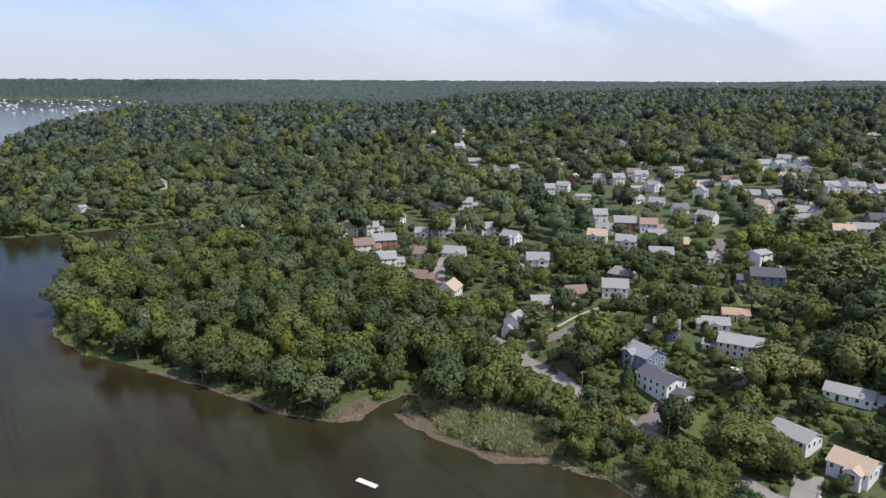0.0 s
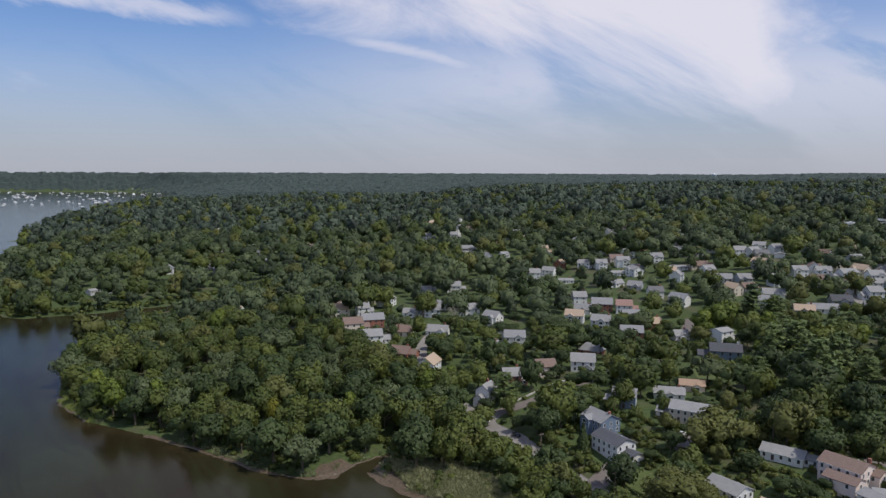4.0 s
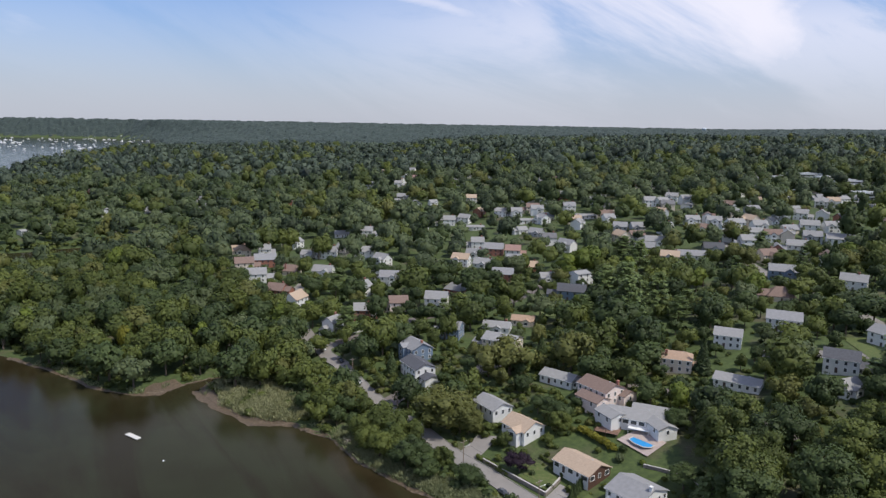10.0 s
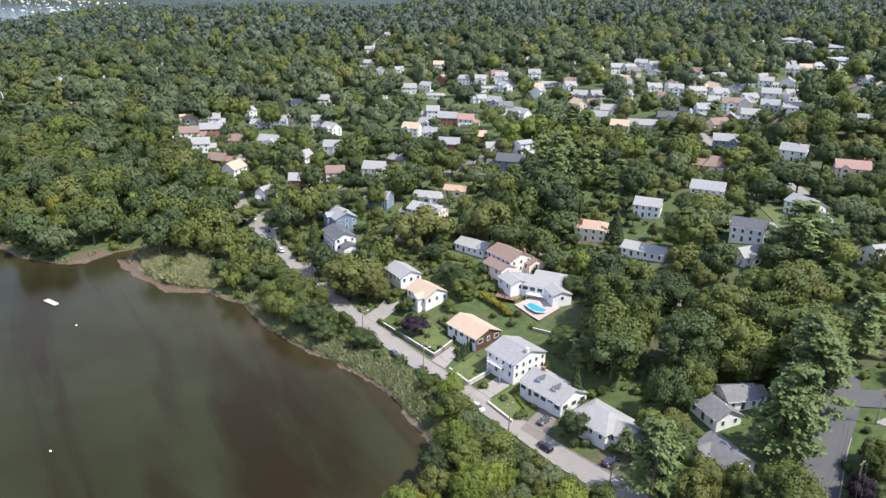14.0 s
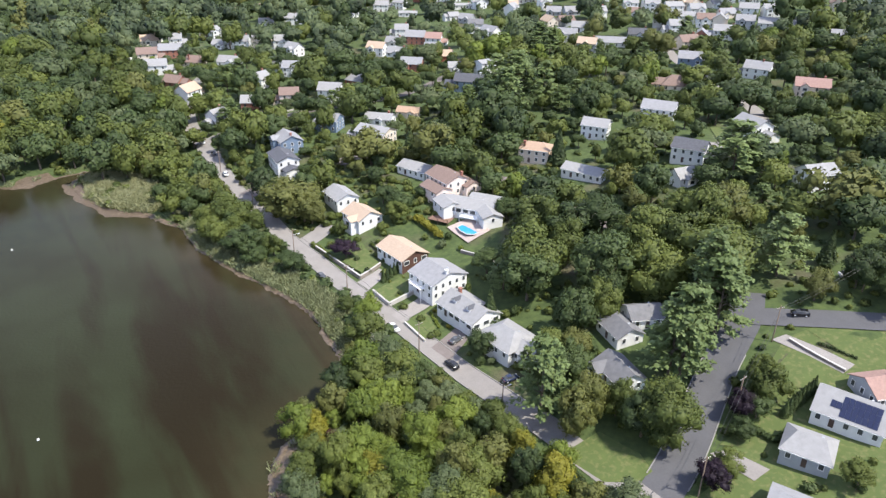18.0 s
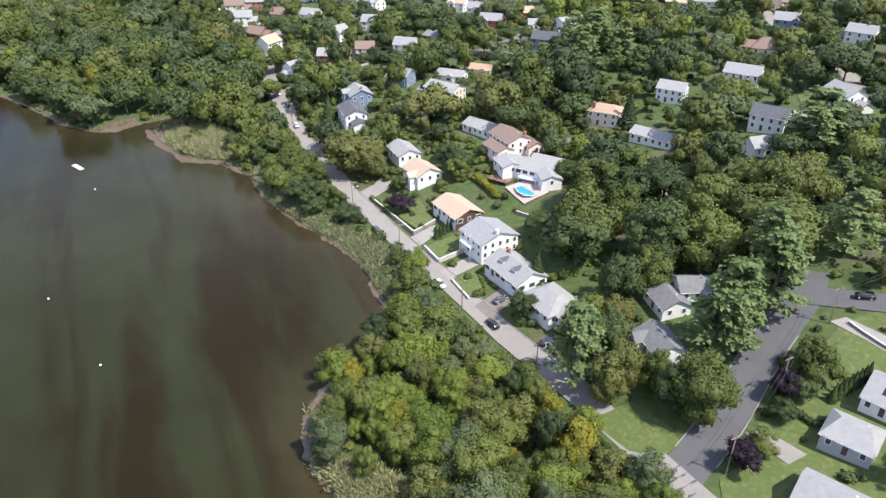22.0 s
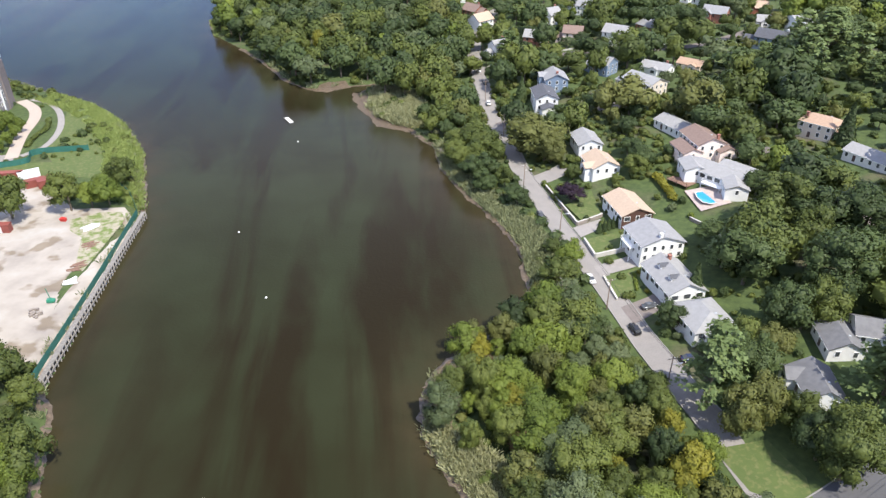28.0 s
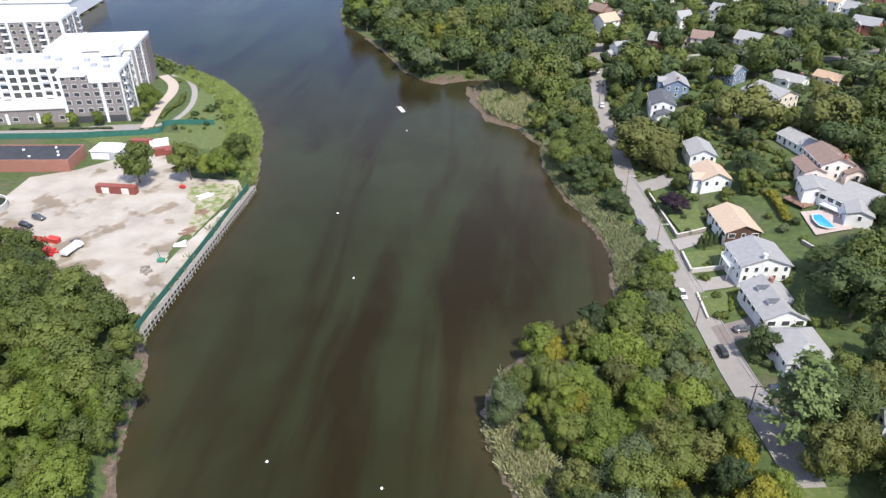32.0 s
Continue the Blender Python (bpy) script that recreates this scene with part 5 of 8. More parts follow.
house(-10, 1137, turn=-30, L=10, D=8.5, storeys=2, roof=ROOF_PALE, pitch=0.7, label="white gabled house with pale roof among trees", near=False, front=(0, 1))
house(-80.1, 548.5, turn=60, L=12, D=9, storeys=2, roof=ROOF_PALE, pitch=0.6, label="broad white house with pale blue-grey roof", near=False, front=(0, 1))

DRIVEPALE = paving("worn_grey_driveway", (0.23, 0.21, 0.195), (0.31, 0.29, 0.27), 0.9, 0.2)
# ---------- lawns, drives, walls and banks ----------
REEDBED = [(-59.0, 282.1), (-49, 262), (-35, 250.7), (-20.0, 247.6), (-12.3, 251.0), (-20.7, 267.2), (-36.7, 284.2), (-55.0, 288.4)]
patch("lawn", [(73.7, 185.3), (78.6, 177.5), (85.9, 184.7), (81.8, 193.9)], LAWN, "trimmed terraced front lawn behind a stone wall", "lawn", 0.55)
patch("lawn", [(84.3, 168.1), (89.9, 158.8), (94.9, 167.7), (92.3, 176.4)], LAWN, "bright trimmed front lawn with shrubs", "lawn", 0.3)
patch("lawn", [(61.6, 204.4), (70.0, 195.5), (74.4, 202.1), (66.8, 216.4)], LAWN, "dry trimmed lawn above a stone wall", "lawn", 0.6)
patch("driveway", [(67.9, 191.4), (72.0, 186.6), (77.3, 196.7), (74.3, 200.3)], DRIVEPALE, "pale concrete driveway beside a stone wall", "driveway", 0.18)
patch("driveway", [(79.9, 172.0), (83.0, 167.9), (91.8, 177.2), (88.2, 181.9)], DRIVEPALE, "pale concrete driveway to a garage", "driveway", 0.18)
patch("driveway", [(91.7, 155.3), (96.5, 149.5), (101.9, 158.5), (98.9, 165.0)], DRIVE, "brownish asphalt driveway to a garage", "driveway", 0.18)
patch("driveway", [(41.1, 217.5), (46.8, 213.1), (57.7, 229.7), (50.1, 231.7)], ASPHALT_OLD, "grey shared driveway off the shore road", "driveway", 0.16)
patch("lawn", [(174.7, 134.0), (180.5, 139.1), (187.4, 131.9), (180.6, 125.4), (175.0, 127.3)], LAWN, "green front lawn by the dark road", "lawn", 0.15)
patch("lawn", [(154.3, 113.1), (162.8, 119.2), (167.9, 115.7), (164.3, 110.8)], LAWN, "green garden lawn by the dark road", "lawn", 0.15)
patch("lawn", [(129.5, 118.5), (136.9, 111.5), (138.3, 106.6), (134.2, 103.9), (127.8, 104.8), (120.2, 112.9)], LAWN, "green corner lawn at the junction", "lawn", 0.15)
patch("lawn", [(186.0, 144.9), (198.1, 139.4), (199.0, 133.9), (192.0, 133.0)], LAWN, "green front lawn beside a drive", "lawn", 0.15)
patch("lawn", [(144.0, 98.6), (150.8, 103.2), (156.7, 99.8), (156.3, 90.6), (143.3, 88.8)], LAWN, "green front lawn with young trees", "lawn", 0.15)
patch("driveway", [(176.7, 143.0), (180.7, 144.2), (191.5, 131.8), (187.9, 129.6)], DRIVEPALE, "pale concrete drive from the road corner", "driveway", 0.2)
patch("driveway", [(151.4, 110.7), (153.8, 107.3), (157.7, 102.7), (162.0, 105.6), (155.7, 111.6)], ASPHALT_OLD, "grey asphalt drive to a house", "driveway", 0.2)
patch("garden_lawn", [(150, 97), (172, 87), (205, 98), (216, 137), (192, 147), (180, 143), (168, 129), (158, 116)], LAWN, "mown grass of the gardens by the dark road", "lawn", 0.07, clear=False)
patch("lawn", [(25.1, 261.8), (34.3, 269.3), (41.9, 259.7), (32.6, 250.1)], LAWN, "bright green lawn inside a hedge", "lawn", 0.25)
patch("lawn", [(88.6, 369.3), (111.0, 371.3), (100.0, 350.7), (86.0, 353.7)], LAWN, "bright green lawn on the slope", "lawn", 0.25)
patch("lawn", [(30.1, 337.2), (41.6, 343.1), (48.9, 350.2), (45.7, 332.8), (35.2, 329.6)], LAWN, "bright green street-side lawn", "lawn", 0.25)
patch("driveway", [(12.5, 263.8), (23.4, 276.0), (29.0, 270.9), (19.3, 260.0)], DRIVE, "dark asphalt parking area by the shore road", "driveway", 0.2)
patch("driveway", [(49.6, 277.2), (50.9, 286.5), (62.4, 294.1), (65.3, 283.6)], DRIVE, "dark asphalt parking court between houses", "driveway", 0.2)
patch("lawn", [(206, 262), (232, 268), (236, 288), (210, 290)], LAWN, "shaded green lawn under tall trees", "lawn", 0.25)
patch("mud_bank", [(58.5, 107.0), (60.5, 101.0), (64.5, 95.0), (69.5, 89.8), (74.0, 88.6), (71.0, 97.0), (67.0, 106.0), (65.2, 115.0), (63.0, 121.5), (59.6, 117.0)], MUD, "sandy brown mud bank below the trees", "mud", 0.16, rag=0.9)
patch("mud_bank", [(-87.0, 271.5), (-78, 273.0), (-74.0, 285.0), (-79.5, 289.5), (-86.0, 281.0)], MUD, "wet brown mud bar at the creek mouth", "mud", 0.2, rag=0.5)
patch("mud_bank", [(-67.7, 277.7), (-55.9, 262.3), (-44.5, 253.0), (-34.5, 244.2), (-15.4, 244.3), (-27.9, 253.5), (-41.8, 262.6), (-55.9, 281.7)], MUD, "wet brown mud edge of the reed bed", "mud", 0.14, rag=0.5, clear=False)


patch("reed_bank", REEDBED, DRYGRASS, "pale matted reed stems on the bank", "reeds", 0.25, rag=0.6, clear=False)


def wall_line(points, tall, mat, label, category="retaining wall", thick=0.45, base=0.6, name="retaining_wall", kind=""):
    """A wall along a line, its foot in the ground, with a coping."""
    line = smooth_line(points, 1.2)
    d = np.gradient(line, axis=0)
    n = np.stack([-d[:, 1], d[:, 0]], 1) / np.linalg.norm(d, axis=1, keepdims=True) * thick / 2
    z = height(line[:, 0], line[:, 1])
    ob = None
    for nm, lo, hi, k, m in ((name, -base, tall, 1.0, mat), ("coping", tall, tall + 0.1, 1.25, CONCRETE)):
        if nm == "coping" and thick < 0.2:
            break
        q = np.stack([np.concatenate([line - n * k, (z + lo)[:, None]], 1), np.concatenate([line + n * k, (z + lo)[:, None]], 1),
                      np.concatenate([line + n * k, (z + hi)[:, None]], 1), np.concatenate([line - n * k, (z + hi)[:, None]], 1)], 1)
        i = np.arange(len(line) * 4).reshape(-1, 4)
        f = np.concatenate([np.stack([i[:-1, j], i[1:, j], i[1:, (j + 1) % 4], i[:-1, (j + 1) % 4]], -1) for j in range(4)] + [i[:1, ::-1], i[-1:]])
        me = mesh_from(nm, q.reshape(-1, 3), f, m)
        ob = child(nm, me, ob) if ob else tagged(new(nm, me), label, category, kind=kind)
    return ob


wall_line([(51.2, 214.7), (60.9, 203.0), (68.7, 193.5)], 1.3, STONE, "brown stone retaining wall below a lawn")
wall_line([(68.7, 193.5), (71.5, 197.5), (74.5, 202.0)], 1.3, STONE, "brown stone retaining wall beside a drive")
wall_line([(73.4, 185.1), (79.0, 177.0)], 1.2, CONCRETE, "pale retaining wall along the road")
wall_line([(79.0, 177.0), (86.3, 184.2)], 1.3, CONCRETE, "pale retaining wall beside the drive")
wall_line([(84.0, 167.6), (90.0, 158.2)], 0.7, CONCRETE, "low pale wall along a front lawn")
wall_line([(101, 204), (108, 198), (113, 190), (112, 182)], 1.0, STONE, "curved stone retaining wall behind the houses")
wall_line([(188.5, 130), (183.5, 136.5), (180.5, 142)], 0.8, STONE, "low stone wall beside a drive")

# the swimming pool with its terrace
POOLM = Mat("pool_water", 0.05)
POOLM.p.inputs["Base Color"].default_value = (0.03, 0.27, 0.6, 1)
pz = at(104, 216.5) + 0.55
deck = patch("pool_terrace", [(96.5, 220.0), (103.5, 208.5), (111.5, 214.5), (105.0, 224.5)], paint("pinkish_terrace_paving", (0.4, 0.33, 0.3), 0.12, 0.8, 0.8), "pale pinkish paved terrace round the pool", "terrace", 0.5)
ring = [(100.2, 218.2), (101.2, 215.2), (103.2, 212.6), (105.6, 212.4), (107.4, 214.4), (107.2, 217.0), (105.2, 219.6), (102.4, 220.4)]
pv = [(x, y, pz + 0.12) for x, y in ring]
pool = tagged(new("swimming_pool", mesh_from("swimming_pool", pv, [list(range(8))], POOLM.m)), "bright blue kidney-shaped swimming pool with pale rim", "pool")
rv = [(x, y, pz + 0.2) for x, y in ring] + [(103.8 + (x - 103.8) * 1.14, 216.3 + (y - 216.3) * 1.14, pz + 0.2) for x, y in ring] + [(x, y, pz - 0.2) for x, y in ring]
child("rim", mesh_from("rim", rv, [[i, (i + 1) % 8, 8 + (i + 1) % 8, 8 + i] for i in range(8)] + [[i, 16 + i, 16 + (i + 1) % 8, (i + 1) % 8] for i in range(8)], CONCRETE), pool)
DECKW = paint("weathered_deck_timber", (0.2, 0.12, 0.085), 0.2, 0.85, 2)
timber = new("timber_deck")
timber.matrix_basis = pose(94.5, 225.2, at(94.5, 225.2) + 0.9, 0, 0, -28)
tagged(timber, "weathered brown timber deck with railing", "deck")
for n in range(14):
    child("plank", box_mesh("plank", DECKW, (-4 + n * 0.58, -2.6, 0, -4 + n * 0.58 + 0.54, 2.6, 0.08)), timber)
for u, v in ((-3.9, -2.5), (0, -2.5), (3.9, -2.5), (-3.9, 2.5), (3.9, 2.5)):
    child("post", box_mesh("post", DECKW, (u - 0.08, v - 0.08, -2.2, u + 0.08, v + 0.08, 1.1)), timber)
child("rail", box_mesh("rail", DECKW, (-4, -2.58, 1.0, 4, -2.46, 1.1), (-4, -2.58, 0.5, 4, -2.48, 0.56)), timber)


def hedge(points, tall, wide, mat, label, name="hedge"):
    """A clipped row of shrubs with a leafy skin."""
    line = smooth_line(points, 0.9)
    r = np.random.default_rng(int(abs(points[0][0] * 10)))
    vs, fs, base = [], [], 0
    for x, y in line:
        v, f = lobes_crown(r, 2, 60, 0.2, 1, low=-0.1, spread=0.4)
        vs.append(v * [wide, wide, tall * 0.62] + [x + r.normal() * 0.1, y + r.normal() * 0.1, at(x, y) + tall * 0.42])
        fs.append(f + base)
        base += len(v)
    OPEN.extend((x, y, 1.0) for x, y in line)
    return tagged(new(name, mesh_from(name, np.concatenate(vs), np.concatenate(fs), mat)), label, "hedge")


hedge([(85.7, 227.4), (90, 221.5), (94.2, 214.6)], 3.0, 2.2, LEAF_YELLOW, "bright golden-yellow clipped garden hedge")
hedge([(70.3, 215.2), (74.2, 209.0), (75.5, 203.6)], 1.6, 1.0, LEAF, "green hedge beside a front path")
hedge([(49.4, 217.5), (58.6, 206.4)], 1.8, 1.3, LEAF, "leafy hedge above the stone wall")
hedge([(93.7, 165.0), (91.6, 172.0)], 1.3, 0.9, LEAF_BRIGHT, "low bright shrubs beside garden steps")
hedge([(24.0, 262.6), (32.0, 249.2), (41.0, 258.0)], 1.5, 1.0, LEAF_DARK, "dark clipped hedge round a lawn")
hedge([(26.0, 352.0), (45.0, 366.0)], 2.6, 1.4, LEAF_DARK, "tall dark garden hedge by the street")
hedge([(192.5, 133.4), (186.6, 139.4)], 1.0, 0.7, LEAF_DARK, "low dark shrubs beside the drive")
hedge([(162.8, 116.5), (166.5, 113.0), (170.5, 115.8)], 2.0, 1.4, LEAF_DARK, "dark clipped hedge between gardens")
for n in range(6):
    plant("conifer", 76.2 + n * 1.05, 191.6 + n * 1.55, 4.4, 1.0, group="row of small cypresses")

# ---------- vehicles ----------
TYRE = paint("tyre_rubber", (0.02, 0.02, 0.02), 0.2, 0.8)
CARPAINT = {}
for nm, c in (("black", (0.012, 0.013, 0.016)), ("white", (0.75, 0.75, 0.74)), ("silver", (0.42, 0.43, 0.44)), ("blue", (0.02, 0.03, 0.07)), ("red", (0.16, 0.015, 0.02)), ("grey", (0.1, 0.105, 0.11))):
    q = Mat(nm + "_car_paint", 0.25, 0.3 if nm != "white" else 0.0)
    q.p.inputs["Base Color"].default_value = (*c, 1)
    q.p.inputs["Coat Weight"].default_value = 0.6
    CARPAINT[nm] = q.m
LAMPM = paint("lamp_lens", (0.7, 0.7, 0.68), 0.05, 0.2)
TAILM = paint("tail_lamp_lens", (0.4, 0.02, 0.02), 0.05, 0.2)


def loft(sections):
    """A body skinned over cross-sections (x, half width low, half width high, z low, z high)."""
    vs, fs = [], []
    for x, wl_, wh, zl, zh in sections:
        vs += [(x, -wl_, zl), (x, -wl_, (zl + zh) / 2), (x, -wh, zh), (x, wh, zh), (x, wl_, (zl + zh) / 2), (x, wl_, zl)]
    for k in range(len(sections) - 1):
        for j in range(6):
            a, b = k * 6 + j, k * 6 + (j + 1) % 6
            fs.append([a, b, b + 6, a + 6])
    n = (len(sections) - 1) * 6
    return vs, fs + [[5, 4, 3, 2, 1, 0], [n + j for j in range(6)]]


wv, wf = tube([(0, -0.11, 0), (0, -0.1, 0), (0, 0.1, 0), (0, 0.11, 0)], [0.2, 0.33, 0.33, 0.2], 14)
WHEEL = mesh_from("wheel", [tuple(p) for p in wv], wf, TYRE, True)
HUB = mesh_from("rim", [tuple(p) for p in tube([(0, -0.125, 0), (0, 0.125, 0)], [0.2, 0.2], 10)[0]], tube([(0, 0, 0), (0, 1, 0)], [1, 1], 10)[1] + [list(range(10)), list(range(19, 9, -1))], LAMPM)
CARS = {}


def car(x, y, heading, colour, label, suv=False, z=None):
    """A parked car: body, glasshouse, roof, lamps and wheels; heading is the way its nose points."""
    ob = new("car")
    ob.matrix_basis = pose(x, y, (at(x, y) if z is None else z) + 0.2, 0, 0, heading)
    tagged(ob, label, "car", "parked cars")
    k = ("body", colour, suv)
    if k not in CARS:
        up = 0.18 if suv else 0.0
        CARS[k] = mesh_from("body", *loft([(-2.25, 0.78, 0.7, 0.38, 0.8 + up), (-2.1, 0.88, 0.8, 0.26, 0.98 + up), (-1.0, 0.92, 0.86, 0.22, 1.0 + up), (0.7, 0.92, 0.86, 0.22, 0.97 + up), (1.6, 0.9, 0.8, 0.24, 0.85 + up), (2.2, 0.82, 0.7, 0.32, 0.7 + up)]), CARPAINT[colour], True)
        CARS[("glass", suv)] = mesh_from("windscreen", *loft([(-2.05 if suv else -1.75, 0.74, 0.6, 0.95 + up, 1.0 + up), (-1.75 if suv else -1.05, 0.76, 0.62, 0.95 + up, 1.46 + up), (0.25, 0.76, 0.62, 0.95 + up, 1.46 + up), (1.15, 0.74, 0.62, 0.92 + up, 0.95 + up)]), GLASS)
        CARS[("roof", colour, suv)] = box_mesh("roof", CARPAINT[colour], (-1.7 if suv else -1.0, -0.6, 1.45 + up, 0.22, 0.6, 1.52 + up))
    child("body", CARS[k], ob)
    child("windscreen", CARS[("glass", suv)], ob)
    child("roof", CARS[("roof", colour, suv)], ob)
    for wx in (-1.35, 1.4):
        for wy in (-0.82, 0.82):
            child("rim", HUB, child("wheel", WHEEL, ob, pose(wx, wy, 0.33)))
    for wy in (-0.6, 0.6):
        child("headlight", HEAD, ob, pose(2.12, wy, 0.72))
        child("tail_light", TAIL, ob, pose(-2.16, wy, 0.8))
    return ob


HEAD, TAIL = box_mesh("headlight", LAMPM, (-0.05, -0.18, -0.08, 0.05, 0.18, 0.08)), box_mesh("tail_light", TAILM, (-0.05, -0.16, -0.1, 0.05, 0.16, 0.1))
ALONG = 127.5
car(81.0, 164.6, -52, "white", "white saloon car on the shore road")
car(46.6, 206.0, ALONG, "black", "black saloon car on the shore road")
car(56.2, 194.6, -52, "grey", "dark grey car on the shore road")
car(2.2, 280.7, 118, "white", "white car on the shore road", True)
car(-8.0, 300.5, -60, "black", "black car on the shore road")
car(-19.4, 320.5, 118, "white", "white van-like car near the corner", True)
car(97.2, 146.8, ALONG, "black", "black sports utility car by the drive", True)
car(111.6, 138.6, 30, "blue", "dark blue car parked under trees")
car(186.6, 150.5, 170, "black", "black car parked at the junction", True)
car(205.0, 164.5, 0, "white", "white car parked along the side road")
car(38.4, 252.8, 60, "blue", "dark blue car beside a hedge")
car(25.2, 272.3, -60, "grey", "dark grey car on the parking area")
car(61.0, 286.4, 20, "grey", "grey car in the parking court")
car(56.4, 290.2, 20, "white", "white car in the parking court")
car(15.4, 399.8, 10, "white", "white car parked before a hedge")
car(98.5, 158.0, 45, "grey", "grey car on a drive")
for x, y, h, c in ((-98.2, 84.0, 15, "grey"), (-96.4, 79.0, 15, "black"), (-94.0, 76.0, 15, "red")):
    car(x, y, h, c, c + " car parked at the edge of the sandy yard", True)

# ---------- poles and wires ----------
POLEW = paint("weathered_pole_timber", (0.16, 0.12, 0.09), 0.2, 0.9, 2)
WIREM = paint("black_cable", (0.02, 0.02, 0.02), 0.1, 0.6)
poles = []


def pole(x, y, turn, tall=10.5, lamp=False):
    ob = new("utility_pole", mesh_from("utility_pole", [tuple(p) for p in tube([(0, 0, -1), (0, 0, tall)], [0.17, 0.11], 8)[0]], tube([(0, 0, 0), (0, 0, 1)], [1, 1], 8)[1] + [list(range(8, 16))], POLEW, True))
    ob.matrix_basis = pose(x, y, at(x, y), 0, 0, turn)
    tagged(ob, "weathered wooden utility pole with crossarm at the kerb", "utility pole", "poles along the roads")
    child("crossarm", box_mesh("crossarm", POLEW, (-1.2, -0.06, tall - 0.9, 1.2, 0.06, tall - 0.76)), ob)
    for u in (-1.1, -0.5, 0.5, 1.1):
        child("insulator", box_mesh("insulator", LAMPM, (u - 0.05, -0.05, tall - 0.76, u + 0.05, 0.05, tall - 0.58)), ob)
    if lamp:
        child("lamp_arm", box_mesh("lamp_arm", LAMPM, (0, -0.04, tall - 2.5, 2.4, 0.04, tall - 2.42), (1.9, -0.14, tall - 2.55, 2.6, 0.14, tall - 2.4)), ob)
    OPEN.append((x, y, 1.2))
    return (x, y, at(x, y) + tall - 0.65)


def wire(a, b, sag=0.8, off=(0, 0)):
    t = np.linspace(0, 1, 9)[:, None]
    p = np.array(a) + (np.array(b) - np.array(a)) * t
    p[:, 2] -= 4 * sag * (t * (1 - t))[:, 0]
    p[:, :2] += off
    v, f = tube(p, [0.035] * 9, 4)
    tagged(new("wire", mesh_from("wire", [tuple(q) for q in v], f, WIREM)), "thin black overhead cable between poles", "cable")


inner = [pole(*q) for q in ((145.4, 99.6, 35), (160.6, 121.6, 35), (176.6, 142.4, 20), (205, 156.5, 0))]
for a, b in zip(inner, inner[1:]):
    wire(a, b)
    wire(a, b, 0.9, (0.7, -0.5))
shore_poles = [pole(*q) for q in ((108.5, 126.5, 38, 10, True), (88.5, 153.2, 38, 10, False), (65.5, 185.5, 38, 10, True), (44.5, 210.5, 38, 10, True), (20.5, 252.5, 30, 10, True), (-0.5, 283.5, 30, 10, False), (-22.5, 318, 30, 10, True), (-14, 338, 0, 10, False))]
for a, b in zip(shore_poles, shore_poles[1:]):
    wire(a, b)

# ---------- on the water ----------
FLOATM = paint("bleached_deck_boards", (0.62, 0.6, 0.56), 0.1, 0.8, 2)
dock = new("floating_dock")
dock.matrix_basis = pose(-72.8, 234.0, 0.05, 0, 0, -34)
tagged(dock, "small bleached white floating dock moored in the creek", "dock")
for n in range(10):
    child("plank", box_mesh("plank", FLOATM, (-3.6 + n * 0.72, -0.95, 0.25, -3.6 + n * 0.72 + 0.68, 0.95, 0.32)), dock)
child("hull", box_mesh("hull", paint("grey_float", (0.3, 0.3, 0.3)), (-3.5, -0.85, -0.2, 3.5, 0.85, 0.24)), dock)
BUOYM = paint("white_buoy_plastic", (0.85, 0.85, 0.82), 0.04, 0.4)
bv, bf = ICO2
BUOY = mesh_from("mooring_buoy", bv * [0.32, 0.32, 0.27] + [0, 0, 0.1], bf, BUOYM, True)
EYE = mesh_from("ring", [tuple(p) for p in tube([(0, 0, 0.3), (0, 0, 0.5)], [0.05, 0.05], 6)[0]], tube([(0, 0, 0), (0, 0, 1)], [1, 1], 6)[1] + [list(range(6, 12))], BUOYM)
# the last of these stands in for a small floating stick
for x, y in ((2.6, 120.8), (33.9, 61.2), (56.8, 69.9), (-55.0, 216.0), (-27.8, 146.2)):
    b = tagged(new("mooring_buoy", BUOY), "white round mooring buoy on the creek", "buoy", "buoys in the creek")
    b.location = (x, y, 0)
    child("ring", EYE, b)

# the far harbour: moored boats, white sheds along the quay
HULLM = paint("white_boat_hull", (0.8, 0.8, 0.8), 0.04, 0.4)
hull = mesh_from("hull", *loft([(-4.5, 1.2, 1.3, -0.3, 1.2), (0, 1.6, 1.7, -0.3, 1.2), (3, 1.0, 1.3, -0.2, 1.4), (5, 0.1, 0.2, 0.3, 1.6)]), HULLM)
cabin = mesh_from("cabin", *loft([(-2.2, 1.1, 0.9, 1.1, 2.3), (0.8, 1.1, 0.8, 1.1, 2.3), (2, 0.8, 0.6, 1.1, 1.5)]), TRIM)
mast = mesh_from("mast", [tuple(p) for p in tube([(0.5, 0, 1), (0.5, 0, 13)], [0.12, 0.08], 5)[0]], tube([(0, 0, 0), (0, 0, 1)], [1, 1], 5)[1], HULLM)
r = np.random.default_rng(77)
for n in range(130):
    y = 2500 + 2150 * r.random() ** 0.8
    x = -y * r.uniform(0.4, 0.66)
    if float(shore_distance(x, y)) > -40:
        continue
    ob = tagged(new("boat", hull), "white boat moored in the far harbour", "boat", "boats in the harbour")
    s = r.uniform(1.0, 2.2)
    ob.matrix_basis = Matrix.LocRotScale((x, y, 0), Euler((0, 0, r.uniform(0, 6.283))), (s, s, s))
    child("cabin", cabin, ob)
    if n % 3 == 0:
        child("mast", mast, ob)
SHEDM = paint("white_shed_metal", (0.75, 0.76, 0.77), 0.06, 0.5)
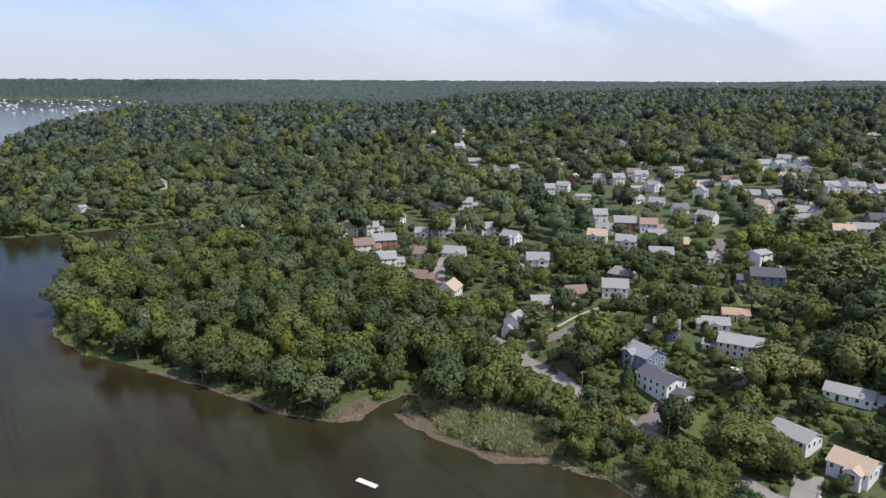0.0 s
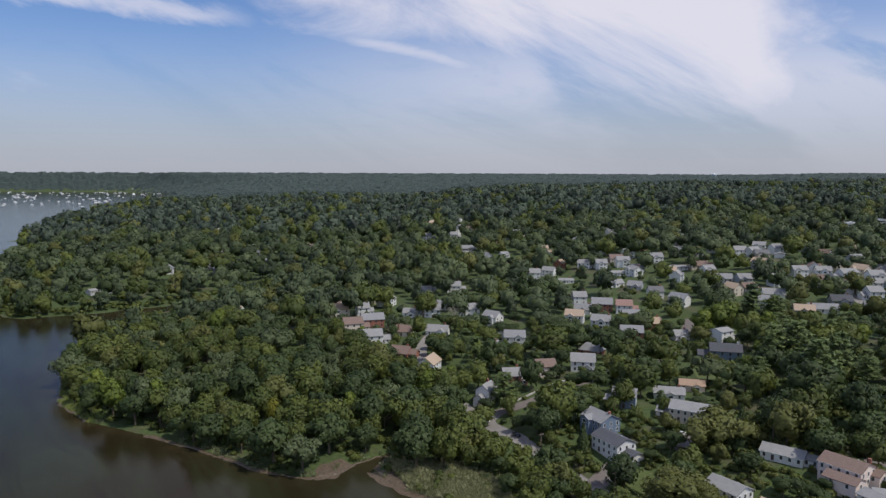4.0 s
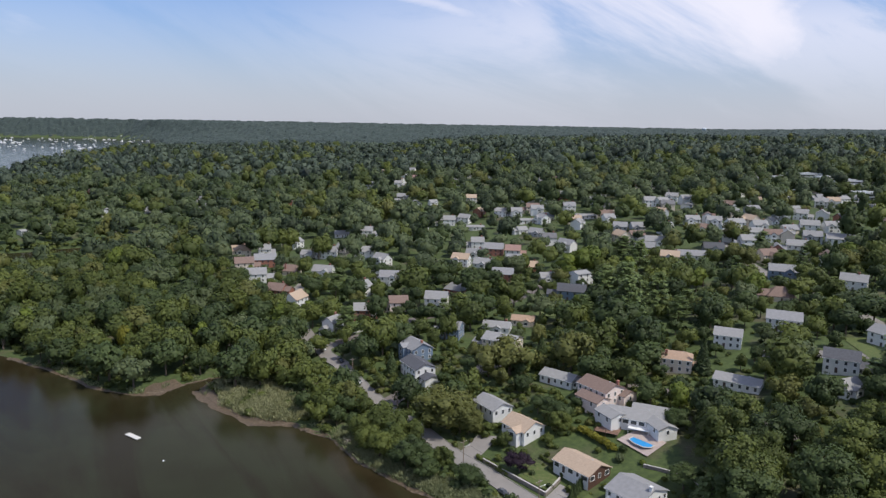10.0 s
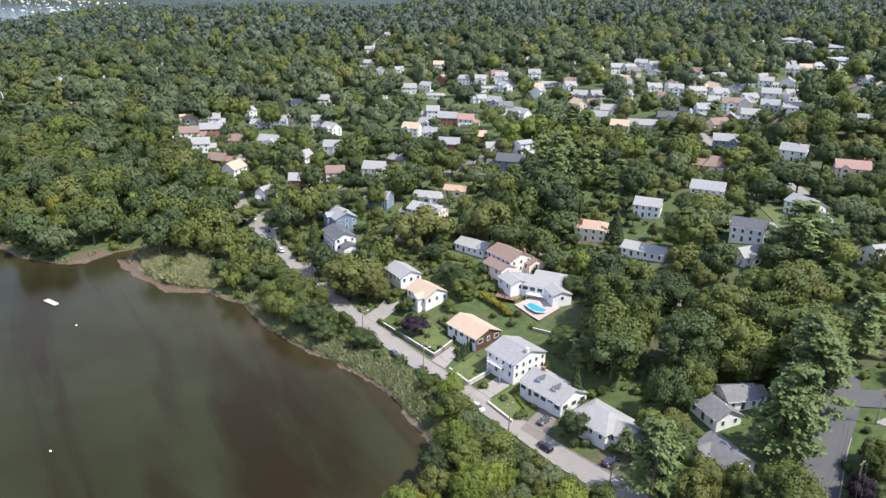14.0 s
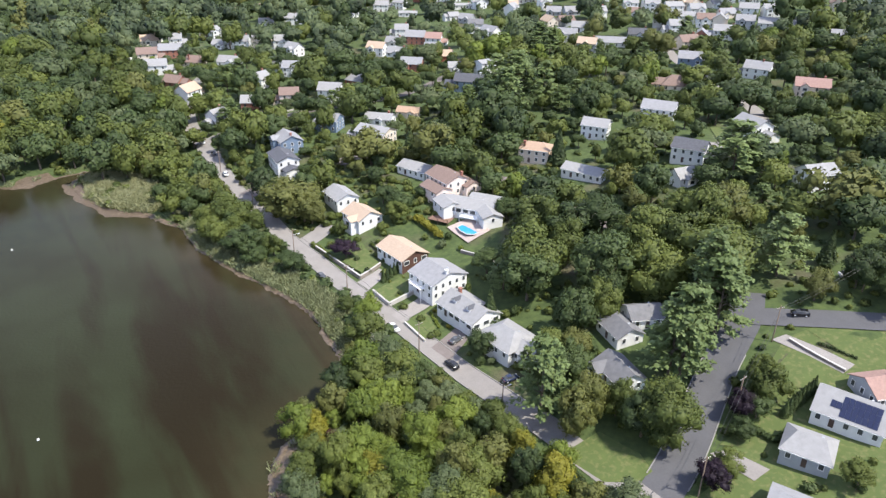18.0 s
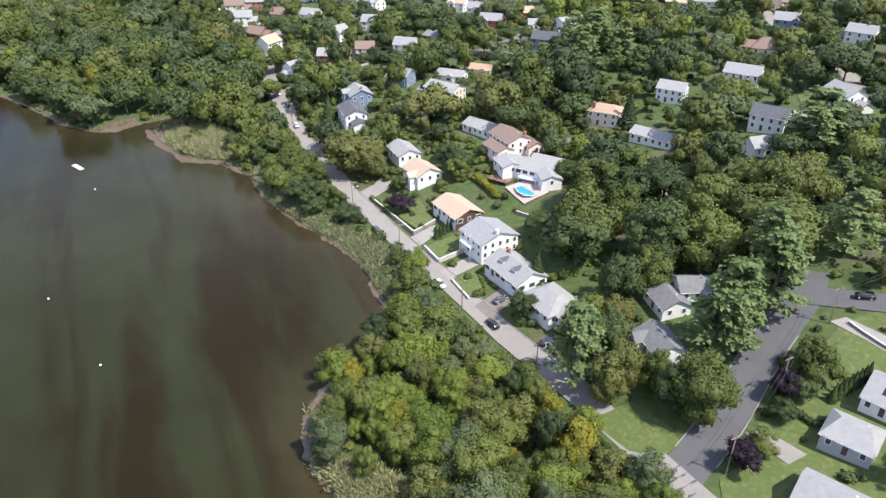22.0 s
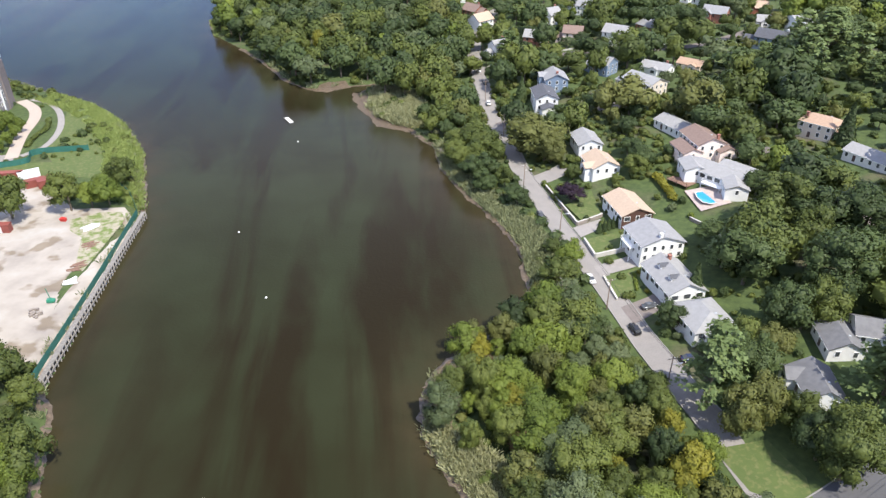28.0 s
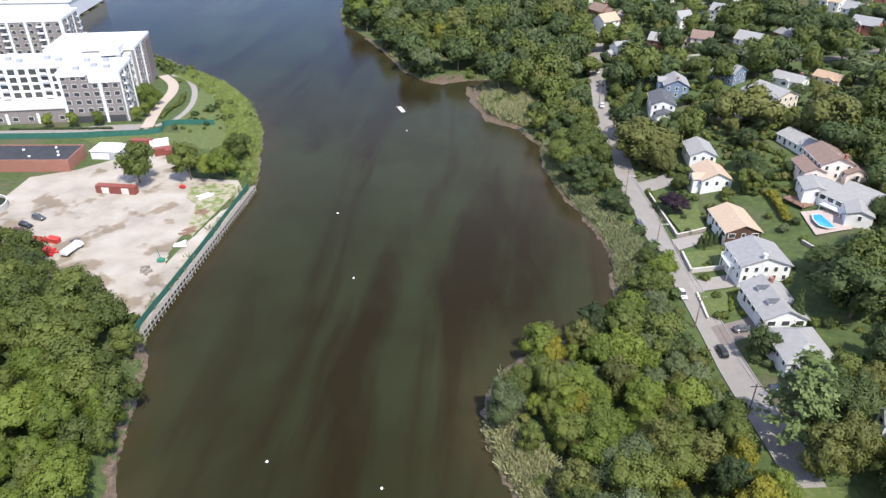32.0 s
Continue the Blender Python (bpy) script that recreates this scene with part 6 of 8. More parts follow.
for n in range(26):
    x, y = -2060 - n * 46 + r.normal() * 20, 4768 + r.normal() * 6
    L = r.uniform(14, 52)
    ob = new("boat_shed")
    ob.matrix_basis = pose(x, y, max(1.0, at(x, y)), 0, 0, r.uniform(-15, 15))
    tagged(ob, "long white waterfront shed by the far harbour", "shed", "sheds along the far harbour")
    child("wall", box_mesh("wall", SHEDM, (-L / 2, -8, -6, L / 2, 8, 3.5)), ob)
    child("roof", roof_mesh(L, 16, 3.5, 0.2, SHEDM)[0], ob)

# the water tower on the skyline
TOWERM = paint("pale_blue_tank_paint", (0.6, 0.66, 0.7), 0.05, 0.5)
tower = new("water_tower")
tower.matrix_basis = pose(1608, 4249, at(1608, 4249) - 4)
tagged(tower, "pale blue water tower above the woods", "water tower")
child("tank", mesh_from("tank", bv * [15, 15, 8] + [0, 0, 42], bf, TOWERM, True), tower)
for k in range(6):
    a = k * math.pi / 3
    child("leg", mesh_from("leg", [tuple(p) for p in tube([(13 * math.cos(a), 13 * math.sin(a), -5), (11 * math.cos(a), 11 * math.sin(a), 38)], [1.0, 0.9], 6)[0]], tube([(0, 0, 0), (0, 0, 1)], [1, 1], 6)[1], TOWERM), tower)

# ---------- the yard on the far bank ----------
m = Mat("weedy_sand", 0.95)
m.color(m.mix(m.ramp(m.noise(0.35, 5, rough=0.7), (0.42, (0, 0, 0)), (0.56, (1, 1, 1))), m.mix(m.noise(1.5, 3), (0.09, 0.13, 0.03), (0.15, 0.19, 0.05)), (0.3, 0.27, 0.2)))
WEEDY = m.m
patch("yard_ground", [(-96, 62), (-80.9, 71.8), (-62.8, 66.8), (-52, 70.0), (-40, 68.0), (-25.5, 72.5), (-37.3, 92.3), (-50.8, 116.5), (-62.0, 136.0), (-70, 140), (-84.0, 131.9), (-110.7, 140.6), (-121.5, 124.5), (-123.9, 111.0), (-131.4, 97.8), (-122, 84), (-108, 70)], SAND, "pale sandy gravel yard with damp patches", "yard", 0.12)
patch("grass_verge", [(-66.0, 138.5), (-74.4, 133.5), (-79, 126), (-73, 121), (-66, 119.5), (-60, 113), (-54, 107), (-50, 106), (-60.5, 128.5)], WEEDY, "patchy green grass and weeds along the bulkhead", "grass", 0.22)
patch("grass_verge", [(-123, 128), (-112, 141), (-92, 160), (-100, 170), (-134, 148), (-150, 128)], LAWN, "green grass strip beside the fence", "grass", 0.16)
PLANKM = paint("weathered_pile_timber", (0.2, 0.185, 0.165), 0.3, 0.9, 2)
FENCEM = paint("green_mesh_fence", (0.03, 0.13, 0.1), 0.15, 0.7)
patch("sand_strip", [(-56, 122), (-61.5, 139), (-60.2, 137.3), (-24.5, 75.5), (-22.5, 71.5), (-32, 70), (-47, 100)], SAND, "pale trodden sand behind the bulkhead", "sand", 0.2, rag=0.3)
bulk = new("bulkhead")
a0, b0 = Vector((-61.8, 140.8, 0)), Vector((-20.0, 68.4, 0))
run = (b0 - a0).length
bulk.matrix_basis = pose(a0.x, a0.y, 0, 0, 0, math.degrees(math.atan2(b0.y - a0.y, b0.x - a0.x)))
tagged(bulk, "bleached timber bulkhead with piles along the yard", "bulkhead")
child("face", box_mesh("face", PLANKM, (0, -0.9, -3, run, -0.6, 2.0)), bulk)
child("cap", box_mesh("cap", PLANKM, (0, -1.2, 2.0, run, 0.1, 2.25)), bulk)
child("waler", box_mesh("waler", PLANKM, (0, 0.02, 0.9, run, 0.3, 1.25)), bulk)
PILE = mesh_from("timber_post", [tuple(p) for p in tube([(0, 0, -3), (0, 0, 2.5)], [0.2, 0.18], 8)[0]], tube([(0, 0, 0), (0, 0, 1)], [1, 1], 8)[1] + [list(range(8, 16))], PLANKM, True)
for n in range(44):
    child("timber_post", PILE, bulk, pose(0.4 + n * run / 44, 0.15, 0))


def fence(points, tall, label):
    """A green mesh fence with posts and rail."""
    line = smooth_line(points, 3.0)
    ob = wall_line(points, tall, FENCEM, label, "fence", 0.06, 0.1, "fence")
    p = box_mesh("post", FENCEM, (-0.06, -0.06, -0.3, 0.06, 0.06, tall + 0.15))
    for x, y in line:
        child("post", p, ob, pose(x, y, at(x, y)))
    return ob


fence([(-64.5, 140.0), (-43.6, 104.5), (-22.8, 68.2)], 2.2, "green mesh fence along the bulkhead")
fence([(-64.5, 140.0), (-74, 146.5), (-82, 150)], 2.0, "green mesh fence across the bank")
fence([(-176.7, 108.2), (-152.0, 128.0), (-131.2, 148.5), (-135.0, 157.0), (-119.8, 169.1)], 2.4, "green mesh fence before the apartment grounds")
patch("marsh_bank", [(-88, 152), (-100, 172), (-122, 192), (-150, 204), (-178, 206), (-160, 192), (-146, 176), (-134, 160), (-112, 150)], LAWN, "bright green grassy bank round the apartments", "grass", 0.14, clear=False)
# low brick building with black roof
BLACKROOF = paint("black_roof_membrane", (0.03, 0.032, 0.038), 0.25, 0.8, 0.4)
low = new("brick_building")
low.matrix_basis = pose(-124.2, 109.0, 2.0, 0, 0, 37)
tagged(low, "low red brick building with flat black roof", "building")
child("wall", box_mesh("wall", BRICK, (-34, 0, -2, 0, 14, 4.6)), low)
child("roof", box_mesh("roof", BLACKROOF, (-33.6, 0.4, 4.61, -0.4, 13.6, 4.75)), low)
child("parapet", box_mesh("parapet", BRICK, (-34, 0, 4.6, 0, 0.35, 5.0), (-34, 13.65, 4.6, 0, 14, 5.0), (-34, 0.35, 4.6, -33.65, 13.65, 5.0), (-0.35, 0.35, 4.6, 0, 13.65, 5.0)), low)
for u, v in ((-5, 4), (-6.5, 7), (-15, 3), (-20, 9), (-9, 11)):
    child("roof_vent", mesh_from("roof_vent", bv * [0.5, 0.5, 0.45] + [u, v, 5.1], bf, TRIM, True), low)
# shed, store boxes and a long red store
shed = new("storage_shed")
shed.matrix_basis = pose(-126, 126, 2.0, 0, 0, 32)
tagged(shed, "white metal storage shed with flat roof", "shed")
child("wall", box_mesh("wall", SHEDM, (-5.5, -4, -0.3, 5.5, 4, 3.4)), shed)
child("roof", box_mesh("roof", TRIM, (-5.8, -4.3, 3.4, 5.8, 4.3, 3.65)), shed)
child("door", box_mesh("door", WALL_GREY, (1.5, -4.06, 0, 4.5, -4.0, 2.8)), shed)
REDBOX = paint("dull_red_steel", (0.22, 0.06, 0.045), 0.15, 0.6, 0.8)


def container(x, y, turn, L=12.0, mat=None, doors=0, label="dull red steel storage container in the yard"):
    ob = new("storage_container")
    ob.matrix_basis = pose(x, y, at(x, y) + 0.1, 0, 0, turn)
    tagged(ob, label, "container")
    child("body", box_mesh("body", mat or REDBOX, (-L / 2, -1.22, 0, L / 2, 1.22, 2.6)), ob)
    child("top", box_mesh("top", mat or REDBOX, (-L / 2 - 0.06, -1.28, 2.6, L / 2 + 0.06, 1.28, 2.72)), ob)
    rib = box_mesh("rib", mat or REDBOX, (-0.08, -1.27, 0.1, 0.08, -1.2, 2.5))
    for n in range(int(L / 0.8)):
        child("rib", rib, ob, pose(-L / 2 + 0.4 + n * 0.8, 0, 0))
    for n in range(doors):
        child("roller_door", box_mesh("roller_door", FLOATM, (-1.3, -1.34, 0.1, 1.3, -1.28, 2.3)), ob, pose(-L / 4 + n * L / 2, 0, 0))


container(-95.3, 109.6, 30, 14.0, None, 2, "long dull red store with two pale doors")
container(-110.0, 139.5, 60, 9.0)
container(-106.0, 141.5, 60, 9.0)
container(-124.0, 138.5, 33, 9.0)
container(-118.5, 142.0, 60, 7.0, SHEDM, 0, "pale grey steel storage container by the fence")
# skips, sheets, timber and machines left about
RED = paint("bright_red_paint", (0.5, 0.04, 0.03), 0.12, 0.5)
for x, y, t in ((-84.0, 76.5, 20), (-80.6, 79.4, 20), (-77.0, 74.5, 35)):
    ob = new("skip")
    ob.matrix_basis = pose(x, y, at(x, y) + 0.15, 0, 0, t)
    tagged(ob, "red steel skip standing in the yard", "skip", "skips in the yard")
    child("tub", mesh_from("tub", *loft([(-2.0, 0.8, 1.0, 0.3, 1.4), (-1.4, 0.9, 1.05, 0.0, 1.45), (1.4, 0.9, 1.05, 0.0, 1.45), (2.0, 0.8, 1.0, 0.3, 1.4)]), RED), ob)
    child("lip", box_mesh("lip", RED, (-2.05, -1.1, 1.4, 2.05, -0.98, 1.5), (-2.05, 0.98, 1.4, 2.05, 1.1, 1.5)), ob)
r = np.random.default_rng(91)
for name, label, x, y, n, mat, L in (("sheet_stack", "loose stack of white metal sheets", -49.0, 101.0, 7, SHEDM, 3.4), ("pipe_stack", "stack of white plastic pipes on grass", -69.3, 125.3, 8, SHEDM, 4.5), ("timber_stack", "heap of old brown timbers", -53.5, 107.5, 9, DECKW, 4.0),
                                     ("timber_stack", "heap of old brown timbers", -60.5, 117.5, 8, DECKW, 3.5), ("scrap_heap", "heap of dark scrap metal parts", -75.5, 83.0, 10, CARPAINT["grey"], 2.2), ("scrap_heap", "heap of red scrap parts", -74.8, 75.8, 8, RED, 1.8), ("rubble_heap", "low heap of grey rubble", -44.5, 86.5, 9, STONE, 1.4)):
    ob = new(name)
    ob.matrix_basis = pose(x, y, at(x, y) + 0.12, 0, 0, 60)
    tagged(ob, label, name.replace("_", " "))
    for k in range(n):
        h = 0.12 if L > 2 else r.uniform(0.3, 0.8)
        child("piece", box_mesh("piece", mat, (-L / 2, -0.25, 0, L / 2, 0.25, h)), ob, pose(r.normal() * 0.7, (k - n / 2) * 0.42 + r.normal() * 0.1, 0.1 * (k % 3), 0, 0, r.normal() * (14 if L > 2 else 50)))
truck = new("box_truck")
truck.matrix_basis = pose(-70.5, 79.2, at(-70.5, 79.2) + 0.15, 0, 0, 110)
tagged(truck, "white flatbed trailer parked on the sand", "truck")
child("bed", box_mesh("bed", SHEDM, (-3, -1.1, 0.9, 2.4, 1.1, 1.9)), truck)
child("cab", mesh_from("cab", *loft([(2.45, 1.05, 0.95, 0.5, 2.2), (3.6, 1.05, 0.95, 0.5, 2.2), (4.3, 1.0, 0.9, 0.5, 1.3)]), CARPAINT["white"]), truck)
for wx in (-2, 3.4):
    for wy in (-0.95, 0.95):
        child("wheel", WHEEL, truck, pose(wx, wy, 0.35))
lift = new("boom_lift")
lift.matrix_basis = pose(-45.1, 91.9, at(-45.1, 91.9) + 0.12, 0, 0, 40)
GREENP = paint("green_machine_paint", (0.03, 0.2, 0.12), 0.1, 0.5)
tagged(lift, "small green work machine with upright boom", "machine")
child("chassis", mesh_from("chassis", *loft([(-1.0, 0.6, 0.5, 0.3, 1.0), (0, 0.65, 0.5, 0.25, 1.2), (1.0, 0.6, 0.5, 0.3, 0.8)]), GREENP), lift)
child("boom", mesh_from("boom", [tuple(p) for p in tube([(0, 0, 1), (-0.4, 0, 4.5)], [0.12, 0.08], 6)[0]], tube([(0, 0, 0), (0, 0, 1)], [1, 1], 6)[1], GREENP), lift)
barrow = new("red_bin")
barrow.matrix_basis = pose(-80.1, 124.6, at(-80.1, 124.6) + 0.15, 0, 0, 20)
tagged(barrow, "bright red open bin on the sand", "bin")
child("tub", mesh_from("tub", *loft([(-0.9, 0.5, 0.7, 0.1, 1.0), (0.9, 0.5, 0.7, 0.1, 1.0)]), RED), barrow)
child("lid", box_mesh("lid", RED, (-0.95, -0.75, 1.0, 0.2, 0.75, 1.08)), barrow)
# round treatment tank and its stair platform
for x, y, rad in ((-76.5, 60.5, 6.0), (-119, 77, 7.0)):
    tank = new("round_tank")
    tank.matrix_basis = pose(x, y, at(x, y))
    tagged(tank, "round concrete settling tank with dark water", "tank")
    n = 40
    ring2 = [(math.cos(6.2832 * k / n), math.sin(6.2832 * k / n)) for k in range(n)]
    v = [(c * rr, s * rr, z) for rr, z in ((rad, -0.5), (rad, 2.2), (rad - 0.5, 2.2), (rad - 0.5, 1.2)) for c, s in ring2]
    child("rim", mesh_from("rim", v, [[q * n + k, q * n + (k + 1) % n, (q + 1) * n + (k + 1) % n, (q + 1) * n + k] for q in range(3) for k in range(n)], CONCRETE), tank)
    child("contents", mesh_from("contents", [(c * (rad - 0.5), s * (rad - 0.5), 1.3) for c, s in ring2], [list(range(n))], WATER), tank)
    child("scraper_bridge", box_mesh("scraper_bridge", SHEDM, (-rad, -0.4, 2.25, rad, 0.4, 2.4), (-rad, -0.42, 3.2, rad, -0.38, 3.26), (-rad, 0.38, 3.2, rad, 0.42, 3.26)), tank)
OPEN.extend([(-76.5, 60.5, 9), (-119, 77, 10), (-140, 105, 18), (-155, 95, 18), (-128, 112, 14), (-126, 126, 12)])

# ---------- apartment blocks and their grounds ----------
GREYBRICK = paint("grey_brown_brick", (0.24, 0.21, 0.2), 0.12, 0.85, 1.2)
WALL_BROWN_BRICK = paint("taupe_brick", (0.19, 0.16, 0.15), 0.12, 0.85, 1.2)
PANEL = paint("white_facade_panel", (0.78, 0.78, 0.77), 0.04, 0.6)
WHITEROOF = paint("white_roof_membrane", (0.47, 0.48, 0.49), 0.05, 0.7, 0.3)
APTWIN = (ring_mesh("window", 2.1, 1.7, 0.1, TRIM, 0.1), box_mesh("pane", GLASS, (-1.05, -0.05, -0.85, 1.05, 0.01, 0.85)))


def facade(ob, origin, turn, run, storeys, fh, base, wall_alt=2, every=3.8, balcony=True, big=1.0):
    """Windows, white pilaster strips and balconies on one face, which runs along +x and looks to -y."""
    m0 = Matrix.Translation(origin) @ Matrix.Rotation(radians(turn), 4, "Z")
    n = int(run / every)
    strip_ = box_mesh("pilaster", PANEL, (-0.55, -0.35, 0, 0.55, 0, base + storeys * fh + 0.6))
    slab = box_mesh("balcony", PANEL, (-1.5, -1.1, -1.15, 1.5, 0, -1.0), (-1.5, -1.1, -1.0, 1.5, -1.04, -0.1))
    for k in range(n + 1):
        if k % wall_alt == 0:
            child("pilaster", strip_, ob, m0 @ Matrix.Translation((min(max(k * run / n, 0.56), run - 0.56), 0, 0)))
    for s in range(storeys):
        for k in range(n):
            at_ = m0 @ Matrix.Translation(((k + 0.5) * run / n, -0.03, base + s * fh + 1.75)) @ Matrix.Diagonal((big, 1, big, 1))
            win = child("window", APTWIN[0], ob, at_)
            child("pane", APTWIN[1], win)
            if balcony and k % 4 == 1:
                child("balcony", slab, ob, m0 @ Matrix.Translation(((k + 0.5) * run / n, -0.03, base + s * fh + 1.75)))


apt = new("apartment_building")
apt.matrix_basis = pose(-152.7, 150.7, 2.0, 0, 0, 43.5)  # own x runs along the front, its corner at the origin
tagged(apt, "six-storey white and grey-brick apartment building with flat white roofs", "apartment building")
child("front_block", box_mesh("front_block", GREYBRICK, (-24, 0, -1, 0, 19.99, 21)), apt)
child("link_block", box_mesh("link_block", PANEL, (-26, 20, -1, -3.5, 33.99, 19.6)), apt)
child("cornice", box_mesh("cornice", PANEL, (-24.3, -0.32, 19.9, -13.2, -0.02, 20.5), (-12.0, -0.4, 17.2, 0.32, -0.02, 21.6)), apt)
child("shop_front", box_mesh("shop_front", GLASS, (-23.4, -0.12, 0.5, -13.4, -0.01, 3.2), (-11.8, -0.12, 0.5, -0.7, -0.01, 3.2)), apt)
child("brick_bay", box_mesh("brick_bay", WALL_BROWN_BRICK, (-2.2, 52, 0, -1.4, 61.6, 20.2)), apt)
child("rear_block", box_mesh("rear_block", GREYBRICK, (-40, 34, -1, -2, 62, 21.6)), apt)
child("long_wing", box_mesh("long_wing", PANEL, (-110, 15, -1, -24.01, 33, 20.4)), apt)
child("podium", box_mesh("podium", GREYBRICK, (-110, 2, -1, -24.02, 14.99, 6.2)), apt)
for x0, y0, x1, y1, z in ((-24, 0, 0, 19.9, 21), (-25.7, 20.6, -3.5, 33.4, 19.6), (-40, 34, -2, 62, 21.6), (-110, 15, -24.3, 33, 20.4)):
    child("roof", box_mesh("roof", WHITEROOF, (x0 + 0.3, y0 + 0.3, z, x1 - 0.3, y1 - 0.3, z + 0.12)), apt)
    child("parapet", box_mesh("parapet", PANEL, (x0 - 0.3, y0 - 0.3, z - 0.5, x1 + 0.3, y0 + 0.2, z + 0.7), (x0 - 0.3, y1 - 0.2, z - 0.5, x1 + 0.3, y1 + 0.3, z + 0.7), (x0 - 0.3, y0 + 0.2, z - 0.5, x0 + 0.2, y1 - 0.2, z + 0.7), (x1 - 0.2, y0 + 0.2, z - 0.5, x1 + 0.3, y1 - 0.2, z + 0.7)), apt)
child("stair_tower", box_mesh("stair_tower", PANEL, (-14, 26, 21, -6, 36, 24.2)), apt)
UNIT = box_mesh("roof_unit", WALL_GREY, (-1.1, -0.8, 0, 1.1, 0.8, 1.3), (-0.9, -0.6, 1.3, 0.9, 0.6, 1.4))
child("podium_roof", box_mesh("podium_roof", CONCRETE, (-110, 1.6, 6.2, -24.3, 14.9, 6.5)), apt)
for u, v in ((-18, 6), (-12, 10), (-6, 7), (-17, 18), (-9, 17), (-5, 22), (-30, 22), (-36, 26), (-46, 22), (-52, 26), (-60, 22), (-66, 27), (-74, 23), (-82, 26)):
    child("roof_unit", UNIT, apt, pose(u, v, 21.1 if u > -24 else 20.5))
facade(apt, (-24, 0, 0), 0, 24, 5, 3.4, 4.0, 4, 3.9, False)
facade(apt, (0, 0, 0), 90, 20, 5, 3.4, 4.0, 2, 3.4)
facade(apt, (-3.5, 20, 0), 90, 14, 5, 3.3, 3.0, 2, 3.5, False)
facade(apt, (-2, 34.3, 0), 90, 17, 5, 3.4, 4.0, 2, 4.6, False)
facade(apt, (-110, 15, 0), 0, 86, 4, 3.3, 6.6, 2, 4.1, big=1.35)
facade(apt, (-110, 2, 0), 0, 86, 1, 3.4, 0.6, 2, 6.0, False)
rear = new("apartment_building")
rear.matrix_basis = pose(-262, 186, 2.0, 0, 0, 43.5)
tagged(rear, "second white apartment building behind the first", "apartment building")
child("block", box_mesh("block", GREYBRICK, (-90, 0, -1, 0, 26, 20)), rear)
child("roof", box_mesh("roof", WHITEROOF, (-89.7, 0.3, 20, -0.3, 25.7, 20.15)), rear)
child("parapet", box_mesh("parapet", PANEL, (-90.3, -0.3, 19.4, 0.3, 0.2, 20.7), (-0.2, 0.2, 19.4, 0.3, 26.3, 20.7), (-90.3, 25.8, 19.4, -0.2, 26.3, 20.7)), rear)
child("penthouse", box_mesh("penthouse", PANEL, (-34, 6, 20.1, -18, 18, 23)), rear)
facade(rear, (-90, 0, 0), 0, 90, 5, 3.4, 2.4, 2, 4.5)
facade(rear, (0, 0, 0), 90, 26, 5, 3.4, 2.4, 2, 4.3)
ware = new("warehouse")
ware.matrix_basis = pose(-350, 236, 2.0, 0, 0, 40)
tagged(ware, "long low white warehouse beside the water", "warehouse")
child("wall", box_mesh("wall", SHEDM, (-160, 0, -1, 0, 60, 9)), ware)
child("roof", box_mesh("roof", WHITEROOF, (-160.4, -0.4, 9, 0.4, 60.4, 9.4)), ware)
for n in range(10):
    child("roof_light", box_mesh("roof_light", GLASS, (-150 + n * 15, 8, 9.4, -146 + n * 15, 50, 9.8)), ware)
wall_line([(-262, 214), (-300, 218), (-340, 245), (-400, 330)], 0.6, CONCRETE, "concrete quay wall along the water", "quay wall", 1.0, 4.0, "quay_wall")
OPEN.extend([(-150 - k * 9, 152 - k * 9 + j * 14, 12) for k in range(8) for j in range(5)])
PATHM = paving("tan_path_paving", (0.36, 0.3, 0.25), (0.44, 0.37, 0.31), 0.9, 0.15)
strip("path", [(-140, 150.5), (-147, 157.5), (-157.5, 168.5), (-169.5, 183.5), (-181, 192), (-195, 196.5)], 4.8, PATHM, "tan paved waterside path", "path", 0.14)
strip("path", [(-138.5, 153.5), (-138.5, 164), (-148.5, 179), (-165, 192.7), (-180.5, 199.7), (-192, 199.5)], 2.6, DRIVEPALE, "curving pale concrete promenade", "path", 0.2)
strip("service_road", [(-190, 104), (-172, 120), (-155, 138), (-140, 152)], 6.5, ASPHALT_OLD, "grey service road before the apartments", "road", 0.13)
hedge([(-182, 116), (-168, 127), (-150, 141)], 1.4, 1.0, LEAF_DARK, "clipped dark hedge before the apartments")
hedge([(-144.5, 161), (-150.5, 169.5), (-153.5, 177), (-162, 185)], 1.8, 1.7, LEAF, "planted green bed between the paths")
for x, y in ((-148.5, 152.5), (-150.5, 158), (-155, 164), (-160, 170), (-157, 140), (-164, 133), (-171, 126)):
    plant("bright", x, y, 7.0, 1.0, group="young trees round the apartments")

# solar panels on the pale roof, and stepped terraces
SOLAR = Mat("solar_cells", 0.15)
SOLAR.p.inputs["Base Color"].default_value = (0.015, 0.02, 0.05, 1)
PANELMESH = box_mesh("solar_panel", SOLAR.m, (-0.5, -0.82, 0.06, 0.5, 0.82, 0.11))
for ob in [o for o in bpy.data.objects if o.get("label", "").endswith("pale roof and solar panels")]:
    L, D, h = 12.5 * 1.1, 10 * 1.1, 2.6 + 0.2
    slope = math.degrees(math.atan(0.6))
    for n in range(9):
        for k in range(3):
            if n in (0, 1) and k != 1:
                continue
            u, s = -3.5 + n * 1.06, 1.6 + k * 1.7
            child("solar_panel", PANELMESH, ob, pose(u, -D / 2 - 0.45 + s * math.cos(radians(slope)), h + s * math.sin(radians(slope)), slope, 0, 0))

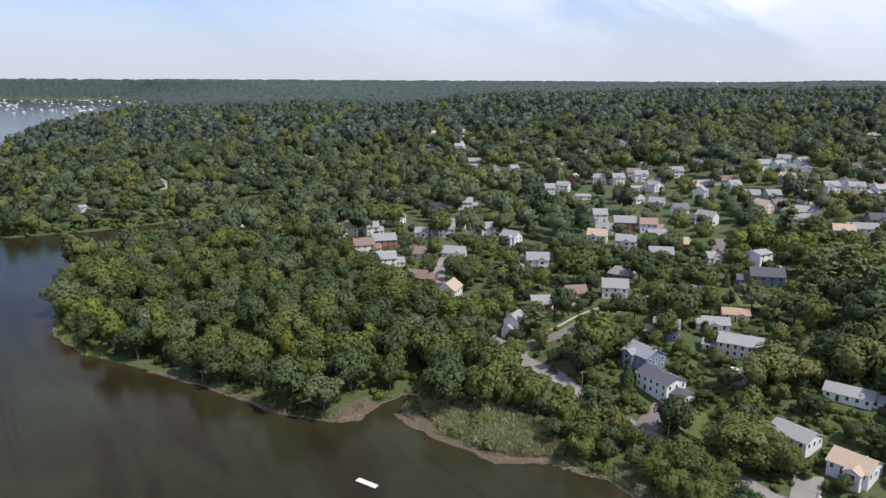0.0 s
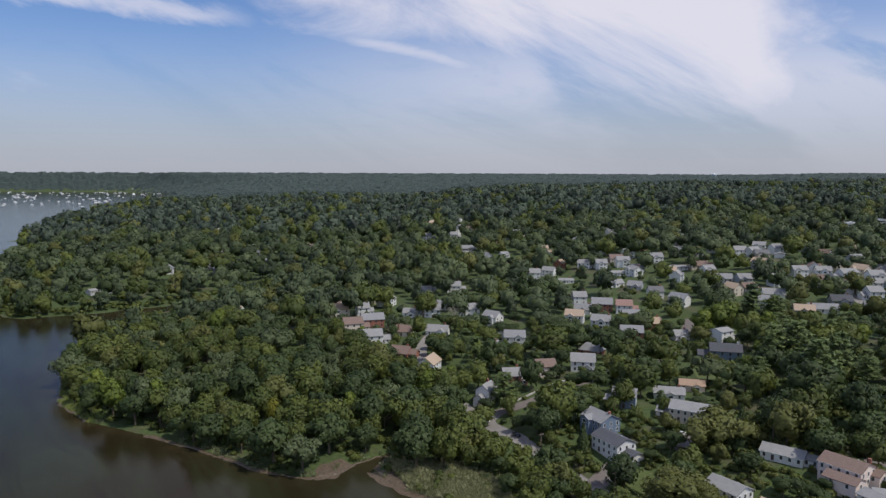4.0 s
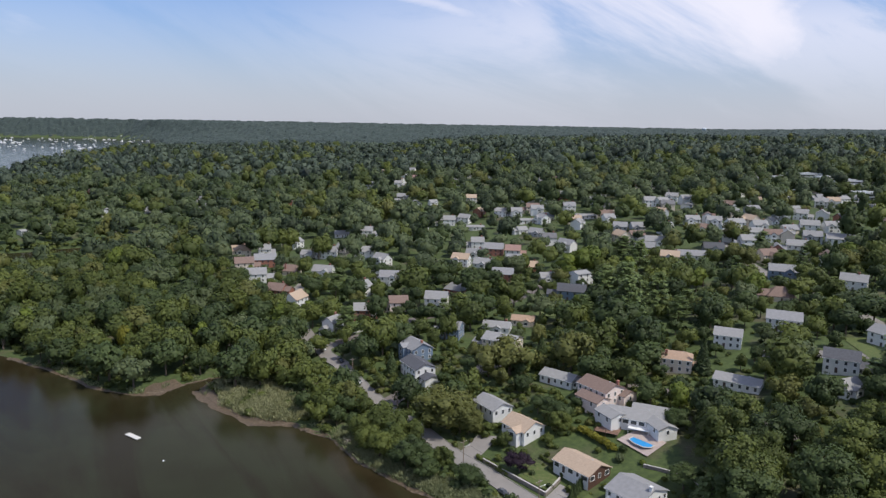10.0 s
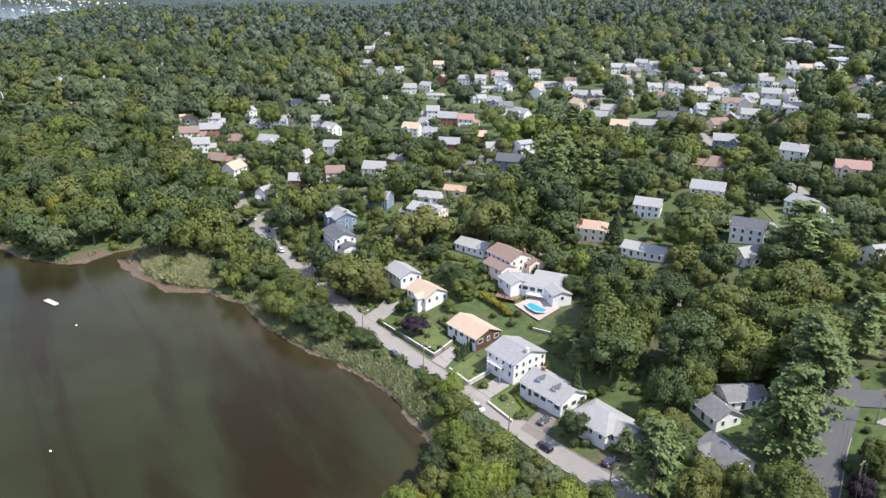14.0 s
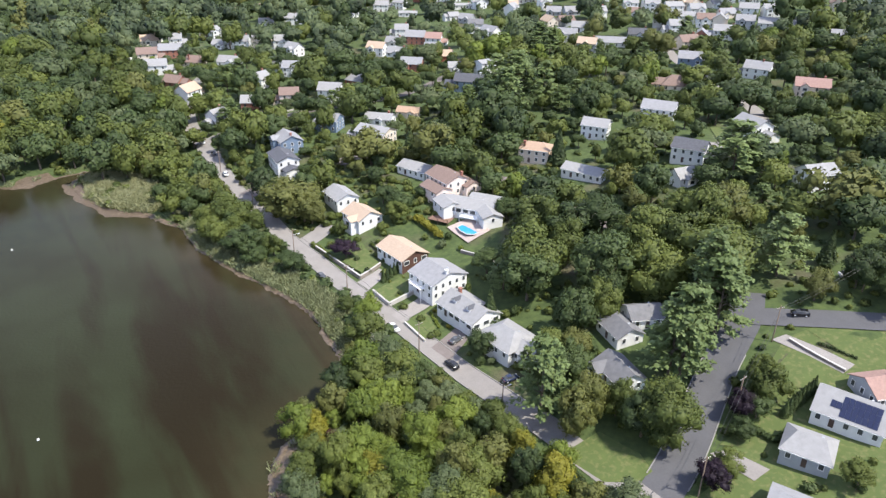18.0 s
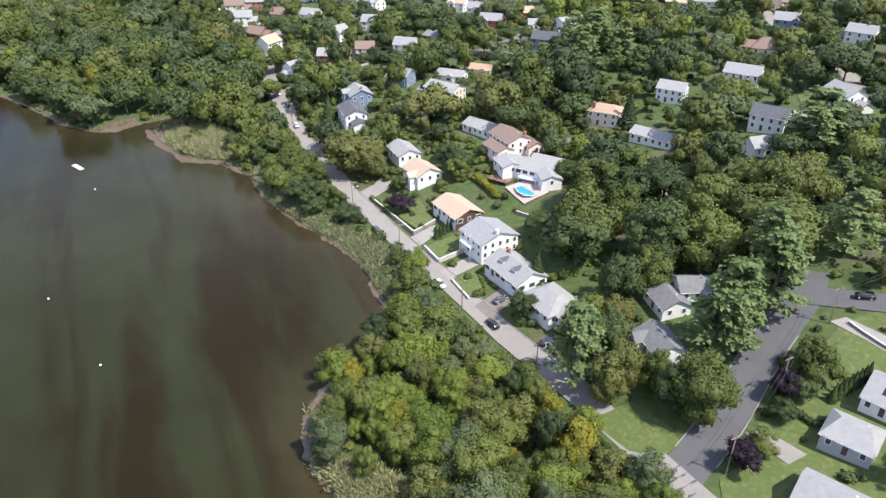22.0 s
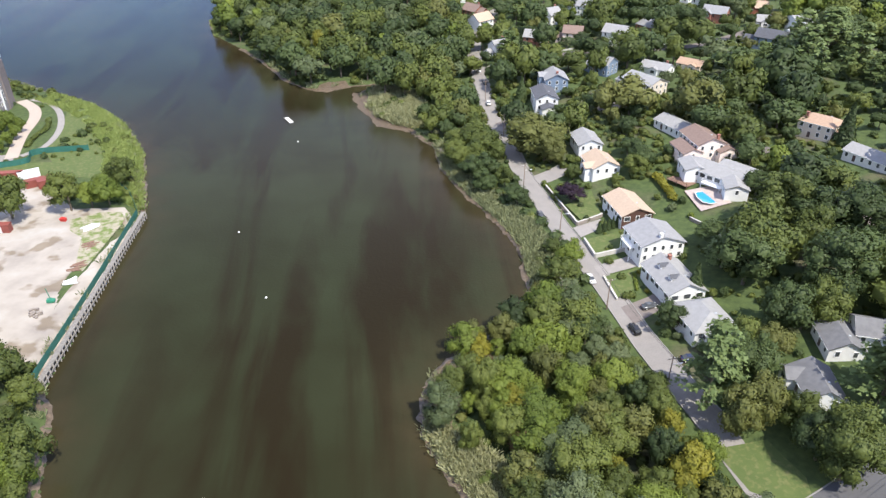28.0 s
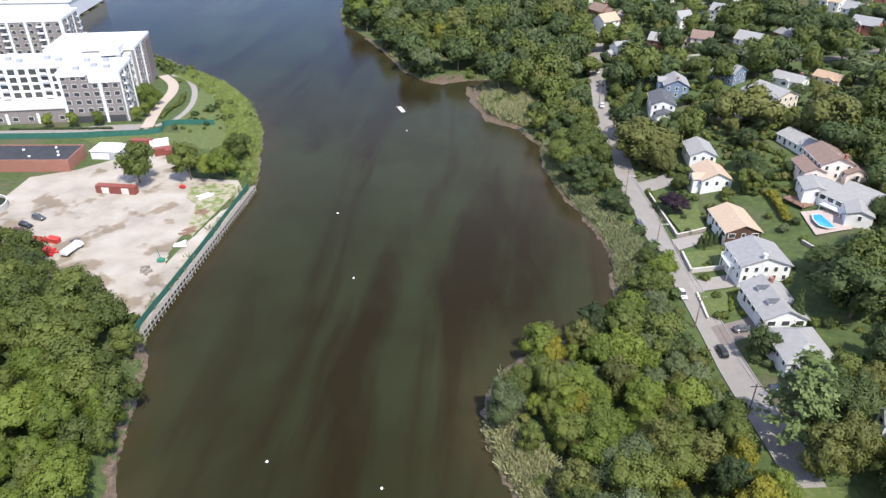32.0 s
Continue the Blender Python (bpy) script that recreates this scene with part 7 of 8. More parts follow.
# kept open: round the pool, the golden hedge, the timber deck and the plum tree
OPEN.extend([(112, 163, 7), (119, 150, 6), (105, 178, 6), (112, 173, 5), (88, 220, 9), (93, 213, 8), (98, 207, 8), (104, 203, 8), (92, 206, 7), (110, 208, 6), (115, 212, 6), (109, 216, 8), (118, 204, 5), (100, 199, 7), (105, 195, 6), (112, 200, 5), (60, 209, 8), (53, 219, 6), (96, 196, 5)])
wall_line([(-9, 333.5), (-1.5, 338.2), (14.5, 353.2), (37, 367.5), (60, 380.5)], 0.6, CONCRETE, "low pale wall along the side street")
OPEN.extend([(27, 340, 6), (36, 348, 6), (86, 362, 8)])

# low commercial buildings on the far slope
for x, y, l, d in ((450.7, 853.8, 12, 9), (498.9, 886.7, 15, 9), (498.3, 840.2, 11, 9), (504.3, 803.7, 16, 9), (461.4, 700.5, 12, 9)):
    ob = new("commercial_building")
    ob.matrix_basis = pose(x, y, at(x, y), 0, 0, -12)
    tagged(ob, "low white flat-roofed commercial building among trees", "building", "commercial buildings on the slope")
    child("wall", box_mesh("wall", WALL_WHITE, (-l, -d, -2, l, d, 9)), ob)
    child("roof", box_mesh("roof", WALL_GREY, (-l + 0.4, -d + 0.4, 9.01, l - 0.4, d - 0.4, 9.15)), ob)
    child("parapet", box_mesh("parapet", TRIM, (-l, -d, 9, l, -d + 0.35, 9.8), (-l, d - 0.35, 9, l, d, 9.8), (-l, -d + 0.35, 9, -l + 0.35, d - 0.35, 9.8), (l - 0.35, -d + 0.35, 9, l, d - 0.35, 9.8)), ob)
    for s in (3.0, 6.2):
        child("window_band", box_mesh("window_band", GLASS, (-l + 1.5, -d - 0.06, s, l - 1.5, -d - 0.01, s + 1.5)), ob)
    child("roof_unit", box_mesh("roof_unit", SHEDM, (-2, -1.5, 9.15, 2, 1.5, 10.8)), ob)
    HOUSES.append((x, y, l * 0.9, 0, 9))

# ---------- single trees ----------
plant("rust", 84.5, 97.5, 7.5, 0.8)
plant("rust", 70.5, 117.0, 7.0, 0.8)
plant("yellow", 66.0, 121.5, 8.5, 0.85)
plant("bright", 79.0, 99.5, 8.0, 0.8)
plant("bright", 78.4, 104.2, 9, 0.9)
plant("olive", 63.5, 122.5, 10, 0.9)
plant("bare", 78.1, 149.8, 11, 0.8)
plant("bare", 100.7, 104.0, 10, 0.8)
plant("bare", 80.2, 102.0, 8, 0.8)
plant("bare", 4.5, 226.9, 5, 1.2)
plant("olive", 40.0, 239.0, 17, 1.75)
plant("olive", 44.0, 234.5, 13, 1.3)
plant("olive", 65.5, 275.5, 18, 1.55)
plant("dark", 4.1, 296.2, 15, 1.1)
plant("pine", 117.0, 123.8, 22, 0.9)
plant("pine", 151.4, 133.8, 25, 0.95)
plant("pine", 163.8, 154.4, 25, 0.9)
plant("pine", 122.5, 354.1, 24, 1.1)
plant("pine", 136.0, 369.5, 22, 1)
plant("dark", 120.7, 182.5, 20, 1.0)
plant("green", 123.9, 204.3, 20, 1.1)
plant("dark", 119.3, 172.5, 19, 1.1)
plant("green", 152.6, 168.1, 18, 1.2)
plant("green", 162.7, 183.5, 19, 1.1)
plant("green", 143.6, 116.0, 15, 1.1)
plant("dark", 105.8, 150.1, 8.5, 1.2)
plant("conifer", 108.1, 165.7, 10, 1.2)
plant("purple", 62.5, 207.9, 7.5, 1.5)
plant("olive", 159.4, 234.2, 13, 1.1)
plant("purple", 161.1, 121.1, 8, 1.1)
plant("purple", 148.5, 100.5, 8, 1.1)
plant("green", 167.2, 123.9, 10, 1.1)
plant("green", 168.8, 129.5, 9, 1.1)
plant("dark", 164.5, 120.0, 7, 1.1)
plant("dark", 159.5, 114.5, 6, 1.2)
plant("green", 152.5, 104.0, 7, 1.1)
plant("green", 176.0, 99.0, 7, 1.2)
for n in range(8):
    plant("conifer", 170.6 + n * 1.25, 119.6 + n * 0.85, 4.6, 1.0, group="row of dark garden conifers")
plant("green", 142.3, 112.8, 16, 1.0)
plant("green", 158.8, 187.6, 18, 1.2)
plant("olive", 123.9, 117.7, 13, 0.9)
plant("olive", 127.9, 122.2, 15, 0.8)
plant("dark", 128.1, 152.9, 15, 1.0)
plant("green", 136.8, 158.3, 13, 1.0)
plant("pine", 148.8, 133.9, 21, 1.1)
plant("pine", 164.2, 147.5, 22, 1.1)
plant("green", 133.9, 122.6, 11, 0.9)
plant("green", 121.6, 144.3, 11, 1.0)
plant("dark", 138.2, 116.4, 12, 1.1)
plant("green", 77.8, 229.1, 9, 1.2)
plant("green", 38.9, 318.0, 14, 1)
plant("dark", 89.1, 282.9, 17, 1.1)
plant("pine", 144.7, 338.0, 22, 1)
plant("dark", 160.4, 309.0, 18, 1)
plant("dark", 100.1, 290.0, 17, 1.1)
plant("dark", 146.5, 202.8, 17, 1.1)
plant("green", 173.2, 201.3, 17, 1.2)
plant("dark", 168.3, 224.8, 16, 1.1)
plant("bare", -64.0, 322.0, 11, 1.1)
plant("dark", 20.8, 223.9, 10, 1.4)
plant("dark", 46.4, 198.9, 8, 1.4)
plant("dark", 28.0, 215.4, 10, 1.3)
plant("yellow", -111.6, 315.2, 19, 0.55)
plant("green", 73.7, 157.6, 10, 1.3)
plant("bright", 73.2, 167.9, 9, 1.2)
plant("green", -51.2, 495.3, 20, 1.1)
plant("bare", -30.4, 478.5, 16, 1)
plant("olive", -179.7, 693.6, 23, 1.4)
plant("green", -79.6, 536.4, 19, 1.2)
plant("dark", -11.2, 380.7, 18, 1.2)
plant("olive", 248.9, 501.8, 18, 1.3)
plant("olive", 284.5, 417.1, 15, 1.5)
plant("pine", 132.8, 352.8, 25, 1.2)
plant("green", 237.7, 345.7, 16, 1.3)
plant("green", -96.2, 118.6, 16, 1.0)
plant("green", -83.6, 130.7, 15, 0.95)
plant("bright", -79.5, 135.5, 10, 1.0)
plant("bright", -76.1, 139.5, 12, 1.1)
plant("green", -84.1, 152.4, 11, 1.2)
plant("green", -173.3, 142.4, 9, 1)
plant("bright", -165.8, 165.9, 9, 1.1)
plant("bright", -167.0, 170.1, 9, 1.1)

# ---------- trees over the land ----------
NAMED = len(HOUSES)
CELL = 16.0
BINS = {}
for kind, items in (("h", [(x, y, r + 16) for x, y, r, *_ in HOUSES]), ("o", OPEN), ("t", PLANTED)):
    for n, (x, y, r) in enumerate(items):
        for i in range(int((x - r) // CELL), int((x + r) // CELL) + 1):
            for j in range(int((y - r) // CELL), int((y + r) // CELL) + 1):
                BINS.setdefault((i, j), []).append((kind, n))


def free(x, y, slack=0.0, sight=True):
    """Whether a trunk may stand here: off roads, lawns and houses, and not close before a house on the camera's side.
    """
    for kind, n in BINS.get((int(x // CELL), int(y // CELL)), ()):
        if kind == "h":
            hx, hy, r, *_ = HOUSES[n]
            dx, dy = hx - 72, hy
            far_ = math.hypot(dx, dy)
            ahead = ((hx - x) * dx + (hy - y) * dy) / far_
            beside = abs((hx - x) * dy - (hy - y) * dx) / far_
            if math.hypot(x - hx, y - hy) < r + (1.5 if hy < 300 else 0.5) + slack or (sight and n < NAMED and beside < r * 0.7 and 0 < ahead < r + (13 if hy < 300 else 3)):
                return False
        else:
            ox, oy, r = (OPEN if kind == "o" else PLANTED)[n]
            if math.hypot(x - ox, y - oy) < r + slack:
                return False
    return True


def scatter(n, area, gap, rng, ok, lo=3.0, hi=1e9, sight=True, slack=0.0):
    """Places (x, y, ground) in the area's box, at least gap apart and lo to hi from the water, where ok says so."""
    x0, y0, x1, y1 = area
    xs, ys = rng.uniform(x0, x1, n), rng.uniform(y0, y1, n)
    d = shore_distance(xs, ys)
    keep = (d > lo) & (d < hi) & np.vectorize(ok)(xs, ys)
    xs, ys = xs[keep], ys[keep]
    zs = height(xs, ys)
    cells, out = {}, []
    for x, y, z in zip(xs.tolist(), ys.tolist(), zs.tolist()):
        c = (int(x // gap), int(y // gap))
        if any((x - a) ** 2 + (y - b) ** 2 < gap * gap for i in (-1, 0, 1) for j in (-1, 0, 1) for a, b in cells.get((c[0] + i, c[1] + j), ())):
            continue
        if not free(x, y, slack, sight):
            continue
        cells.setdefault(c, []).append((x, y))
        out.append((x, y, z))
    return out


# places the camera should see over the trees, and eye points along its path
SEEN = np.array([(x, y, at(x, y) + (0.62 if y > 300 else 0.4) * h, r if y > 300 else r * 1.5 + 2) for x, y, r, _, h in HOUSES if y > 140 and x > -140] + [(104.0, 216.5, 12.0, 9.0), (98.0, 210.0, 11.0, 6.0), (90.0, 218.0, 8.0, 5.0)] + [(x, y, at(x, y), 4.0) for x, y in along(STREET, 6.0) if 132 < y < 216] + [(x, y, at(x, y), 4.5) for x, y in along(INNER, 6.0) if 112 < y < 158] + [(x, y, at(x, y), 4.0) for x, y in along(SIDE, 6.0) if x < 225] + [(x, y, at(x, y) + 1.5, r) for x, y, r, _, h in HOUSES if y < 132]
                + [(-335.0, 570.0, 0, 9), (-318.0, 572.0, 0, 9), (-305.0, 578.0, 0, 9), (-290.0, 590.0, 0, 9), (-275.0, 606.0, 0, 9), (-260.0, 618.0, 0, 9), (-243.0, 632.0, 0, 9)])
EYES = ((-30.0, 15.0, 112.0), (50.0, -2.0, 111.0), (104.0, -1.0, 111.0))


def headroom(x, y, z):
    """How tall a tree may grow here: kept low enough that the camera sees the places in SEEN over it."""
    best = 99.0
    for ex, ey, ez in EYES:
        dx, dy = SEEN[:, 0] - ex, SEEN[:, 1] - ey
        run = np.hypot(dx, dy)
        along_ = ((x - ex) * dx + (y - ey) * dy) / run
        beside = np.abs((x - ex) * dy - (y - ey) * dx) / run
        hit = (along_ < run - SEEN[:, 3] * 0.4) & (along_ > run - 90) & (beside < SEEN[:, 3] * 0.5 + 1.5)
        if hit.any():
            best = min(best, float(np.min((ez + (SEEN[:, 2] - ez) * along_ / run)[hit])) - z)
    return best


rng = np.random.default_rng(11)
MIX = ["green"] * 9 + ["dark"] * 9 + ["olive"] * 2 + ["silver"] * 1 + ["bright"] * 1 + ["pine"] * 2 + ["conifer"] * 1
POINTMIX = ["green"] * 10 + ["dark"] * 7 + ["silver"] * 2 + ["bright"] * 1 + ["olive"] * 1
COVEMIX = ["green"] * 9 + ["bright"] * 6 + ["silver"] * 3 + ["olive"] * 4 + ["dark"] * 2 + ["yellow"]
GROVES = {}  # trees that are joined into groves, by kind


def pick(mix):
    return mix[int(rng.integers(len(mix)))]


def sow(places, mix, low, high, single=0, wide=1.0):
    """Trees of mixed kinds at the places: the first single of them as things of their own, the rest for the groves."""
    for n, (x, y, z) in enumerate(places):
        kind, tall = pick(mix), low + (high - low) * (rng.random() if mix is not MIX else rng.random() ** 2.2)
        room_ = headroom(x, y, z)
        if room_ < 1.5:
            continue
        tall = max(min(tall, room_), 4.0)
        if n < single:
            plant(kind, x, y, tall * (1.2 if kind == "pine" else 1), wide * rng.uniform(0.78, 1.25), rng=rng, z=z)
        else:
            GROVES.setdefault(kind, []).append((x, y, z, tall * (1.2 if kind == "pine" else 1), wide * rng.uniform(0.78, 1.25)))


def by_eye(places):
    return sorted(places, key=lambda p: math.hypot(p[0] - 90, p[1] - 60))


# the wooded point
sow(by_eye(scatter(2600, (-287, 274, -11, 470), 7.8, rng, lambda x, y: x < -20 - (y - 280) * 0.08, 4)), POINTMIX, 11, 21, 25, 1.05)
# the wood on the near shore
sow(by_eye(scatter(3600, (56, 50, 148, 152), 4.7, rng, lambda x, y: (x - 148) * 0.79 + (y - 81) * 0.61 < -7.5 and not (x < 65.5 and 88 < y < 119) and not (x < 88 and y < 94), 2.5, 1e9, False, -2.0)), COVEMIX, 6.0, 13.5, 100, 0.95)
# the strip between the road and the water
strip_ok = lambda x, y: (x - 84.6) * 0.79 + (y - 165) * 0.61 < -6.5 and (y > 222 or rng.random() < 0.12)
sow(by_eye(scatter(1400, (-18, 140, 90, 330), 5.6, rng, strip_ok, 4.5, 40, False, -2.0)), ["green", "green", "dark", "dark"], 8, 13.5, 20, 1.2)
sow(by_eye(scatter(500, (-30, 250, 30, 325), 6.5, rng, lambda x, y: strip_ok(x, y) and (x > -10 or y > 292), 6, 40, False, -2.0)), ["green", "green", "dark", "olive"], 12, 17, 10, 1.1)
# gardens and streets inland
sow(by_eye(scatter(10000, (-56, 84, 336, 462), 9.3, rng, lambda x, y: (x + 14) * 0.79 + (y - 308) * 0.61 > -2 and not (x > 122 and y < 148 and -34 < x - 152 - (y - 120) * 0.65 < 75), 20)), MIX, 7.5, 22, 45, 1.2)
# the far bank
sow(by_eye(scatter(1800, (-126, 48, 60, 80), 5.6, rng, lambda x, y: x < 28 - 0.45 * y, 1.5)), ["green", "green", "dark"], 8, 14, 14, 1.1)
sow(by_eye(scatter(2200, (-100, -42, 60, 49), 4.8, rng, lambda x, y: x < 28 - 0.45 * y, 1.0)), ["bright", "bright", "green"], 6, 11, 8, 1.1)


def with_tint(me, tints):
    a = me.attributes.new("tint", "FLOAT", "POINT")
    a.data.foreach_set("value", np.asarray(tints, np.float32))
    return me


SOURCE = {}


def mesh_arrays(me):
    if me.name not in SOURCE:
        v = np.empty(len(me.vertices) * 3)
        me.vertices.foreach_get("co", v)
        me.calc_loop_triangles()
        t = np.empty(len(me.loop_triangles) * 3, np.int32)
        me.loop_triangles.foreach_get("vertices", t)
        SOURCE[me.name] = (v.reshape(-1, 3), t.reshape(-1, 3))
    return SOURCE[me.name]


def fast_mesh(name, verts, tris, mat):
    me = bpy.data.meshes.new(name)
    me.vertices.add(len(verts))
    me.vertices.foreach_set("co", np.ascontiguousarray(verts, np.float32).ravel())
    me.loops.add(len(tris) * 3)
    me.loops.foreach_set("vertex_index", np.ascontiguousarray(tris, np.int32).ravel())
    me.polygons.add(len(tris))
    me.polygons.foreach_set("loop_start", np.arange(0, len(tris) * 3, 3, dtype=np.int32))
    me.materials.append(mat)
    me.update(calc_edges=True)
    return me


SOFT = {}


def joined(name, items, mat, label, category="woods", pull=0.0):
    """items: (verts, tris, x, y, z, width scale, height scale). One mesh of kind stuff; pull: how far its normals turn outward."""
    vs, fs, ts, ns, base = [], [], [], [], 0
    for v, f, x, y, z, sw, sh in items:
        a = rng.uniform(0, 6.283)
        ca, sa = math.cos(a), math.sin(a)
        q = np.stack([(v[:, 0] * ca - v[:, 1] * sa) * sw + x, (v[:, 0] * sa + v[:, 1] * ca) * sw + y, v[:, 2] * sh + z], 1)
        vs.append(q)
        fs.append(f + base)
        ts.append(np.full(len(q), rng.random()))
        base += len(q)
        if pull:
            if id(v) not in SOFT:
                SOFT[id(v)] = soft_normals(v, f, pull)
            n = SOFT[id(v)]
            ns.append(np.stack([n[:, 0] * ca - n[:, 1] * sa, n[:, 0] * sa + n[:, 1] * ca, n[:, 2]], 1))
    if vs:
        me = fast_mesh(name, np.concatenate(vs), np.concatenate(fs), mat)
        if pull:
            set_normals(me, np.concatenate(ns))
        ob = new(name, with_tint(me, np.concatenate(ts)))
        tagged(ob, label, category, kind="stuff")


LEAFOF = {"green": LEAF, "dark": LEAF_DARK, "olive": LEAF_OLIVE, "silver": LEAF_SILVER, "bright": LEAF_BRIGHT, "pine": LEAF_PINE, "conifer": LEAF_DARK, "rust": LEAF_RUST, "yellow": LEAF_YELLOW, "purple": LEAF_PURPLE}
stems = []
for kind, items in GROVES.items():
    crowns = []
    for x, y, z, tall, wide in items:
        trunk, crown = TREES[(kind, int(rng.integers(KINDS[kind][0])))]
        s = tall / (18.0 if kind == "pine" else 12.0)
        if math.hypot(x - 70, y - 30) > 205 and kind not in ("pine", "conifer"):
            crown = TREES[(kind, int(rng.integers(KINDS[kind][0])), "light")]
        crowns.append((*mesh_arrays(crown), x, y, z, s * wide, s))
        stems.append((*mesh_arrays(trunk), x, y, z, s, s))
    joined("grove_foliage", crowns, LEAFOF[kind], KINDS[kind][1] + ", many crowns joined", pull=0.0 if kind in ("pine", "conifer") else 0.5)
joined("grove_stem", stems, BARK, "brown trunks and limbs under the joined crowns")

# ---------- undergrowth, reeds and hedgerows ----------
bushes = [lobes_crown(np.random.default_rng(400 + q), 2, 120, 0.15, 1, low=-0.1, spread=0.5, core=0.76) for q in range(4)]


# single shrubs in the front gardens
SHRUBS = [(91.9, 178.2, 1.5, LEAF_YELLOW),
          (92.8, 173.2, 1.0, LEAF_YELLOW),
          (95.9, 170.4, 1.0, LEAF_YELLOW),
          (96.5, 164.9, 1.1, LEAF_YELLOW),
          (92.6, 168.2, 0.9, LEAF_DARK),
          (81.8, 183.7, 1.5, LEAF_DARK),
          (70.8, 197.5, 1.6, LEAF_DARK),
          (66.4, 205.7, 1.5, LEAF_SILVER),
          (64.1, 208.5, 1.3, LEAF_SILVER),
          (56.2, 215.3, 2.2, LEAF),
          (56.4, 208.1, 1.6, LEAF),
          (94.8, 209.1, 2.4, LEAF_SILVER),
          (96.9, 213.1, 2.2, LEAF_DARK),
          (89.0, 214.8, 1.8, LEAF),
          (112.7, 166.4, 2.0, LEAF),
          (115.2, 166.7, 2.2, LEAF_DARK),
          (87.4, 205.2, 1.4, LEAF),
          (101.1, 205.3, 1.6, LEAF_BRIGHT),
          (104.9, 195.3, 1.5, LEAF),
          (104.2, 146.9, 2.0, LEAF_DARK),
          (107.7, 146.4, 1.8, LEAF_SILVER)]
for n, (x, y, r, mat) in enumerate(SHRUBS):
    v, f = lobes_crown(np.random.default_rng(450 + n), 3, 420, 0.09, 1, low=-0.1, spread=0.45, core=0.8)
    look_ = {"light": "yellow-green", "yellow": "golden yellow", "dark": "dark green", "silver": "grey-green", "green": "green"}[mat.name.split("_")[0]]
    ob = new("garden_shrub", mesh_from("garden_shrub", v * [r, r, r * 0.95], f, mat))
    ob.matrix_basis = Matrix.Translation((x, y, at(x, y) + r * 0.5))
    tagged(ob, look_ + " rounded shrub in a front garden", "shrub", "shrubs in the front gardens")


def thicket(places, low, high, mat, label, flat=0.85):
    items = []
    for x, y, z in places:
        s = rng.uniform(low, high)
        items.append((*bushes[int(rng.integers(4))], x, y, z + s * 0.35, s, s * flat))
    joined("thicket", items, mat, label, "bushes", 0.5)


edge = lambda x, y: ((x < -10 and y > 245) or y > 330 or (x - 84.6) * 0.79 + (y - 165) * 0.61 < -4) and (x < 0 or y > 222 or y < 150 or rng.random() < 0.4)
thicket(scatter(5200, (-290, 60, 120, 480), 3.4, rng, edge, 1.6, 15, False, -0.2), 1.5, 3.4, LEAF, "green bushes and scrub along the shore")
thicket(scatter(1300, (-290, 60, 120, 480), 5.0, rng, edge, 2.0, 12, False, -0.2), 1.2, 2.6, LEAF_OLIVE, "olive scrub along the shore")
thicket(scatter(2200, (-290, 60, 120, 480), 7.0, rng, edge, 10.0, 70, False, -0.2), 1.6, 3.4, LEAF_DARK, "dark undergrowth beneath the trees")
thicket(scatter(1800, (92, 84, 215, 265), 4.2, rng, lambda x, y: not (x > 140 and y < 150), 22, 1e9, False, -0.6), 0.7, 2.6, LEAF, "green shrubs between houses and trees")
thicket(scatter(2600, (0, 225, 140, 310), 3.4, rng, lambda x, y: True, 24, 1e9, False, -0.6), 1.1, 3.0, LEAF, "leafy shrubs filling the gardens above the road")
thicket(scatter(1200, (0, 225, 140, 310), 5.0, rng, lambda x, y: True, 24, 1e9, False, -0.6), 1.1, 2.6, LEAF_OLIVE, "olive shrubs in the gardens above the road")
thicket(scatter(700, (52, 150, 128, 262), 4.6, rng, lambda x, y: True, 24, 1e9, False, -1.2), 0.9, 2.3, LEAF, "garden shrubs round the shore houses")
thicket(scatter(5000, (-20, 90, 300, 460), 6.5, rng, lambda x, y: True, 22, 1e9, False, -0.4), 0.9, 2.1, LEAF, "garden shrubs and hedges by houses")
thicket(scatter(2500, (-20, 90, 300, 460), 8.5, rng, lambda x, y: True, 22, 1e9, False, -0.4), 0.9, 2.3, LEAF_DARK, "dark garden shrubs by houses")


thicket(scatter(1500, (0, 130, 92, 240), 5.0, rng, edge, 6.5, 16, False, -0.6), 2.0, 3.6, LEAF_DARK, "dark green tall bushes beside the shore road")
thicket(scatter(6000, (-460, 420, -190, 720), 5.0, rng, lambda x, y: True, 1.0, 18, False), 2.2, 4.6, LEAF, "green bushes down to the inlet's water")


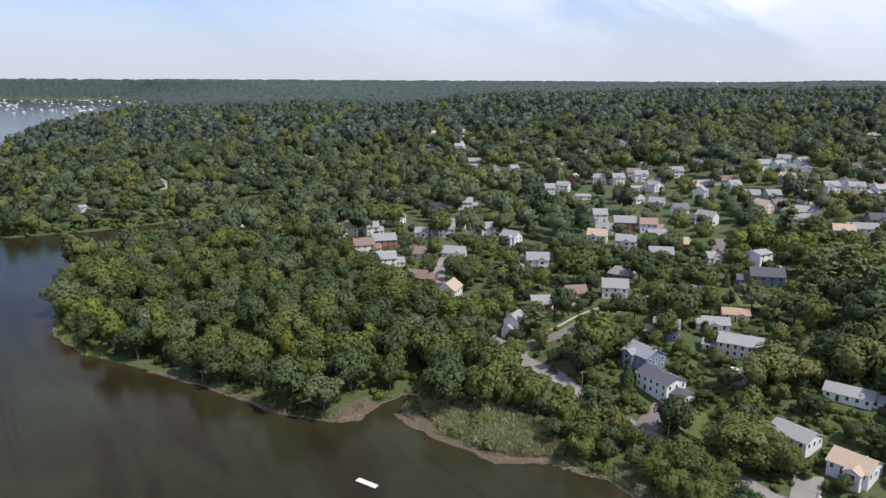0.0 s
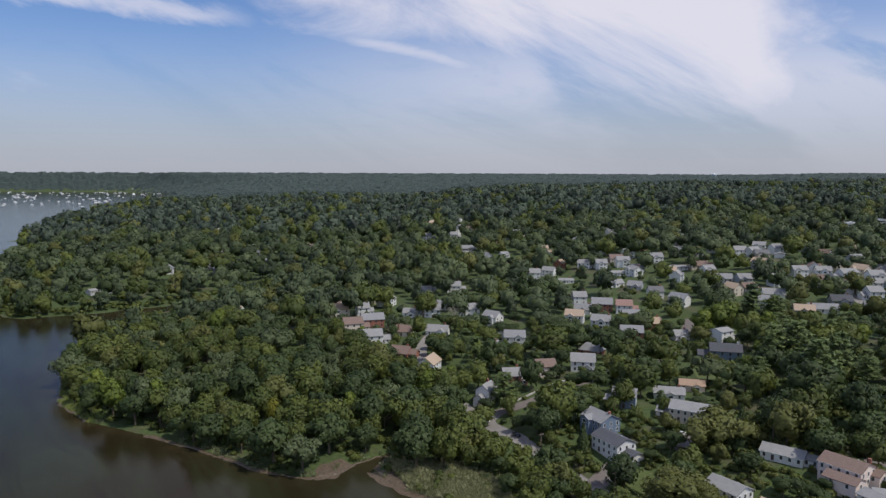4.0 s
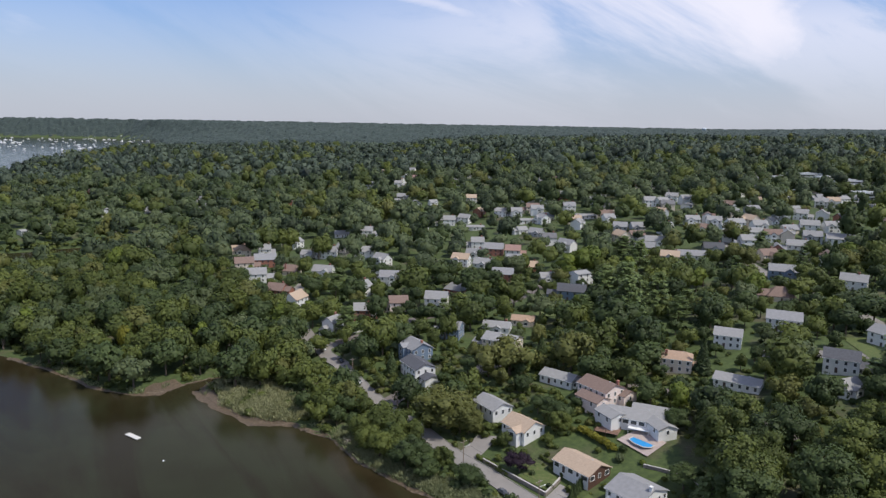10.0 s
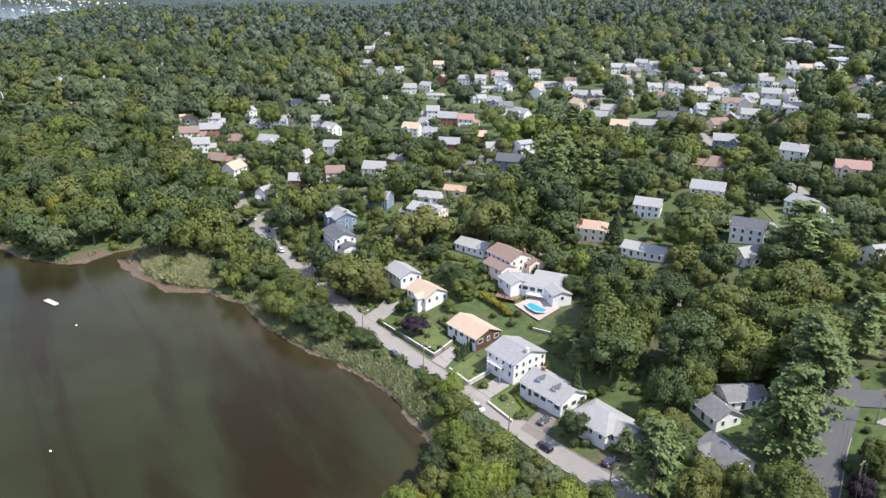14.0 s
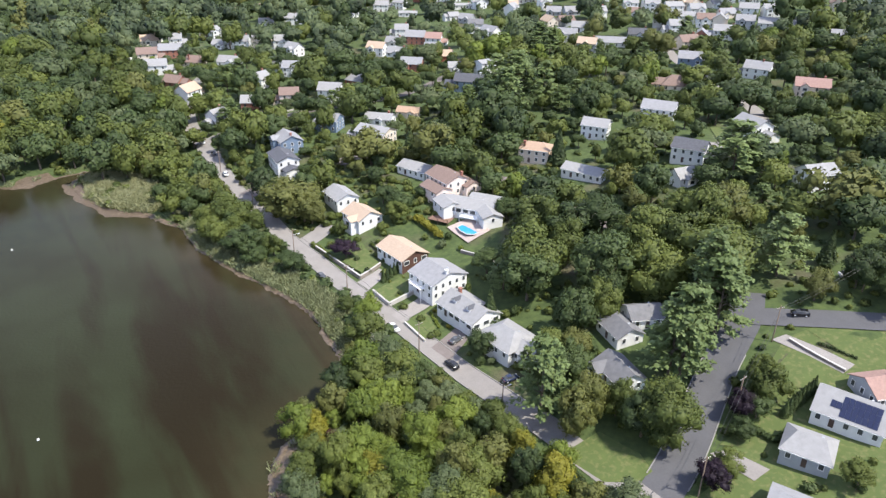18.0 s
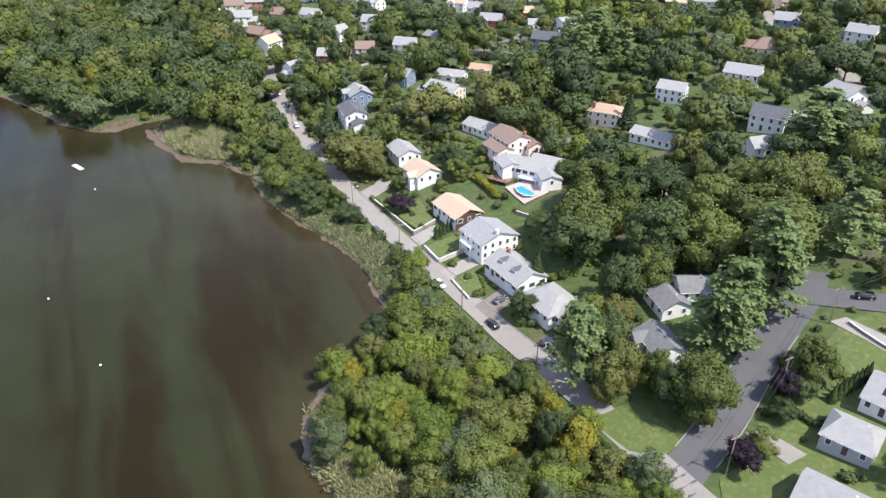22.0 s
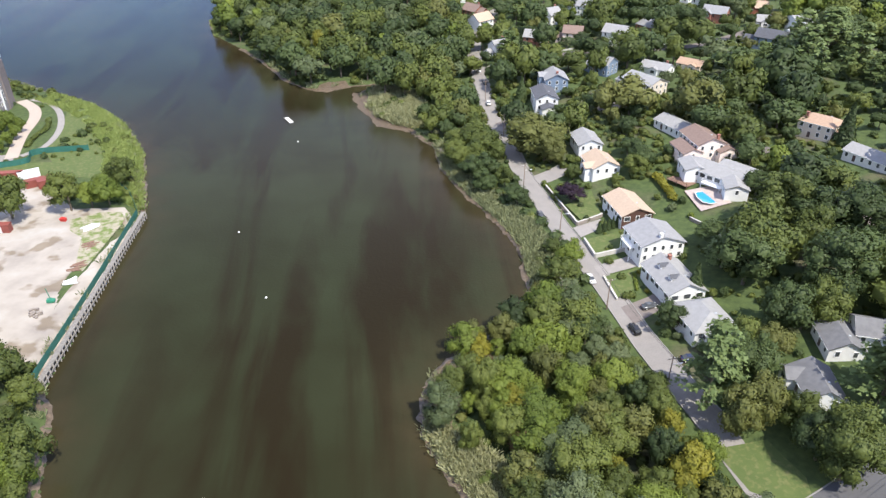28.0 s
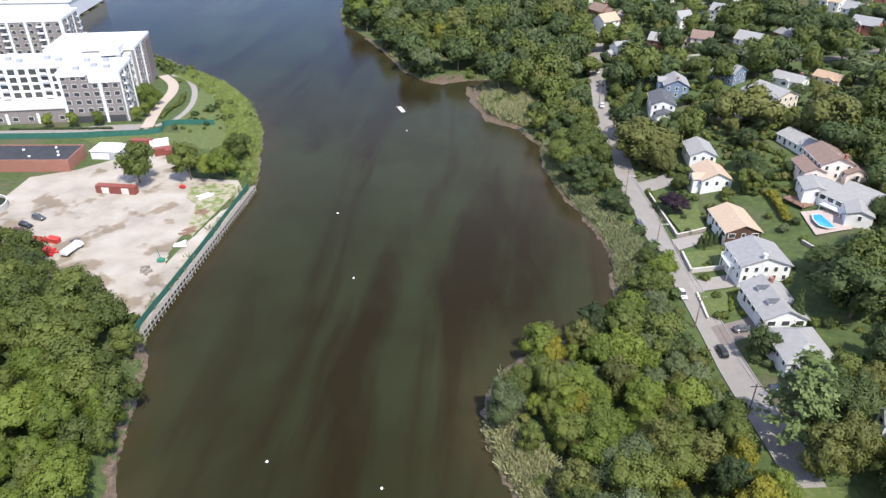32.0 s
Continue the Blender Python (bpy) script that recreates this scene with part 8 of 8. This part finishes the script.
def reeds(name, places, tall, mat, label):
    """Tufts of upright blades."""
    n, per = len(places), 26
    p = np.repeat(np.array([q[:3] for q in places]), per, 0) + np.concatenate([rng.normal(0, 0.55, (n * per, 2)), np.zeros((n * per, 1))], 1)
    h = tall * rng.uniform(0.6, 1.15, (n * per, 1))
    lean = rng.normal(0, 0.42, (n * per, 2)) * h
    w = rng.normal(0, 1, (n * per, 2))
    w = w / np.linalg.norm(w, axis=1, keepdims=True) * 0.05
    z0, zt = p[:, 2:] - 0.1, p[:, 2:] + h
    a, b = np.concatenate([p[:, :2] - w, z0], 1), np.concatenate([p[:, :2] + w, z0], 1)
    c, d = np.concatenate([p[:, :2] + lean + w * 1.6, zt], 1), np.concatenate([p[:, :2] + lean - w * 1.6, zt - 0.3], 1)
    v = np.stack([a, b, c, d], 1).reshape(-1, 3)
    i = 4 * np.arange(n * per)[:, None]
    ob = new(name, with_tint(fast_mesh(name, v, np.concatenate([i + [0, 1, 2], i + [0, 2, 3]]), mat), np.repeat(rng.random(n * per), 4)))
    tagged(ob, label, "reeds", kind="stuff")


bed = np.array(REEDBED)
westbank = lambda x, y: x < 28 - 0.45 * y and y < 245 and (x > -60 or y > 150)
thicket(scatter(900, (-210, -40, 44, 62), 3.6, rng, westbank, 2.0, 12, False, 0), 1.2, 2.6, LEAF_BRIGHT, "bright green scrub along the far bank")
thicket(scatter(900, (-200, 120, -66, 215), 3.6, rng, westbank, 11.0, 34, False, 0), 0.7, 1.9, LEAF, "green scrub on the bank before the apartments")
thicket(scatter(500, (-200, 120, -66, 215), 6.2, rng, westbank, 9.0, 34, False, 0), 0.9, 2.4, LEAF_DARK, "dark shrubs on the bank before the apartments")
reeds("reed_bed", scatter(5200, (-62, 240, -8, 292), 0.75, rng, lambda x, y: within(x, y, bed), 0.3, 1e9, False, -9), 2.3, REEDPALE, "pale green reed bed on the mud bank")
cove = lambda x, y: edge(x, y) and (x > -150 or x < -205 or y > 330)
reeds("shore_reeds", scatter(15000, (-290, 60, 100, 420), 1.05, rng, cove, 0.2, 3.6, False, -9), 1.5, REED, "pale reeds and grass fringing the waterline")
reeds("bank_reeds", scatter(30000, (0, 130, 90, 240), 0.75, rng, lambda x, y: True, 0.8, 9.5, False, -0.5), 1.7, REED, "tall reeds between road and water")
reeds("cove_reeds", scatter(16000, (64, 58, 112, 97), 0.55, rng, lambda x, y: True, 0.5, 9, False, -9), 2.0, REEDPALE, "pale reeds on the near bank")
reeds("point_grass", scatter(32000, (-190, 142, -66, 216), 0.8, rng, lambda x, y: x < 28 - 0.45 * y, 0.4, 13, False, -9), 1.3, REEDGREEN, "bright marsh grass round the far bank")

reeds("tip_grass", scatter(6000, (-275, 325, -196, 430), 1.0, rng, lambda x, y: x < -196, 0.2, 9, False, -9), 1.5, REEDGREEN, "bright green marsh grass round the point's tip")

# ---------- houses and woods farther off ----------
rng = np.random.default_rng(23)
FARWALL = [WALL_WHITE, WALL_WHITE, WALL_WHITE, WALL_CREAM, WALL_GREY, BRICK]
FARROOF = [ROOF_PALE, ROOF_GREY, ROOF_SLATE, ROOF_BROWN, ROOF_GREY, ROOF_TAN]
right = lambda x, y: abs(x - 60) < 60 + 0.6 * y and rng.random() < (0.5 if x > 40 + 0.1 * y else 0.1)
lots = sorted(scatter(1500, (-500, 430, 760, 1050), 21, rng, right, 16), key=lambda p: p[1])
room = 295 - len(HOUSES)
for x, y, z in lots[:room]:
    house(round(x, 1), round(y, 1), float(rng.choice([-20, 0, 15, 70, -50])), L=float(rng.uniform(8.5, 12)), D=8.5, storeys=int(rng.choice([1, 2, 2])), roof=FARROOF[int(rng.integers(6))], wall=FARWALL[int(rng.integers(6))],
          label="distant suburban house half hidden by trees", front=(0,), every=5.5, door=False, lift=0.5, near=False)
fv, ff, fm = [], [], []
FARMATS = [WALL_WHITE, WALL_CREAM, BRICK, ROOF_PALE, ROOF_GREY, ROOF_BROWN]
for x, y, z in lots[room:]:
    a, l, d, h = rng.choice([-0.35, 0, 0.26, 1.2, -0.9]), rng.uniform(5.5, 8), 5.0, rng.choice([3.2, 5.6])
    ca, sa, b = math.cos(a), math.sin(a), len(fv)
    for u, v, w in [(-l, -d, 0), (l, -d, 0), (l, d, 0), (-l, d, 0), (-l, -d, h), (l, -d, h), (l, d, h), (-l, d, h), (-l, 0, h + 2.8), (l, 0, h + 2.8),
                    (-l - 0.4, -d - 0.4, h), (l + 0.4, -d - 0.4, h), (l + 0.4, d + 0.4, h), (-l - 0.4, d + 0.4, h), (-l - 0.4, 0, h + 3.1), (l + 0.4, 0, h + 3.1)]:
        fv.append((x + u * ca - v * sa, y + u * sa + v * ca, z + w))
    ff += [[b + i for i in q] for q in ((0, 1, 5, 4), (1, 2, 6, 9, 5), (2, 3, 7, 6), (3, 0, 4, 8, 7), (10, 11, 15, 14), (12, 13, 14, 15))]
    fm += [int(rng.choice([0, 0, 0, 1, 2]))] * 4 + [int(rng.choice([3, 4, 4, 5]))] * 2
    HOUSES.append((x, y, 9.0, 0, h))
tagged(new("far_houses", mesh_from("far_houses", fv, ff, FARMATS, slots=fm)), "many pale houses of the far suburb among trees", "houses", kind="stuff")
for n in range(len(HOUSES)):
    x, y, r = HOUSES[n][:3]
    for i in range(int((x - r - 16) // CELL), int((x + r + 16) // CELL) + 1):
        for j in range(int((y - r - 16) // CELL), int((y + r + 16) // CELL) + 1):
            BINS.setdefault((i, j), []).append(("h", n))
MATS4 = [("green", LEAF_MID_HAZED, 0.6), ("dark", LEAF_DARK, 0.2), ("bright", LEAF, 0.12), ("olive", LEAF_OLIVE, 0.08)]
mid = [lobes_crown(np.random.default_rng(200 + q), 7, 330, 0.095, 1, core=0.82, spread=0.66, big=0.52) for q in range(6)]


def woods(name, places, variants, low, high, label):
    kinds = rng.choice(4, len(places), p=[p for *_, p in MATS4])
    for k, (_, mat, _) in enumerate(MATS4):
        items = []
        for (x, y, z), q in zip(places, kinds):
            if q == k:
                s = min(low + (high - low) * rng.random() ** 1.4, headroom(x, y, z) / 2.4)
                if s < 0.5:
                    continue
                s = max(s, 2.0)
                items.append((*variants[int(rng.integers(len(variants)))], x, y, z + s * 1.25, s, s * rng.uniform(0.9, 1.3)))
        joined(name, items, mat, label, pull=0.55)


cone = lambda x, y: abs(x - 50) < 130 + 0.72 * y
far = [lobes_crown(np.random.default_rng(300 + q), 3, 90, 0.19, 1, core=0.85, spread=0.4, big=0.75) for q in range(5)]
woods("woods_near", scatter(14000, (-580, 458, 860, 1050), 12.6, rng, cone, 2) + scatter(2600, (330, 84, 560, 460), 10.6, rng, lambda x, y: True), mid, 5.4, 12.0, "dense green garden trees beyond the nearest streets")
woods("woods_behind", scatter(1500, (96, -110, 330, 42), 9.5, rng, lambda x, y: True, 3, 1e9, False) + scatter(1800, (-420, -110, 60, 30), 10.5, rng, lambda x, y: x < -20 or y < -44, 3, 1e9, False), far, 5.4, 12.0, "dense green trees of the near bank behind")
MATS4 = [("green", LEAF_HAZED, 0.8), ("dark", LEAF_DARK, 0.07), ("olive", LEAF_OLIVE, 0.03), ("bright", LEAF, 0.1)]
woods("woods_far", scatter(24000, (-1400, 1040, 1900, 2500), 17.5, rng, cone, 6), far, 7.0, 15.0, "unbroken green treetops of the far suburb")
# the last woods to the horizon: one rolling canopy, haze in its colour
cy = np.concatenate([np.linspace(2250, 3200, 80), np.linspace(3212, 4960, 96)])
X = np.linspace(-0.8, 0.8, 380)[None, :] * cy[:, None]
Y = cy[:, None] + 0 * X
X, Y = X + rng.normal(0, 3, X.shape), Y + rng.normal(0, 3, Y.shape)
d = shore_distance(X, Y)
Z = height(X, Y) + np.where(d > 0, 6 + 15 * rng.random(X.shape) ** 2, -14) + np.clip((Y - 2500) / 300, -1, 0) * 16
k = np.arange(X.size).reshape(X.shape)
q = np.stack([k[:-1, :-1], k[:-1, 1:], k[1:, 1:], k[1:, :-1]], -1).reshape(-1, 4)
tagged(new("woods_horizon", mesh_from("woods_horizon", np.stack([X, Y, Z], -1).reshape(-1, 3), q, HAZED_CANOPY, False)), "wooded hills along the horizon, haze in their green", "woods", kind="stuff")
